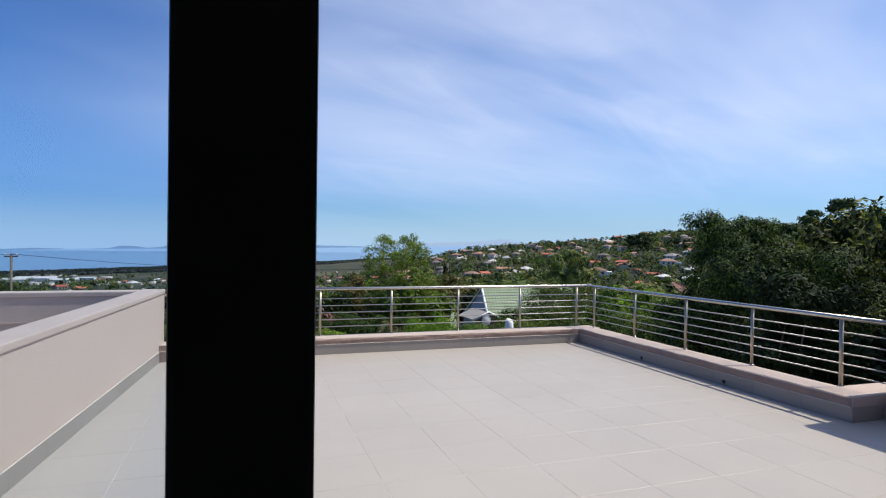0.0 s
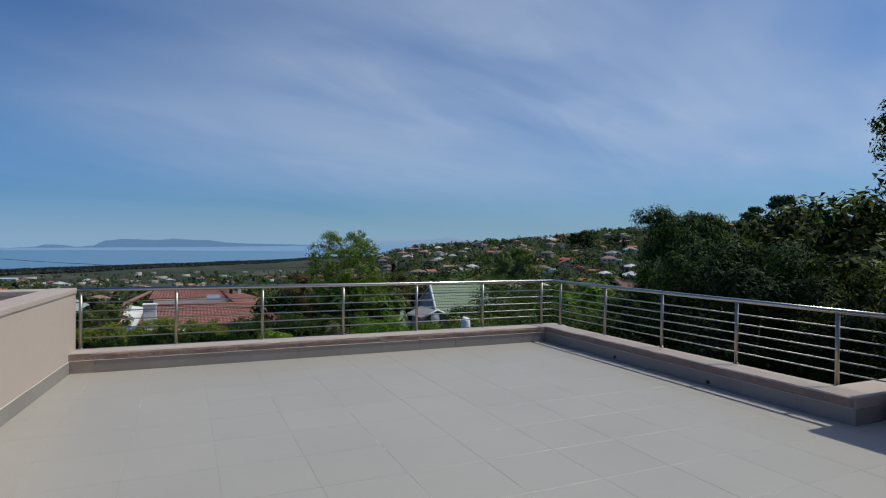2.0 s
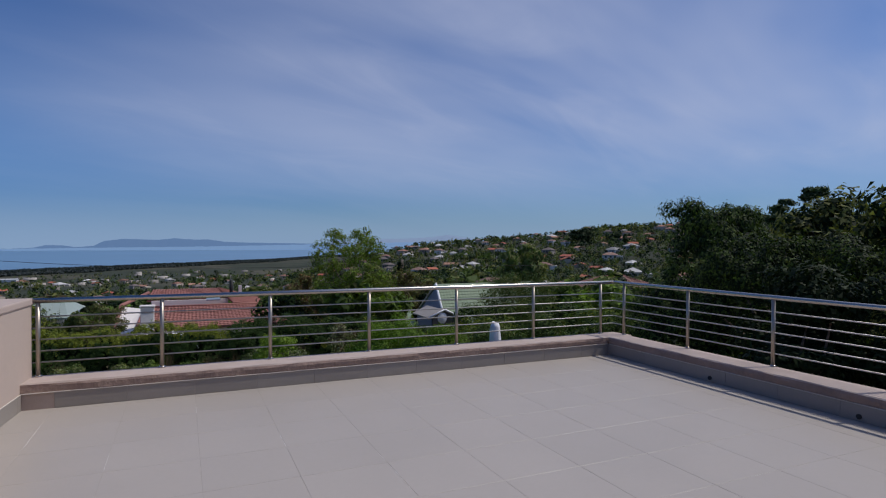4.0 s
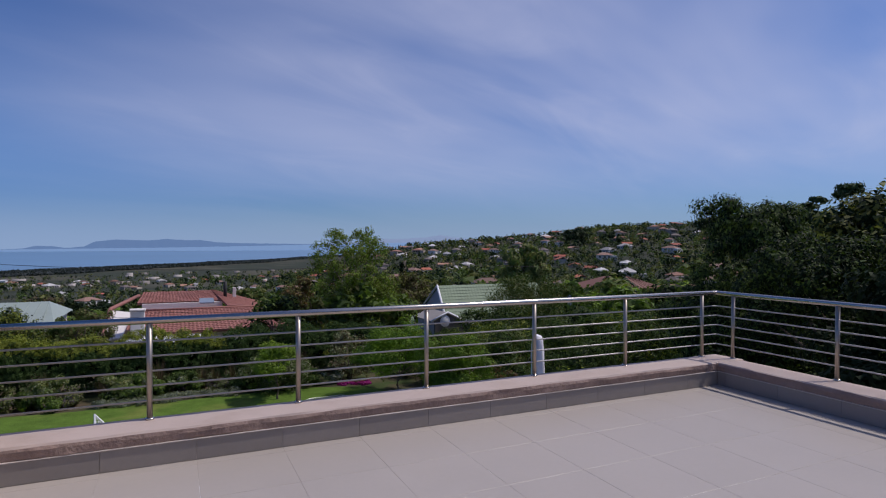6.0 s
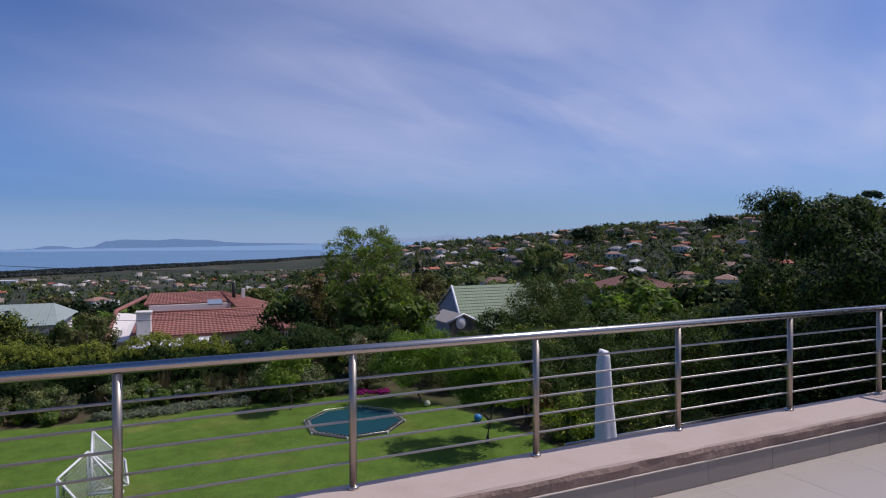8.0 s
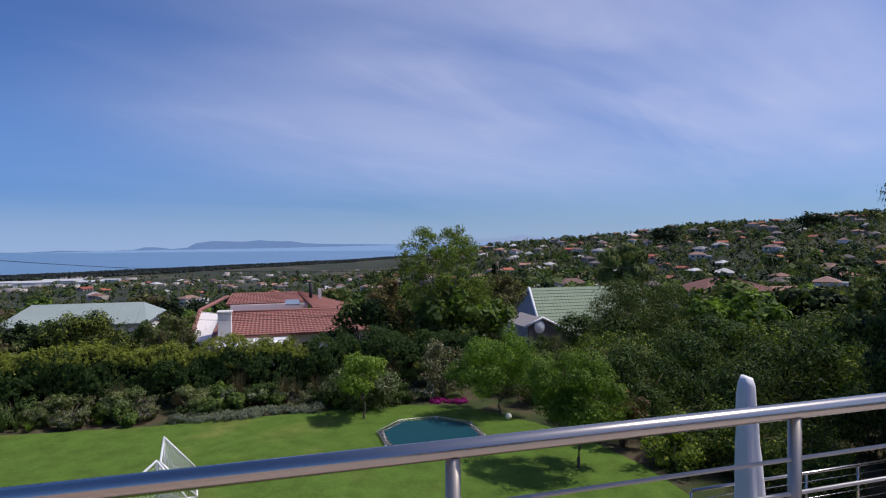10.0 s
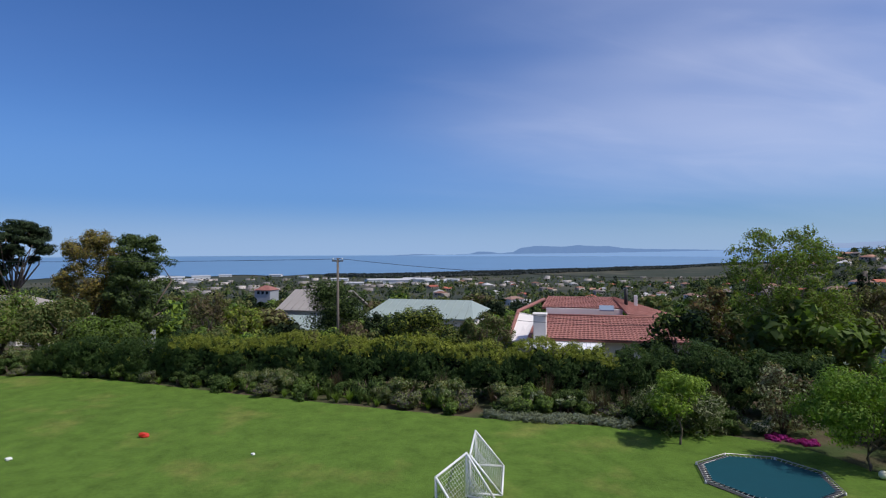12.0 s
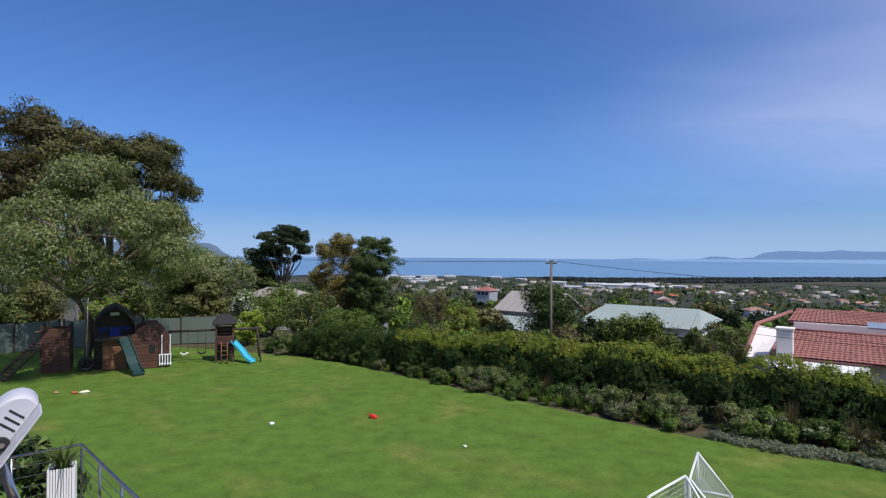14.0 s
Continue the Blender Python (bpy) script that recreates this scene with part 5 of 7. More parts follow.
GREY_ROOF = material("grey_roof_sheet", (0.31, 0.28, 0.255), 0.7, vary=0.12, scale=0.8, fine=6, bump=0.1, coords="World")
WHITE_WALL = material("white_house_wall", (0.74, 0.69, 0.65), 0.85, vary=0.08, scale=0.8, fine=8, bump=0.05, coords="World")
GREY_WALL = material("grey_house_wall", (0.33, 0.34, 0.36), 0.85, vary=0.08, scale=0.8, fine=8, bump=0.05, coords="World")
DARK_GLASS = material("dark_window_glass", (0.02, 0.025, 0.03), 0.08, vary=0.05, bump=0.0)
FASCIA = material("white_fascia_board", (0.76, 0.76, 0.78), 0.6, vary=0.05, bump=0.02)


def tiled_slope(bm, eave_a, eave_b, ridge_a, ridge_b, pitch=0.30, course=0.36, wave=0.045):
    """A roof slope of pantiles: rounded columns between eave and ridge, with a step at every course."""
    ea, eb, ra, rb = (Vector(p) for p in (eave_a, eave_b, ridge_a, ridge_b))
    up = (eb - ea).cross(ra - ea).normalized()
    if up.z < 0:
        up = -up
    cols = max(4, int((eb - ea).length / pitch)) * 4
    rows = max(3, int((ra - ea).length / course))
    grid = []
    for r in range(rows):
        for edge in (0, 1):
            q = (r + edge) / rows
            a, b = ea.lerp(ra, q), eb.lerp(rb, q)
            line = []
            for c in range(cols + 1):
                lift = wave * (0.5 + 0.5 * math.cos(c * math.pi / 2)) + (0.035 if edge == 0 else 0.0)
                line.append(bm.verts.new(a.lerp(b, c / cols) + up * lift))
            grid.append(line)
    for one, two in zip(grid, grid[1:]):
        for c in range(cols):
            bm.faces.new((one[c], one[c + 1], two[c + 1], two[c]))


def build_red_house():
    g = ground_z(-3, 47)
    house = thing("house", (0, 0, g), 0, "white-walled house with red clay tile roofs beyond the hedge", "house")

    def put(name, bm, mat, label=""):
        bmesh.ops.translate(bm, vec=(0, 0, -g), verts=bm.verts[:])
        bmesh.ops.recalc_face_normals(bm, faces=bm.faces[:])
        return part(name, bm, mat, house, label)
    # front wing: eave towards the garden, ridge behind
    bm = bmesh.new()
    box(bm, (-9.9, 44.5, g - 1), (2.6, 52.5, -5.33))
    put("wall", bm, WHITE_WALL)
    bm = bmesh.new()
    poly_wall(bm, [(-10.2, 44.2, -5.8), (-10.2, 53, -5.8), (-10.2, 53.0, -4.6), (-10.2, 49.0, -4.0), (-10.2, 44.2, -5.6)], -0.3)
    put("gable_wall", bm, WHITE_WALL)
    bm = bmesh.new()
    tiled_slope(bm, (-9.0, 43.8, -5.28), (3.0, 43.8, -5.28), (-8.6, 48.6, -4.10), (2.4, 48.6, -4.10))
    slab(bm, [(-9.0, 43.8, -5.32), (3.0, 43.8, -5.32), (2.4, 48.6, -4.14), (-8.6, 48.6, -4.14)], 0.12)
    put("roof", bm, RED_TILE)
    bm = bmesh.new()
    tiled_slope(bm, (3.0, 53.4, -5.7), (-10.4, 53.4, -5.7), (2.4, 48.6, -4.10), (-8.6, 48.6, -4.10))
    put("roof", bm, RED_TILE)
    bm = bmesh.new()
    tube(bm, [(-8.7, 48.6, -4.05), (2.5, 48.6, -4.05)], 0.11, 8)
    put("ridge_tiles", bm, RED_TILE)
    bm = bmesh.new()
    slab(bm, [(-10.4, 44.0, -5.62), (-8.95, 44.0, -5.40), (-8.55, 48.6, -4.16), (-10.25, 49.0, -3.95)], 0.12)
    put("gable_slope", bm, WHITE_WALL)
    # verge with red capping on the left gable
    bm = bmesh.new()
    tube(bm, [(-10.5, 43.9, -5.55), (-10.3, 49.0, -3.85), (-8.6, 56.0, -3.4)], 0.16, 6)
    put("verge_capping", bm, RED_TILE)
    # raised rear wing
    bm = bmesh.new()
    box(bm, (-8.2, 52.6, -6.0), (-1.6, 58.5, -3.91))
    put("clerestory_wall", bm, WHITE_WALL)
    bm = bmesh.new()
    tiled_slope(bm, (-8.6, 52.9, -3.85), (-1.4, 52.9, -3.85), (-8.2, 56.2, -3.13), (-2.4, 56.2, -3.13))
    slab(bm, [(-8.6, 52.9, -3.89), (-1.4, 52.9, -3.89), (-2.4, 56.2, -3.17), (-8.2, 56.2, -3.17)], 0.12)
    put("roof", bm, RED_TILE)
    bm = bmesh.new()
    tiled_slope(bm, (-1.3, 50.5, -4.1), (4.0, 55.5, -4.9), (-2.4, 56.2, -3.13), (-2.2, 57.0, -3.17))
    slab(bm, [(-1.3, 50.5, -4.05), (4.0, 55.5, -4.95), (-2.2, 57.0, -3.22), (-2.4, 56.2, -3.19)], 0.12)
    put("roof", bm, RED_TILE)
    # skylight and pipe
    bm = bmesh.new()
    slab(bm, [(-3.6, 50.8, -3.78), (-2.4, 50.8, -3.78), (-2.4, 51.7, -3.46), (-3.6, 51.7, -3.46)], 0.10)
    put("solar_panel", bm, material("blue_solar_glass", (0.22, 0.27, 0.34), 0.2, vary=0.1, bump=0.0), "grey-blue glass solar panel")
    bm = bmesh.new()
    tube(bm, [(-1.2, 54.5, -4), (-1.2, 54.5, -2.2)], 0.16, 10)
    put("flue_pipe", bm, M["black"], "dark flue pipe")
    bm = bmesh.new()
    box(bm, (-0.45, 55.2, -4.4), (-0.15, 55.5, -2.85), 0.02)
    put("vent_stack", bm, WHITE_WALL)
    bm = bmesh.new()
    box(bm, (-8.55, 43.6, -6.0), (-7.62, 44.5, -3.55), 0.03)
    put("chimney", bm, WHITE_WALL, "square white plastered chimney")
    bm = bmesh.new()
    box(bm, (-8.62, 43.53, -3.55), (-7.55, 44.57, -3.42), 0.02)
    put("chimney_cap", bm, WHITE_WALL)
    # pergola roof of pale sheeting and dark openings under the eave
    bm = bmesh.new()
    slab(bm, [(-9.2, 42.0, -5.72), (-3.6, 42.0, -5.72), (-3.6, 44.4, -5.45), (-9.2, 44.4, -5.45)], 0.06)
    for k in range(18):
        x = -9.1 + 5.4 * k / 17
        tube(bm, [(x, 42.0, -5.70), (x, 44.4, -5.43)], 0.03, 5)
    put("verandah_roof", bm, FASCIA, "pale corrugated verandah roof")
    for x in (-2.6, -0.6, 1.2):
        bm = bmesh.new()
        box(bm, (x, 44.46, -7.6), (x + 1.3, 44.52, -6.1), 0.0)
        put("window", bm, DARK_GLASS)


build_red_house()


def build_green_house():
    g = ground_z(21, 46)
    house = thing("house", (0, 0, g), 0, "grey gabled house with a green tiled roof", "house")

    def put(name, bm, mat, label=""):
        bmesh.ops.translate(bm, vec=(0, 0, -g), verts=bm.verts[:])
        bmesh.ops.recalc_face_normals(bm, faces=bm.faces[:])
        return part(name, bm, mat, house, label)
    bm = bmesh.new()
    tiled_slope(bm, (16.9, 43.2, -6.0), (29, 43.2, -6.0), (17.6, 46.6, -2.62), (29, 46.6, -2.62), 0.34, 0.36, 0.012)
    slab(bm, [(16.9, 43.2, -6.04), (29, 43.2, -6.04), (29, 46.6, -2.66), (17.6, 46.6, -2.66)], 0.12)
    put("roof", bm, GREEN_TILE)
    bm = bmesh.new()
    slab(bm, [(16.6, 50.2, -6.0), (29, 50.2, -6.0), (29, 46.6, -2.62), (17.6, 46.6, -2.62)], 0.12)
    put("roof", bm, GREEN_TILE)
    bm = bmesh.new()
    poly_wall(bm, [(17.2, 43.5, g), (16.9, 50.0, g), (16.9, 50.0, -5.9), (17.65, 46.6, -2.75), (17.2, 43.5, -5.9)], 0.3)
    box(bm, (17.3, 43.8, g), (28.8, 49.8, -6.0))
    put("wall", bm, GREY_WALL)
    bm = bmesh.new()
    tube(bm, [(17.0, 43.1, -6.0), (17.55, 46.6, -2.6), (16.7, 50.2, -6.0)], 0.13, 4)
    put("barge_board", bm, FASCIA, "white barge board")
    # lower porch with its dish
    bm = bmesh.new()
    slab(bm, [(13.9, 39.6, -5.0), (15.35, 39.6, -4.35), (15.35, 43.6, -4.35), (13.9, 43.6, -5.0)], 0.12)
    slab(bm, [(15.35, 39.6, -4.35), (19.0, 39.6, -6.1), (19.0, 43.6, -6.1), (15.35, 43.6, -4.35)], 0.12)
    put("porch_roof", bm, GREY_ROOF)
    bm = bmesh.new()
    tube(bm, [(13.8, 39.55, -5.02), (15.35, 39.55, -4.33), (19.05, 39.55, -6.1)], 0.10, 4)
    put("porch_barge_board", bm, FASCIA, "white porch barge board")
    bm = bmesh.new()
    poly_wall(bm, [(14.2, 39.8, g), (18.6, 39.8, g), (18.6, 39.8, -6.1), (15.35, 39.8, -4.55), (14.2, 39.8, -5.05)], 0.25)
    put("porch_wall", bm, material("dark_porch_wall", (0.10, 0.09, 0.085), 0.9, vary=0.1))
    bm = bmesh.new()
    rings = []
    for q in (0.02, 0.25, 0.45):
        rings.append([bm.verts.new((15.1 + q * math.cos(a), 39.55 - 0.10 + 0.45 * q * q, -5.05 + q * math.sin(a) * 1.1)) for a in (2 * math.pi * k / 20 for k in range(20))])
    bm.faces.new(rings[0])
    for a, b in zip(rings, rings[1:]):
        for k in range(20):
            bm.faces.new((a[k], a[(k + 1) % 20], b[(k + 1) % 20], b[k]))
    tube(bm, [(15.1, 39.6, -5.05), (15.1, 39.9, -5.2)], 0.03, 6)
    put("satellite_dish", bm, FASCIA, "white satellite dish")
    bm = bmesh.new()
    slab(bm, [(10.6, 42.0, -6.3), (13.6, 41.0, -6.3), (14.2, 45.0, -4.9), (11.2, 46.0, -4.9)], 0.12)
    put("lean_to_roof", bm, GREEN_TILE)


build_green_house()


def plain_house(x0, x1, y0, y1, eave, ridge, roof, wall, label, hip=0.0, along_x=True, rows=True):
    """A house under a pitched roof, its ridge along x or along y."""
    g = ground_z((x0 + x1) / 2, (y0 + y1) / 2) - 0.5
    house = thing("house", ((x0 + x1) / 2, (y0 + y1) / 2, g), 0, label, "house", "neighbouring houses")
    o = Vector(house.location)

    def put(name, bm, mat):
        bmesh.ops.translate(bm, vec=-o, verts=bm.verts[:])
        bmesh.ops.recalc_face_normals(bm, faces=bm.faces[:])
        return part(name, bm, mat, house)
    bm = bmesh.new()
    box(bm, (x0 + 0.4, y0 + 0.4, g), (x1 - 0.4, y1 - 0.4, eave + 0.02))
    if not along_x:
        xm = (x0 + x1) / 2
        poly_wall(bm, [(x0 + 0.4, y0 + 0.4, eave), (x1 - 0.4, y0 + 0.4, eave), (xm, y0 + 0.4, ridge - 0.15)], 0.2)
    put("wall", bm, wall)
    ribs = []
    bm = bmesh.new()
    if along_x:
        ym = (y0 + y1) / 2
        slab(bm, [(x0, y0, eave), (x1, y0, eave), (x1 - hip, ym, ridge), (x0 + hip, ym, ridge)], 0.14)
        slab(bm, [(x1, y1, eave), (x0, y1, eave), (x0 + hip, ym, ridge), (x1 - hip, ym, ridge)], 0.14)
        if hip:
            slab(bm, [(x0, y1, eave), (x0, y0, eave), (x0 + hip, ym, ridge)], 0.14)
            slab(bm, [(x1, y0, eave), (x1, y1, eave), (x1 - hip, ym, ridge)], 0.14)
        if rows:
            n = int((x1 - x0) / 0.75)
            for k in range(1, n):
                x = x0 + (x1 - x0) * k / n
                top = x if not hip else min(max(x, x0 + hip), x1 - hip)
                ribs.append([(x, y0, eave + 0.02), (top, ym, ridge + 0.02)])
    else:
        xm = (x0 + x1) / 2
        slab(bm, [(x0, y1, eave), (x0, y0, eave), (xm, y0, ridge), (xm, y1, ridge)], 0.14)
        slab(bm, [(x1, y0, eave), (x1, y1, eave), (xm, y1, ridge), (xm, y0, ridge)], 0.14)
    put("roof", bm, roof)
    for line in ribs:
        bm = bmesh.new()
        tube(bm, line, 0.03, 4)
        put("rib", bm, roof)
    if not along_x:
        bm = bmesh.new()
        tube(bm, [(x0, y0 - 0.05, eave), ((x0 + x1) / 2, y0 - 0.05, ridge), (x1, y0 - 0.05, eave)], 0.12, 4)
        put("barge_board", bm, FASCIA)
    for k in range(3):
        x = x0 + (x1 - x0) * (0.2 + 0.25 * k)
        bm = bmesh.new()
        box(bm, (x, y0 + 0.36, eave - 1.7), (x + 1.2, y0 + 0.41, eave - 0.5))
        put("window", bm, DARK_GLASS)
    return house


plain_house(-23.9, -13.9, 47.5, 56.5, -4.5, -3.3, METAL_ROOF, WHITE_WALL, "long house with a pale green metal roof behind the hedge", 1.0)
plain_house(-33.8, -27.4, 50, 58, -4.4, -2.7, GREY_ROOF, GREY_WALL, "grey-roofed house behind the hedge", 0.0, True)
plain_house(-31.5, -26.0, 44, 49, -5.3, -4.4, METAL_ROOF, GREY_WALL, "low outbuilding with a pale roof", 0.5)
plain_house(-54.5, -48.5, 36, 40.5, -3.2, -2.4, GREY_ROOF, WHITE_WALL, "house with a pale metal roof below the pines", 1.0)
plain_house(-47, -41.5, 38, 44, -4.5, -3.95, GREY_ROOF, GREY_WALL, "low flat-roofed grey outbuilding among the trees", 0.8)
plain_house(47, 59, 58, 66, -4.9, -3.3, material("brown_roof", (0.19, 0.085, 0.065), 0.8, vary=0.15, scale=1, coords="World"), WHITE_WALL, "house with a dark red-brown hipped roof", 4.0)
plain_house(-142, -134, 219, 227, -16.2, -14.4, RED_TILE, GREY_WALL, "far house with an orange tiled roof", 3.0)

# ---- pole and wires ----
TIMBER = material("weathered_pole_timber", (0.15, 0.125, 0.10), 0.9, vary=0.3, scale=3, fine=30, bump=0.3, stretch=(1, 1, 0.2))
gz = ground_z(-18.6, 30.7)
pole = thing("utility_pole", (-18.6, 30.7, gz), 0, "weathered wooden utility pole with a short crossarm", "utility pole")
bm = bmesh.new()
tube(bm, [(0, 0, -0.3), (0, 0, 0.95 - gz)], 0.09, 10, [0.095, 0.065])
part("shaft", bm, TIMBER, pole)
bm = bmesh.new()
box(bm, (-0.34, -0.04, 0.74 - gz), (0.34, 0.04, 0.82 - gz), 0.01)
part("crossarm", bm, TIMBER, pole)
for x in (-0.28, 0.0, 0.28):
    bm = bmesh.new()
    tube(bm, [(x, 0, 0.82 - gz), (x, 0, 0.95 - gz)], 0.045, 8, [0.03, 0.05])
    part("insulator", bm, FASCIA, pole, "white insulator")
gz2 = ground_z(9.7, 35)
ivy = thing("ivy_covered_pole", (9.7, 35, gz2), 0, "utility pole wrapped in dark creeper", "utility pole")
bm = bmesh.new()
tube(bm, [(0, 0, -0.3), (0, 0, 0.25 - gz2)], 0.12, 8)
part("shaft", bm, TIMBER, ivy)
crown_object("creeper", [(0.08 * math.sin(k), 0.08 * math.cos(k), 0.4 + k * (0.0 - gz2 - 0.5) / 19, 0.34) for k in range(20)], 2600, 0.10, M["leaf_dark"], ivy, 141, 0.4)


def wire(a, b, sag, label):
    a, b = Vector(a), Vector(b)
    bm = bmesh.new()
    tube(bm, [a.lerp(b, k / 24) - Vector((0, 0, sag * 4 * (k / 24) * (1 - k / 24))) for k in range(25)], 0.012, 4)
    tagged(mesh_object("overhead_wire", bm, M["black"]), label, "wire", "overhead wires")


wire((-18.6, 30.7, 0.93), (9.7, 35, 0.1), 0.6, "dark overhead wire slung between the two poles")
wire((9.7, 35, 0.05), (70, 44, 0.4), 0.9, "dark overhead wire running on from the creeper pole")
wire((-18.2, 30.7, 0.90), (-90, 20, 2.6), 0.8, "dark overhead wire running off from the wooden pole")
wire((-9.5, 40, -3.0), (9.7, 35, -2.6), 0.5, "thin service cable crossing before the red roof")
wire((-9.5, 40, -3.5), (9.7, 35, -1.8), 0.6, "thin service cable crossing before the red roof")

# ---- middle distance: garden trees between the houses ----


def build_mid_trees():
    rng = np.random.default_rng(200)
    kinds, far_kinds = [], []
    for k, (mats, wide, tall) in enumerate(((["mid", "dark"], 5.0, 5.0), (["dark"], 4.6, 5.4), (["olive", "mid"], 5.0, 4.8), (["bright", "mid"], 4.6, 4.6), (["hedge", "lime"], 5.0, 4.4), (["brown", "olive"], 4.4, 5.0))):
        kinds.append(tree("garden_tree", on_ground(-10 - 6 * k, 68 + 5 * k), wide, tall, 0.3, mats, 210 + 2 * k, "leafy garden tree between the neighbouring houses", 1700, 0.235, 24, 0.12, group="garden trees"))
        far_kinds.append(tree("garden_tree", on_ground(-30 + 14 * k, 96 + 5 * k), wide, tall, 0.3, mats, 230 + 2 * k, "leafy garden tree between the neighbouring houses", 850, 0.36, 20, 0.12, group="garden trees"))
    blocked = [(-12.5, 5, 39, 60), (12.5, 30, 38.5, 52), (-25.5, -12.5, 43, 58), (-38.5, -25, 43, 63)]
    # low trees between the hedge and the houses behind it
    for way in range(-37, -8):
        d = 33 + rng.uniform(-1.5, 2.5)
        x, y = -4.9 + d * math.sin(radians(way)), d * math.cos(radians(way)) - 1
        z = ground_z(x, y)
        c = again(kinds[int(rng.integers(0, 6))], x, y, z - 0.1, rng.uniform(0, 360), rng.uniform(0.4, 0.6))
        c.scale.z = (1.5 - d * math.tan(radians(rng.uniform(6.3, 7.5))) - z) / 5.0
    done = 0
    for _ in range(3000):
        way, d = rng.uniform(-62, 62), 31 + 150 * rng.uniform(0, 1) ** 1.3
        x, y = -4.8 + d * math.sin(radians(way)), d * math.cos(radians(way))
        if y < 27 or any(a < x < b and c < y < e for a, b, c, e in blocked):
            continue
        low, highest = (4.0, 6.5) if way < 18 else (2.6, 5.0)
        top = 1.5 - d * math.tan(radians(rng.uniform(low, highest)))
        # keep the roofs in sight
        if (-14 < way < 6 and d < 44) or (19 < way < 36 and d < 41):
            continue
        if -30 < way < -13 and d < 55:
            top = min(top, 1.5 - d * math.tan(radians(6.3)))
        z = ground_z(x, y)
        tall = top - z
        if tall < 2.0 or tall > 9:
            continue
        c = again((kinds if d < 62 else far_kinds)[int(rng.integers(0, 6))], x, y, z - 0.1, rng.uniform(0, 360), tall / 5.0 * rng.uniform(0.95, 1.3))
        c.scale.z = tall / 5.0
        done += 1
        if done >= 140:
            break


build_mid_trees()

# ---- the far hillside: houses and woods ----


def far_house_kinds():
    walls = [(0.56, 0.52, 0.47), (0.42, 0.35, 0.29), (0.70, 0.68, 0.66), (0.42, 0.36, 0.29), (0.32, 0.28, 0.24)]
    roofs = [(0.36, 0.11, 0.06), (0.26, 0.13, 0.09), (0.30, 0.29, 0.29), (0.34, 0.18, 0.12), (0.15, 0.12, 0.11), (0.46, 0.44, 0.43), (0.33, 0.09, 0.055), (0.22, 0.13, 0.10)]
    made = []
    for k in range(8):
        w, d, h, r = 9 + 1.2 * (k % 4), 8 + (k * 3 % 4), 2.3 + 2.2 * (k % 3 == 1), 1.7 + 0.4 * (k % 3)
        ob = thing("far_house", (0, 0, 0), 0, "small house with a tiled roof on the far hillside", "house", "houses on the far hillside")
        bm = bmesh.new()
        box(bm, (-w / 2, -d / 2, -3.0), (w / 2, d / 2, h))
        if k % 2:
            box(bm, (w / 2 - 0.5, -d / 2 - 3, -3.0), (w / 2 + 4, d / 2 - 2, h - 0.6))
        part("wall", bm, material("far_house_wall", walls[k % 5], 0.9, vary=0.06, scale=0.2, bump=0.0, by_object=0.2), ob)
        hip = 0 if k % 3 == 0 else d / 2
        bm = bmesh.new()
        e = 0.5
        slab(bm, [(-w / 2 - e, -d / 2 - e, h), (w / 2 + e, -d / 2 - e, h), (w / 2 + e - hip, 0, h + r), (-w / 2 - e + hip, 0, h + r)], 0.2)
        slab(bm, [(w / 2 + e, d / 2 + e, h), (-w / 2 - e, d / 2 + e, h), (-w / 2 - e + hip, 0, h + r), (w / 2 + e - hip, 0, h + r)], 0.2)
        if hip:
            slab(bm, [(-w / 2 - e, d / 2 + e, h), (-w / 2 - e, -d / 2 - e, h), (-w / 2 - e + hip, 0, h + r)], 0.2)
            slab(bm, [(w / 2 + e, -d / 2 - e, h), (w / 2 + e, d / 2 + e, h), (w / 2 + e - hip, 0, h + r)], 0.2)
        bmesh.ops.recalc_face_normals(bm, faces=bm.faces[:])
        part("roof", bm, material("far_house_roof", roofs[k], 0.85, vary=0.12, scale=0.4, bump=0.0, by_object=0.3), ob)
        for x in (-0.32, -0.02, 0.24):
            bm = bmesh.new()
            box(bm, (x * w, -d / 2 - 0.06, h - 2.3), (x * w + 1.6, -d / 2 + 0.02, h - 0.9))
            part("window", bm, DARK_GLASS, ob)
        made.append(ob)
    return made


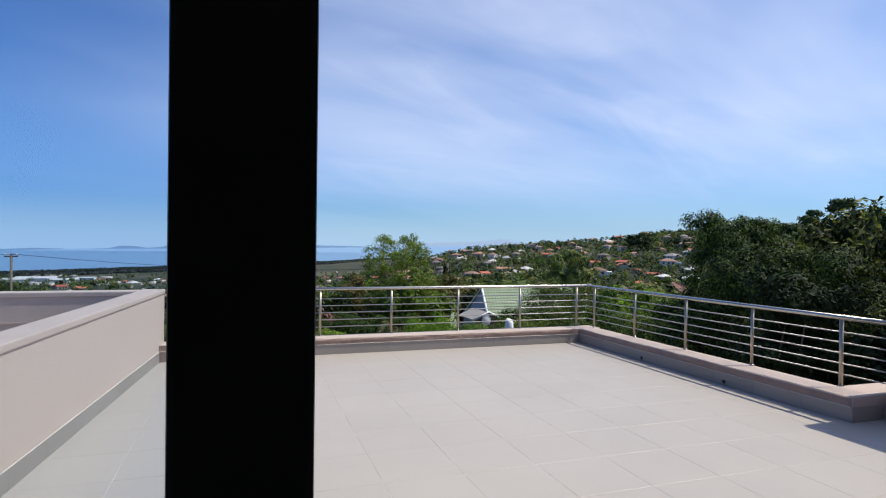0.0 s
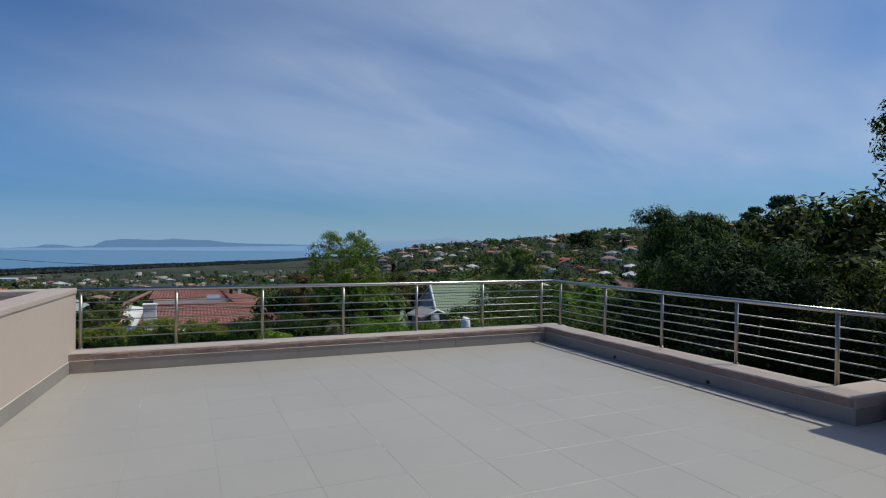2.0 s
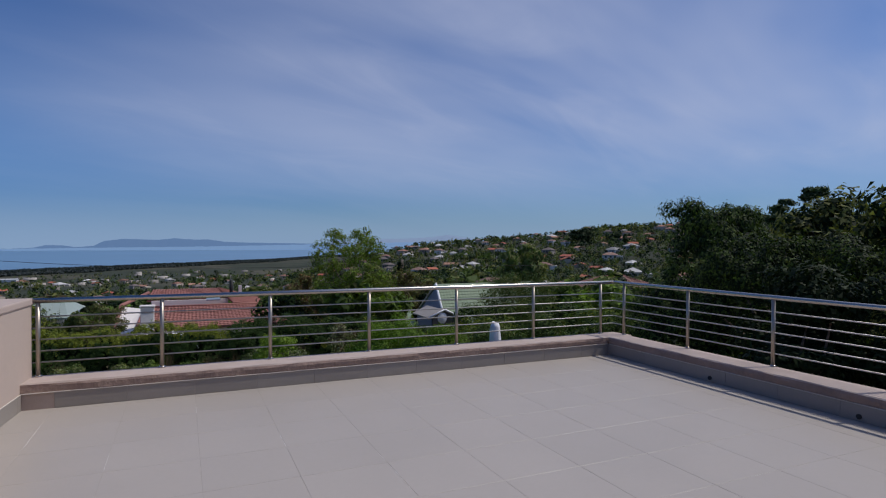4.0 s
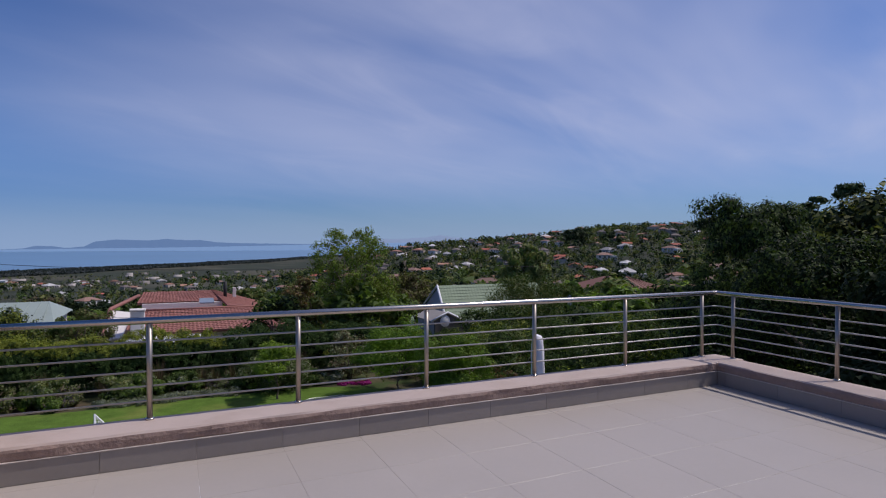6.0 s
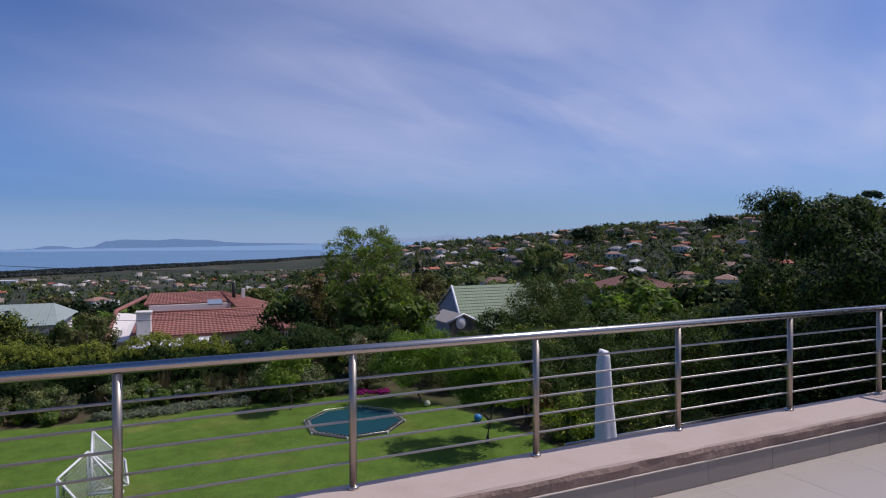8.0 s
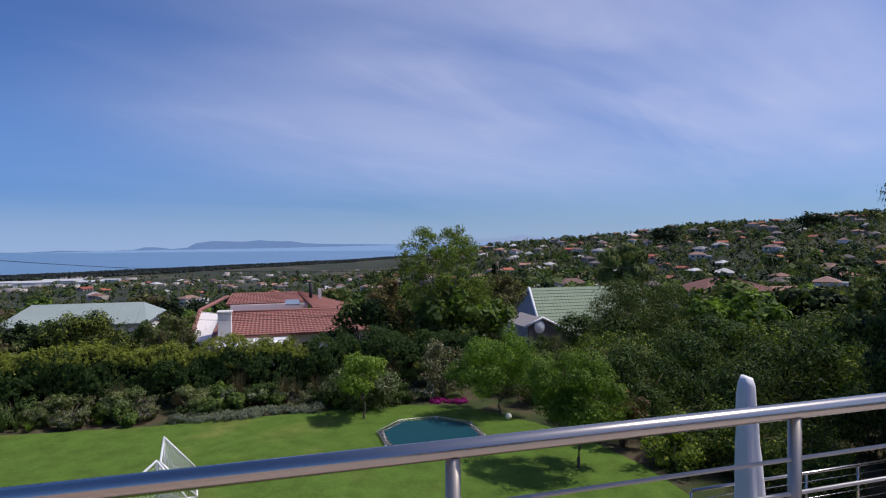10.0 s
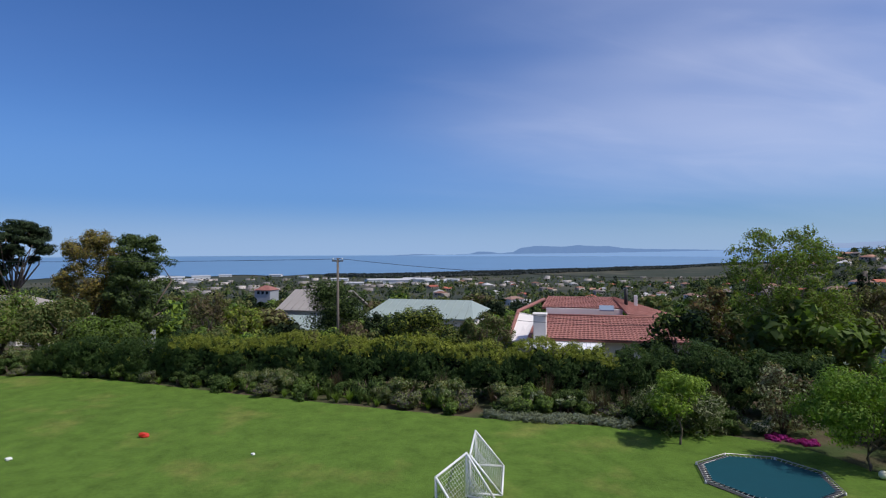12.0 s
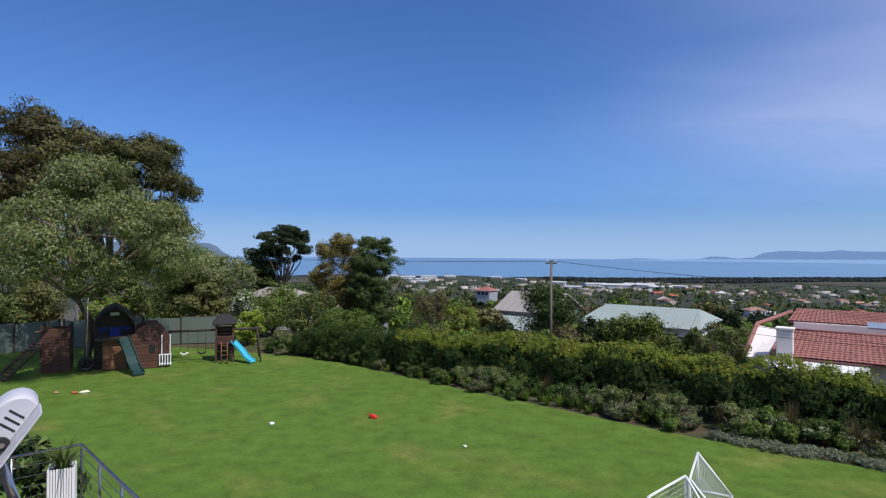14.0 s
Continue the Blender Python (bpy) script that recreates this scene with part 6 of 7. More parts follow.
def build_hillside():
    rng = np.random.default_rng(300)
    kinds = far_house_kinds()
    spots = []
    for _ in range(6000):
        if rng.uniform() < 0.90:
            way, d = rng.uniform(12, 56), rng.uniform(230, 900)
        else:
            way, d = rng.uniform(-16, 14), rng.uniform(330, 1000)
        x, y = -5 + d * math.sin(radians(way)), d * math.cos(radians(way))
        if min([math.hypot(x - a, y - b) for a, b in spots] + [99]) < 21 + d * 0.012:
            continue
        spots.append((x, y))
        if len(spots) >= 235:
            break
    for i, (x, y) in enumerate(spots):
        z = ground_z(x, y)
        facing = -math.degrees(math.atan2(x + 5, y)) + rng.uniform(-90, 90)
        sc = rng.uniform(0.72, 1.12)
        if i < 8:
            kinds[i].location, kinds[i].rotation_euler, kinds[i].scale = (x, y, z), (0, 0, radians(facing)), (sc, sc, sc)
        else:
            again(kinds[int(rng.integers(0, 8))], x, y, z, facing, sc)
    # woods between them
    near = np.array(spots)
    pts, nors, mats = [], [], []
    count = 0
    sizes = []
    while count < 14000:
        if rng.uniform() < 0.62:
            way, d = rng.uniform(9, 60), 110 + 800 * rng.uniform(0, 1) ** 0.8
        else:
            way, d = rng.uniform(-62, 12), 130 + 1100 * rng.uniform(0, 1)
        x, y = -5 + d * math.sin(radians(way)), d * math.cos(radians(way))
        if np.min((near[:, 0] - x) ** 2 + (near[:, 1] - y) ** 2) < 62:
            continue
        if way < 9 and noise.noise((x / 70, y / 70, 9)) < -0.22:
            continue
        z = ground_z(x, y)
        tall = rng.uniform(3.2, 7.6) * (1.25 if noise.noise((x / 120, y / 120, 3)) > 0.15 else 0.8)
        wide = tall * (rng.uniform(0.22, 0.35) if rng.uniform() < 0.12 else rng.uniform(0.6, 1.15))
        n = int(40 if d < 350 else 22)
        u = rng.normal(size=(n, 3))
        u /= np.linalg.norm(u, axis=1, keepdims=True)
        pts.append(u * [wide / 2, wide / 2, tall / 2] * rng.uniform(0.55, 1.0, (n, 1)) + [x, y, z + tall * 0.5])
        nors.append(u)
        sizes.append(np.full(n, wide * (0.19 if d < 350 else 0.25)))
        mats.append(np.full(n, int(rng.integers(0, 4))))
        count += 1
    # dark plantation along the shore, distance haze put into its blue-grey leaves
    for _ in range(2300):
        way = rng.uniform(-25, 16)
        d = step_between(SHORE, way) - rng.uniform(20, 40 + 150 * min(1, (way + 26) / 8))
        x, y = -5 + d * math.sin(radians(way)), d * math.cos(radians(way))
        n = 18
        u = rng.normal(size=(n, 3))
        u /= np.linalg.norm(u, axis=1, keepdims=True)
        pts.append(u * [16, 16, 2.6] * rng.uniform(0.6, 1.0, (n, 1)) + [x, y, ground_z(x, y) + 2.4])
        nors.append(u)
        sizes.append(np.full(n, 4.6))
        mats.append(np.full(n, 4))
    pts, nors, sizes, mats = np.concatenate(pts), np.concatenate(nors), np.concatenate(sizes), np.concatenate(mats)
    v, f = leaf_blades(pts, 1.0, rng, 1.3, nors, 0.5)
    centre = np.repeat(pts, 3, axis=0)
    v = centre + (v - centre) * np.repeat(sizes, 3)[:, None]
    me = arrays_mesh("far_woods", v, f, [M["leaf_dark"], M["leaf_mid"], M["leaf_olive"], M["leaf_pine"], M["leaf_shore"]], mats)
    tagged(new("far_woods", me), "dark green trees scattered over the far hillside and plain", "woods", kind="stuff")


build_hillside()
tree("crest_tree", (392, 512, ground_z(392, 512)), 34, 17, 4, ["pine", "dark"], 310, "large dark umbrella-shaped tree on the crest of the hill", 1500, 1.5, 16, 0.7, flatten=0.6)
tree("crest_tree", (424, 490, ground_z(424, 490)), 17, 11, 2, ["pine", "dark"], 312, "dark tree on the crest of the hill", 700, 1.3, 10, 0.5)
tree("crest_tree", (520, 445, ground_z(520, 445)), 34, 15, 2, ["pine", "dark"], 314, "broad dark tree on the crest of the hill", 1200, 1.5, 14, 0.7)
tree("palm_tree", on_ground(31, 52), 5.5, 9.5, 5.5, ["olive", "mid"], 316, "feathery palm among the shrubs", 2500, 0.25, 14, 0.25, length=4.0, droop=0.8)

# ---- town on the plain ----


def build_town():
    rng = np.random.default_rng(400)
    white = material("white_warehouse_sheet", (0.66, 0.66, 0.66), 0.6, vary=0.05, scale=0.05, bump=0.0)
    grey = material("grey_warehouse_roof", (0.50, 0.50, 0.50), 0.6, vary=0.1, scale=0.05, bump=0.0)
    proto = thing("warehouse", (0, 0, 0), 0, "long white warehouse on the coastal plain", "warehouse", "warehouses on the plain")
    bm = bmesh.new()
    box(bm, (-22, -12, -4), (22, 12, 6.5))
    part("wall", bm, white, proto)
    bm = bmesh.new()
    slab(bm, [(-23, -13, 6.5), (23, -13, 6.5), (23, 0, 8.6), (-23, 0, 8.6)], 0.4)
    slab(bm, [(23, 13, 6.5), (-23, 13, 6.5), (-23, 0, 8.6), (23, 0, 8.6)], 0.4)
    bmesh.ops.recalc_face_normals(bm, faces=bm.faces[:])
    part("roof", bm, grey, proto)
    for x in (-14, 0, 14):
        bm = bmesh.new()
        box(bm, (x - 2.2, -12.2, -4), (x + 2.2, -11.9, 1.5))
        part("door", bm, DARK_GLASS, proto)
    first = True
    for way, d, sc in ((-18.5, 1080, 1.0), (-16.4, 1100, 1.1), (-14.6, 1060, 0.8), (-20.5, 1150, 0.8), (-22.5, 1010, 0.6), (-24, 1200, 0.7), (-13, 1180, 0.6), (-39, 1350, 1.0), (-38, 1300, 0.7), (-40.5, 1420, 0.9), (-36.6, 1420, 0.8), (-34.5, 1500, 0.6), (-30, 1480, 0.6), (-27.5, 1380, 0.5), (-37.2, 1240, 0.5), (-41.3, 1280, 0.6)):
        d *= 0.91
        x, y = -5 + d * math.sin(radians(way)), d * math.cos(radians(way))
        if first:
            proto.location, proto.rotation_euler, proto.scale = (x, y, ground_z(x, y)), (0, 0, radians(-way)), (sc, sc, sc)
            first = False
        else:
            again(proto, x, y, ground_z(x, y), -way + rng.uniform(-20, 20), sc)
    # small buildings too far off to count
    verts, faces = [], []
    for _ in range(90):
        way, d = rng.choice([rng.uniform(-42, -24), rng.uniform(-24, 9)], p=[0.5, 0.5]), rng.uniform(700, 1290)
        x, y = -5 + d * math.sin(radians(way)), d * math.cos(radians(way))
        z, w, h = ground_z(x, y), rng.uniform(3, 8), rng.uniform(2.5, 4)
        i = len(verts)
        verts += [(x - w, y - 5, z - 2), (x + w, y - 5, z - 2), (x + w, y + 5, z - 2), (x - w, y + 5, z - 2), (x - w, y - 5, z + h), (x + w, y - 5, z + h), (x + w, y + 5, z + h), (x - w, y + 5, z + h)]
        faces += [(i, i + 1, i + 5, i + 4), (i + 1, i + 2, i + 6, i + 5), (i + 2, i + 3, i + 7, i + 6), (i + 3, i, i + 4, i + 7), (i + 4, i + 5, i + 6, i + 7)]
    me = arrays_mesh("far_town", verts, faces, [material("far_town_walls", (0.36, 0.32, 0.29), 0.9, vary=0.1, scale=0.01, bump=0.0, island=0.45, coords="World")])
    tagged(new("far_town", me), "scattered small pale buildings of the town on the plain", "town", kind="stuff")


build_town()

# ---- playground ----
# timber stains darkened further to take in the tree's shade over the playground
TIMBER_RED = material("red_brown_stained_timber", (0.085, 0.036, 0.024), 0.8, vary=0.3, scale=2, fine=20, bump=0.3, bump_scale=30, by_object=0.2)
TIMBER_TAN = material("tan_stained_timber", (0.17, 0.075, 0.035), 0.8, vary=0.25, scale=2, fine=20, bump=0.3, bump_scale=30, by_object=0.15)
TIMBER_DARK = material("dark_weathered_timber", (0.045, 0.032, 0.026), 0.85, vary=0.3, scale=2, fine=20, bump=0.3)
ROOF_DARK = material("dark_roofing_felt", (0.022, 0.020, 0.020), 0.9, vary=0.25, scale=2, bump=0.2)
SLIDE_BLUE = material("sky_blue_plastic", (0.060, 0.45, 0.62), 0.35, vary=0.06, bump=0.02)
SLIDE_GREEN = material("dark_green_plastic", (0.012, 0.045, 0.042), 0.4, vary=0.1, bump=0.02)
BLUE_DOOR = material("blue_painted_boards", (0.012, 0.03, 0.24), 0.6, vary=0.15, bump=0.1)
RUBBER = material("black_tyre_rubber", (0.02, 0.02, 0.02), 0.8, vary=0.15, bump=0.2)
FENCE_GREEN = material("grey_green_fence_sheet", (0.115, 0.15, 0.125), 0.8, vary=0.15, scale=0.8, bump=0.1)


def planked(parent, name, lo, hi, mat, pitch=0.16, gap=0.012, upright=False):
    """A boarded face of separate planks between two corners in the x-z plane."""
    x0, y0, z0 = lo
    x1, y1, z1 = hi
    n = max(1, round(((x1 - x0) if upright else (z1 - z0)) / pitch))
    for k in range(n):
        bm = bmesh.new()
        if upright:
            a, b = x0 + (x1 - x0) * k / n, x0 + (x1 - x0) * (k + 1) / n
            box(bm, (a + gap / 2, y0, z0), (b - gap / 2, y1, z1), 0.008)
        else:
            a, b = z0 + (z1 - z0) * k / n, z0 + (z1 - z0) * (k + 1) / n
            box(bm, (x0, y0 + 0.01 * (k % 2), a + gap / 2), (x1, y1, b - gap / 2), 0.012)
        part(name, bm, mat, parent)


def chute(bm, top, foot, width, lip):
    """A slide: a bed that runs out level at the foot, with raised sides."""
    top, foot = Vector(top), Vector(foot)
    run = Vector((foot.x - top.x, foot.y - top.y, 0))
    side = Vector((-run.y, run.x, 0)).normalized() * width / 2
    line = []
    for k in range(9):
        q = k / 8
        z = top.z + (foot.z - top.z) * (1 - (1 - q) ** 1.35 if q > 0.5 else q * 1.06) if q < 1 else foot.z
        line.append(Vector((top.x, top.y, 0)) + run * q + Vector((0, 0, max(foot.z, z))))
    up = Vector((0, 0, lip))
    rings = []
    for p in line:
        rings.append([bm.verts.new(v) for v in (p - side * 1.12 + up, p - side + up, p - side * 0.94, p + side * 0.94, p + side + up, p + side * 1.12 + up, p + side * 1.1 - up * 0.3, p - side * 1.1 - up * 0.3)])
    for a, b in zip(rings, rings[1:]):
        for i in range(8):
            bm.faces.new((a[i], a[(i + 1) % 8], b[(i + 1) % 8], b[i]))
    bm.faces.new(rings[0])
    bm.faces.new(rings[-1][::-1])
    bmesh.ops.recalc_face_normals(bm, faces=bm.faces[:])


def build_fort():
    fort = thing("climbing_fort", (-37.7, 12.6, GARDEN + 0.03), 62, "red-brown log climbing fort with a plank ramp", "climbing frame")
    planked(fort, "log", (-0.5, -0.1, 0.0), (0.8, 0.05, 2.2), TIMBER_RED, 0.15)
    planked(fort, "log", (-0.5, 1.2, 0.0), (0.8, 1.3, 2.2), TIMBER_RED, 0.3)
    for x, y in ((-0.46, 0.12), (0.74, 0.12), (-0.46, 1.13), (0.74, 1.13)):
        bm = bmesh.new()
        box(bm, (x - 0.06, y - 0.06, 0), (x + 0.06, y + 0.06, 2.42), 0.01)
        part("post", bm, TIMBER_DARK, fort)
    bm = bmesh.new()
    box(bm, (-0.5, 0.06, 1.35), (0.8, 1.19, 1.42), 0.01)
    part("platform", bm, TIMBER_DARK, fort)
    # the ramp comes down outwards from the corner of the platform
    down = pose(-0.50, -0.12, 0, 0, 0, 42)
    for k in range(12):
        q = k / 11
        bm = bmesh.new()
        box(bm, (-1.75 * q - 0.14, -0.42, 1.50 - 1.42 * q), (-1.75 * q + 0.0, 0.42, 1.56 - 1.42 * q), 0.015)
        bmesh.ops.transform(bm, matrix=down, verts=bm.verts[:])
        part("ramp_plank", bm, TIMBER_RED, fort)
    for y in (-0.36, 0.36):
        bm = bmesh.new()
        tube(bm, [down @ Vector((-1.9, y, 0.0)), down @ Vector((0.0, y, 1.5))], 0.05, 4)
        part("ramp_beam", bm, TIMBER_DARK, fort)
    bm = bmesh.new()
    tube(bm, [(-0.5, 0.0, 2.1), (-0.68, -0.05, 2.1), (-0.78, -0.05, 1.85), (-0.62, -0.05, 1.6)], 0.03, 8)
    part("grab_rail", bm, TIMBER_TAN, fort)


def build_playhouse():
    house = thing("playhouse", (-35.75, 14.75, GARDEN + 0.03), 65, "dark timber playhouse with a blue door and felt roof", "playhouse")
    planked(house, "board", (-0.55, -0.06, 0.05), (0.55, 0.0, 1.65), TIMBER_TAN, 0.18)
    planked(house, "board", (-0.9, 0.6, 0.0), (0.9, 0.68, 2.5), TIMBER_DARK, 0.2)
    for x in (-0.9, 0.9):
        bm = bmesh.new()
        box(bm, (x - 0.05, 0.6, 0), (x + 0.05, 2.2, 2.35), 0.01)
        part("side_wall", bm, TIMBER_DARK, house)
    bm = bmesh.new()
    box(bm, (-0.92, -0.3, 1.62), (0.92, 2.2, 1.72), 0.01)
    part("platform", bm, TIMBER_DARK, house)
    # bow-sided roof
    arch = [(-0.98, 2.15), (-0.88, 2.6), (-0.55, 3.02), (0.0, 3.36), (0.55, 3.02), (0.88, 2.6), (0.98, 2.15)]
    for (xa, za), (xb, zb) in zip(arch, arch[1:]):
        bm = bmesh.new()
        slab(bm, [(xa, -0.45, za), (xb, -0.45, zb), (xb, 2.3, zb), (xa, 2.3, za)], 0.07)
        part("roof_panel", bm, ROOF_DARK, house, "dark felt roof panel")
    bm = bmesh.new()
    poly_wall(bm, [(-0.98, 0.5, 2.2), (0.98, 0.5, 2.2), (0.9, 0.5, 2.55), (0.58, 0.5, 2.95), (0.0, 0.5, 3.24), (-0.58, 0.5, 2.95), (-0.9, 0.5, 2.55)], 0.06)
    part("gable", bm, TIMBER_DARK, house)
    for k, (a, b) in enumerate(((-0.72, -0.34), (-0.25, 0.25), (0.34, 0.72))):
        bm = bmesh.new()
        box(bm, (a, 0.50, 1.72 if k == 1 else 2.0), (b, 0.57, 2.72 if k == 1 else 2.4), 0.01)
        part("door" if k == 1 else "shutter", bm, BLUE_DOOR, house, "bright blue boarded door" if k == 1 else "blue shutter")
    bm = bmesh.new()
    box(bm, (-0.20, 0.42, 2.80), (0.20, 0.48, 2.96), 0.0)
    part("sign_board", bm, FASCIA, house, "small white sign board")
    slide = thing("slide", (-35.5, 14.75, GARDEN + 0.03), 65, "dark green plastic slide from the playhouse deck", "slide")
    bm = bmesh.new()
    chute(bm, (0.25, -0.3, 1.75), (0.95, -1.9, 0.10), 0.5, 0.14)
    part("chute", bm, SLIDE_GREEN, slide)
    for q in (-0.25, 0.25):
        bm = bmesh.new()
        tube(bm, [(0.9 + q * 0.9, -1.8 + q * 0.3, 0.0), (0.9 + q * 0.9, -1.8 + q * 0.3, 0.16)], 0.03, 6)
        part("foot", bm, SLIDE_GREEN, slide)
    shed = thing("play_shed", (-35.0, 16.2, GARDEN + 0.03), 65, "red-brown barrel-shaped play shed with a white picket front", "play shed")
    bm = bmesh.new()
    arch = [(-0.9, 0.0), (-1.0, 0.7), (-0.95, 1.4), (-0.7, 2.0), (-0.2, 2.35), (0.4, 2.35), (0.85, 1.8), (1.0, 1.2), (0.95, 0.0)]
    poly_wall(bm, [(x, -0.2, z) for x, z in arch], 1.8)
    part("body", bm, TIMBER_RED, shed)
    planked(shed, "board", (-0.9, -0.26, 0.02), (0.35, -0.21, 1.85), TIMBER_RED, 0.19)
    bm = bmesh.new()
    box(bm, (-0.05, -0.29, 0.85), (0.22, -0.265, 1.25), 0.0)
    part("window", bm, DARK_GLASS, shed)
    for k in range(5):
        bm = bmesh.new()
        x = 0.42 + 0.13 * k
        box(bm, (x, -0.36, 0.12), (x + 0.05, -0.32, 0.72), 0.004)
        part("picket", bm, WHITE, shed, "white picket")
    for z in (0.18, 0.66):
        bm = bmesh.new()
        box(bm, (0.40, -0.32, z), (1.02, -0.30, z + 0.06), 0.004)
        part("picket_rail", bm, WHITE, shed)
    for x in (0.52, 0.92):
        bm = bmesh.new()
        box(bm, (x, -0.34, 0.72), (x + 0.05, -0.30, 1.75), 0.004)
        part("porch_post", bm, WHITE, shed)
    tyre = thing("tyre", (-36.6, 13.75, GARDEN + 0.40), 62, "old black tyre hung under the tree as a swing", "tyre")
    bm = bmesh.new()
    tube(bm, [(0.30 * math.cos(a), 0, 0.30 * math.sin(a)) for a in (2 * math.pi * k / 28 for k in range(28))], 0.10, 10, closed=True)
    part("tread", bm, RUBBER, tyre)
    bm = bmesh.new()
    tube(bm, [(0, 0, 0.34), (0.05, 0.1, 3.4)], 0.012, 5)
    part("rope", bm, NET, tyre)


def build_swing_set():
    ob = thing("swing_set", (-33.48, 19.66, GARDEN + 0.03), 56, "timber swing set with a roofed tower and monkey bars", "swing set")
    for x, y in ((-0.45, -0.5), (0.45, -0.5), (-0.45, 0.5), (0.45, 0.5)):
        bm = bmesh.new()
        box(bm, (x - 0.05, y - 0.05, 0), (x + 0.05, y + 0.05, 2.25), 0.008)
        part("post", bm, TIMBER_RED, ob)
    planked(ob, "board", (-0.45, -0.56, 1.1), (0.45, -0.52, 1.5), TIMBER_RED, 0.14)
    planked(ob, "board", (-0.45, 0.5, 0.05), (0.45, 0.54, 1.9), TIMBER_DARK, 0.2)
    bm = bmesh.new()
    box(bm, (-0.5, -0.55, 1.05), (0.5, 0.55, 1.12), 0.005)
    part("platform", bm, TIMBER_RED, ob)
    bm = bmesh.new()
    slab(bm, [(-0.65, -0.7, 2.15), (0.65, -0.7, 2.15), (0.3, 0.0, 2.68), (-0.3, 0.0, 2.68)], 0.06)
    slab(bm, [(0.65, 0.7, 2.15), (-0.65, 0.7, 2.15), (-0.3, 0.0, 2.68), (0.3, 0.0, 2.68)], 0.06)
    slab(bm, [(-0.65, 0.7, 2.15), (-0.65, -0.7, 2.15), (-0.3, 0.0, 2.68)], 0.06)
    slab(bm, [(0.65, -0.7, 2.15), (0.65, 0.7, 2.15), (0.3, 0.0, 2.68)], 0.06)
    part("roof", bm, ROOF_DARK, ob, "dark canvas tower roof")
    for x in (-0.18, 0.14):
        bm = bmesh.new()
        tube(bm, [(x, -1.0, 0.0), (x, -0.56, 1.15)], 0.03, 6)
        part("ladder_rail", bm, TIMBER_TAN, ob)
    for k in range(4):
        bm = bmesh.new()
        q = 0.18 + 0.22 * k
        tube(bm, [(-0.18, -1.0 + 0.44 * q, 1.15 * q), (0.14, -1.0 + 0.44 * q, 1.15 * q)], 0.024, 6)
        part("ladder_rung", bm, TIMBER_TAN, ob)
    bm = bmesh.new()
    tube(bm, [(-2.9, 0.0, 1.78), (2.0, 0.0, 1.78)], 0.07, 6)
    part("top_beam", bm, TIMBER_DARK, ob)
    for x in (-2.8, 1.75):
        for lean in (-0.95, 0.95):
            bm = bmesh.new()
            tube(bm, [(x, 0, 1.78), (x - 0.15 if x < 0 else x + 0.15, lean, 0.0)], 0.045, 6)
            part("leg", bm, TIMBER_DARK, ob)
    for x, drop in ((-2.1, 1.35), (-1.2, 1.35)):
        for s in (-0.2, 0.2):
            bm = bmesh.new()
            tube(bm, [(x + s, 0, 1.76), (x + s, 0.0, 1.95 - drop)], 0.010, 4)
            part("chain", bm, RUBBER, ob)
        bm = bmesh.new()
        pts = [(x - 0.2 + 0.05 * k, 0, 1.95 - drop - 0.12 * math.sin(math.pi * k / 8)) for k in range(9)]
        tube(bm, pts, 0.05, 6)
        part("swing_seat", bm, WHITE if x < -2 else RUBBER, ob)
    slide = thing("slide", (-33.48, 19.66, GARDEN + 0.03), 56, "bright sky-blue plastic slide from the swing tower", "slide")
    bm = bmesh.new()
    chute(bm, (0.45, -0.45, 1.15), (1.48, -1.2, 0.09), 0.42, 0.11)
    part("chute", bm, SLIDE_BLUE, slide)
    bm = bmesh.new()
    tube(bm, [(1.40, -1.14, 0.0), (1.40, -1.14, 0.12)], 0.03, 6)
    part("foot", bm, SLIDE_BLUE, slide)


build_fort()
build_playhouse()
build_swing_set()


def build_fence(a, b, label):
    a, b = Vector((*a, GARDEN)), Vector((*b, GARDEN))
    d = b - a
    ob = thing("fence", a, math.degrees(math.atan2(d.y, d.x)), label, "fence", "boundary fence panels")
    n = max(1, round(d.length / 2.4))
    step = d.length / n
    for k in range(n):
        bm = bmesh.new()
        box(bm, (k * step + 0.05, -0.02, 0.05), ((k + 1) * step - 0.05, 0.02, 1.75 + 0.06 * (k % 2)), 0.004)
        part("panel", bm, FENCE_GREEN, ob)
    for k in range(n + 1):
        bm = bmesh.new()
        box(bm, (k * step - 0.05, -0.05, -0.1), (k * step + 0.05, 0.05, 1.85), 0.006)
        part("post", bm, TIMBER_DARK, ob)


build_fence((-46.2, 4), (-45.6, 16), "grey-green sheet fence behind the playground")
build_fence((-45.4, 16.2), (-39.5, 23.2), "grey-green sheet fence behind the swing set")

# ---- floor tiles and skirting, piece by piece ----


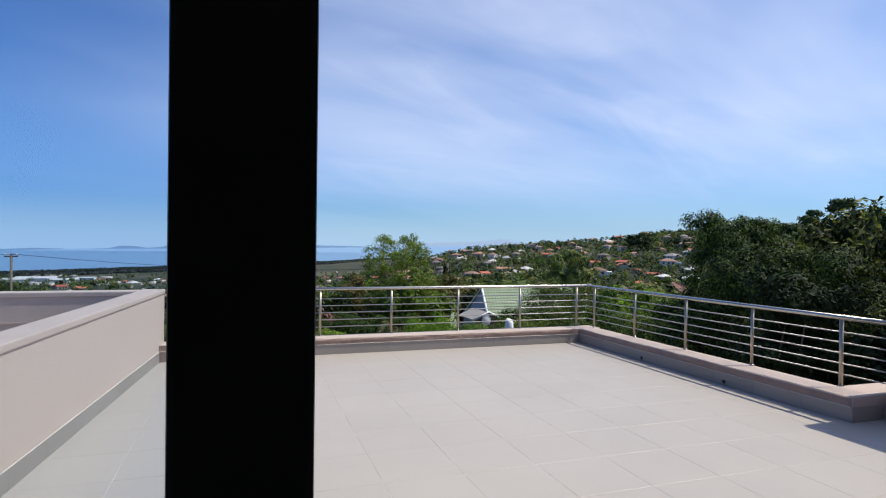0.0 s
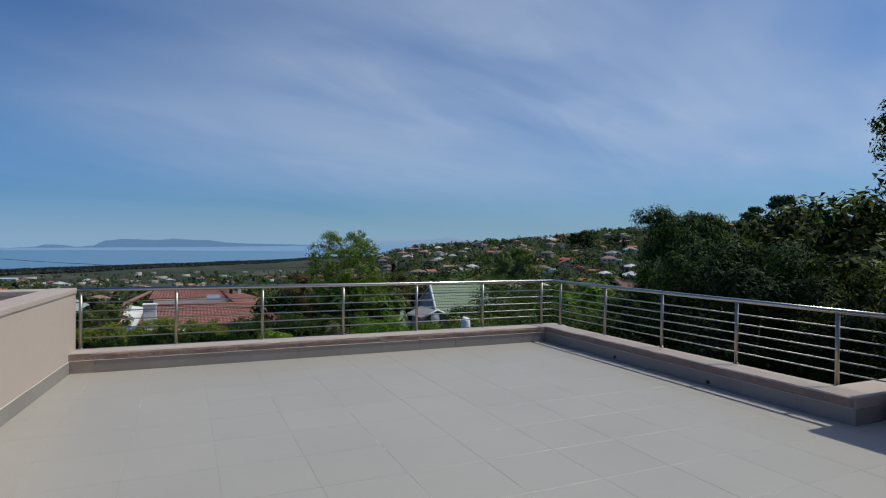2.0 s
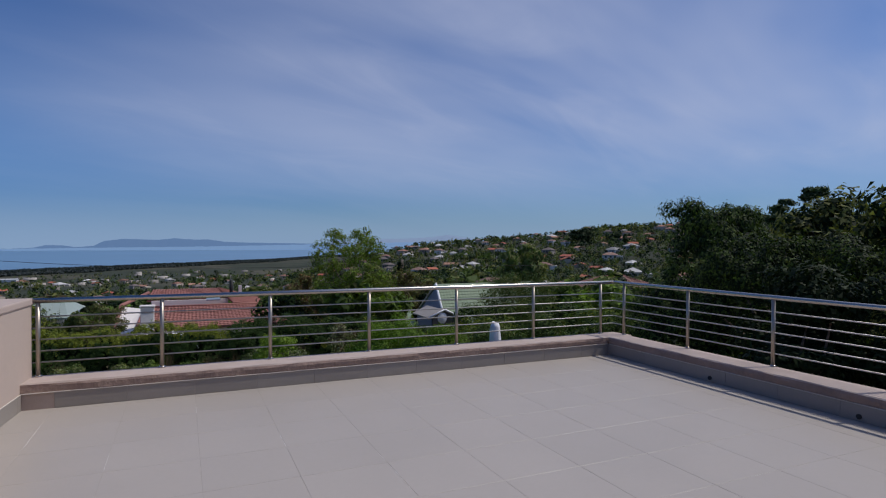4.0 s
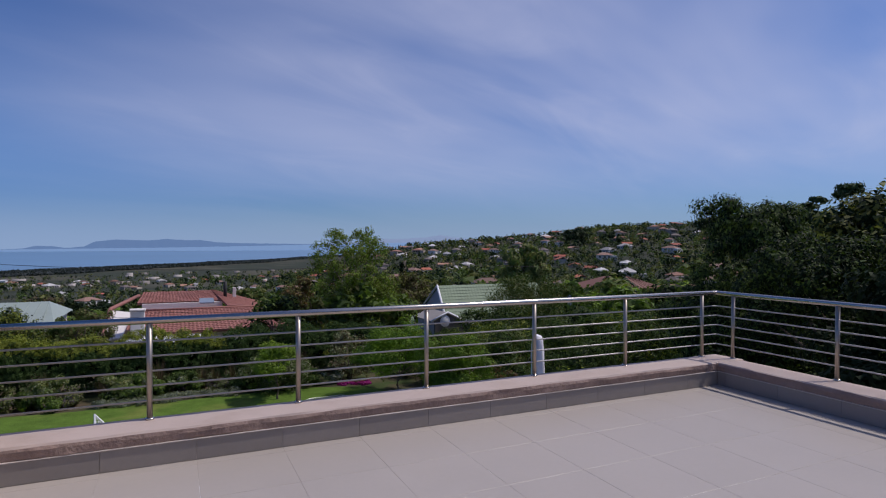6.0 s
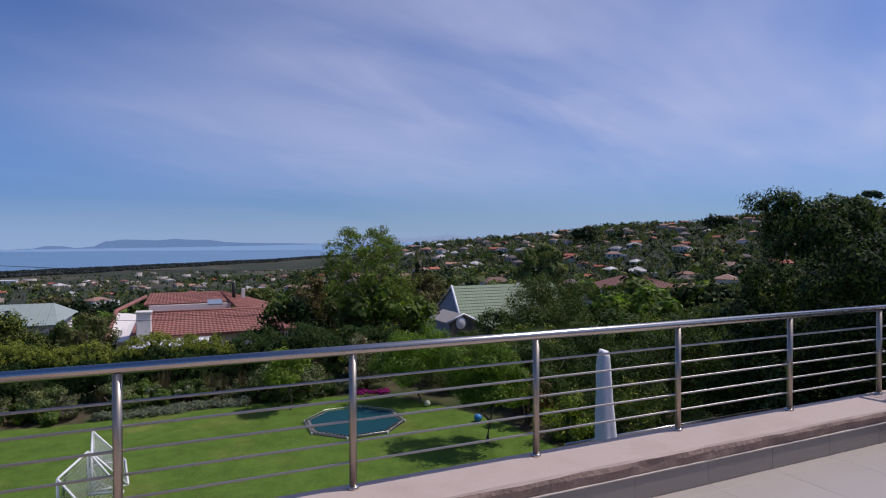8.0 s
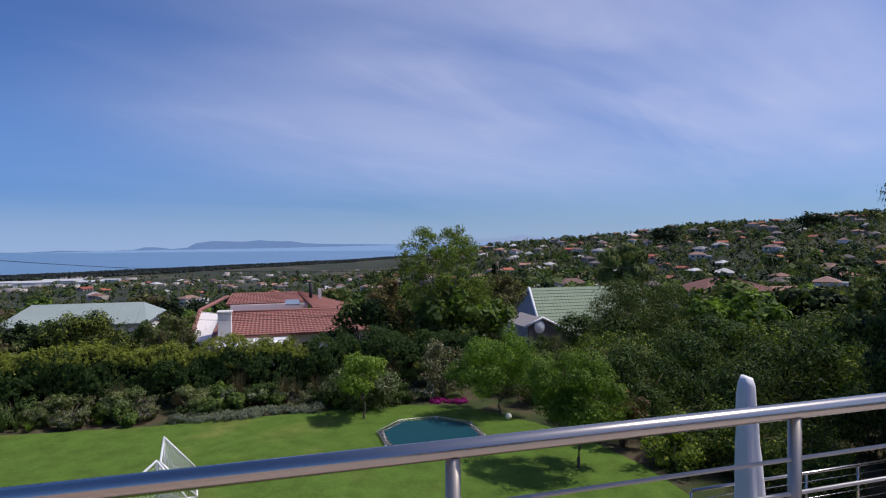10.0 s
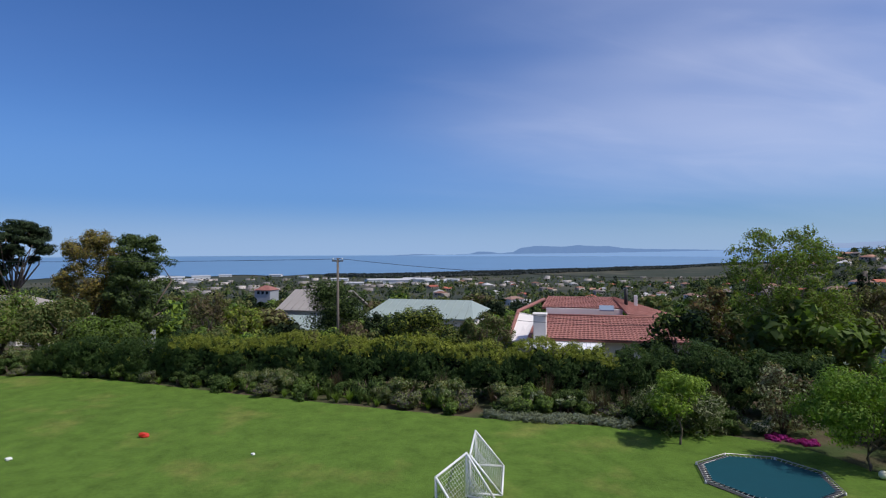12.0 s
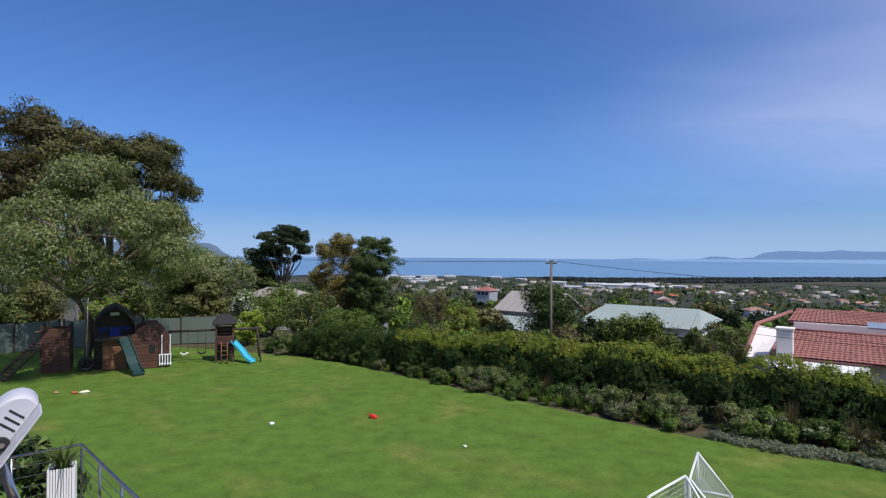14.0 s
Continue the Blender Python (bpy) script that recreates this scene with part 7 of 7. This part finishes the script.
def build_tiles():
    pitch, x0, y0 = 0.615, -2.93, -3.80
    me_of = {}

    def tile_mesh(w, d):
        key = (round(w, 3), round(d, 3))
        if key not in me_of:
            bm = bmesh.new()
            e = 0.0012
            low = [bm.verts.new(p) for p in ((0, 0, -0.006), (w, 0, -0.006), (w, d, -0.006), (0, d, -0.006))]
            mid = [bm.verts.new(p) for p in ((0, 0, -0.0008), (w, 0, -0.0008), (w, d, -0.0008), (0, d, -0.0008))]
            top = [bm.verts.new(p) for p in ((e, e, 0), (w - e, e, 0), (w - e, d - e, 0), (e, d - e, 0))]
            bm.faces.new(top)
            for a, b in ((low, mid), (mid, top)):
                for i in range(4):
                    bm.faces.new((a[i], a[(i + 1) % 4], b[(i + 1) % 4], b[i]))
            me = bpy.data.meshes.new("tile")
            bm.to_mesh(me)
            bm.free()
            me.materials.append(M["tile"])
            me_of[key] = me
        return me_of[key]
    xs = [x0 + pitch * k for k in range(-8, 10)] + [3.15]
    ys = [DOOR_Y + 0.062] + [y0 + pitch * k for k in range(-8, 7)] + [-0.012]
    xs, ys = [x for x in xs if x <= 3.16], [y for y in ys if DOOR_Y + 0.05 < y < 0]
    joint = 0.0022
    for a, b in zip(xs, xs[1:]):
        for c, d in zip(ys, ys[1:]):
            if a >= -0.05 and d > -5.0:
                if c > -5.0:
                    continue
                d = -4.98
            edge = WALL_L + 0.085 * (c + d) / 2 - 0.04
            if b < edge:
                continue
            left = max(a, edge)
            right = min(b, -0.012) if a < -0.05 and c > -5.0 else b
            if right - left < 0.03 or d - c < 0.03:
                continue
            if a > 0.3 and a < 1.38 and c > -6.1:
                continue
            ob = new("tile", tile_mesh(right - left - joint, d - c - joint))
            ob.location = (left + joint / 2, c + joint / 2, 0.0003 * noise.noise((a * 5, c * 5, 0)))
            ob.parent = floor
    # skirting

    def skirt(lo, hi, parent):
        bm = bmesh.new()
        box(bm, lo, hi, 0.0015)
        part("skirting_tile", bm, M["skirting"], parent)
    for a, b in zip(xs, xs[1:]):
        if WALL_L - 0.3 < a < -0.02:
            skirt((max(a, WALL_L) + 0.001, -0.011, 0.001), (min(b, -0.012) - 0.001, 0.004, 0.15), wall_north)
    for c, d in zip(ys, ys[1:]):
        skirt((-0.004, c + 0.001, 0.001), (0.011, d - 0.001, 0.15), wall_west)
        if d > -4.95:
            skirt((-0.011, max(c, -4.965) + 0.001, 0.001), (0.004, d - 0.001, 0.15), wall_east)
    # pale mortar left along the top of the skirting
    def mortar(lo, hi, parent):
        bm = bmesh.new()
        box(bm, lo, hi, 0.002)
        part("mortar_line", bm, M["mortar"], parent)
    mortar((WALL_L + 0.002, -0.018, 0.1505), (-0.012, 0.004, 0.158), wall_north)
    mortar((-0.018, -4.96, 0.1505), (0.004, -0.02, 0.158), wall_east)
    mortar((0.001, DOOR_Y + 0.07, 0.1505), (0.013, -0.03, 0.156), wall_west)
    skirt((-0.011, -4.978, 0.001), (0.37, -4.964, 0.15), wall_return)


build_tiles()
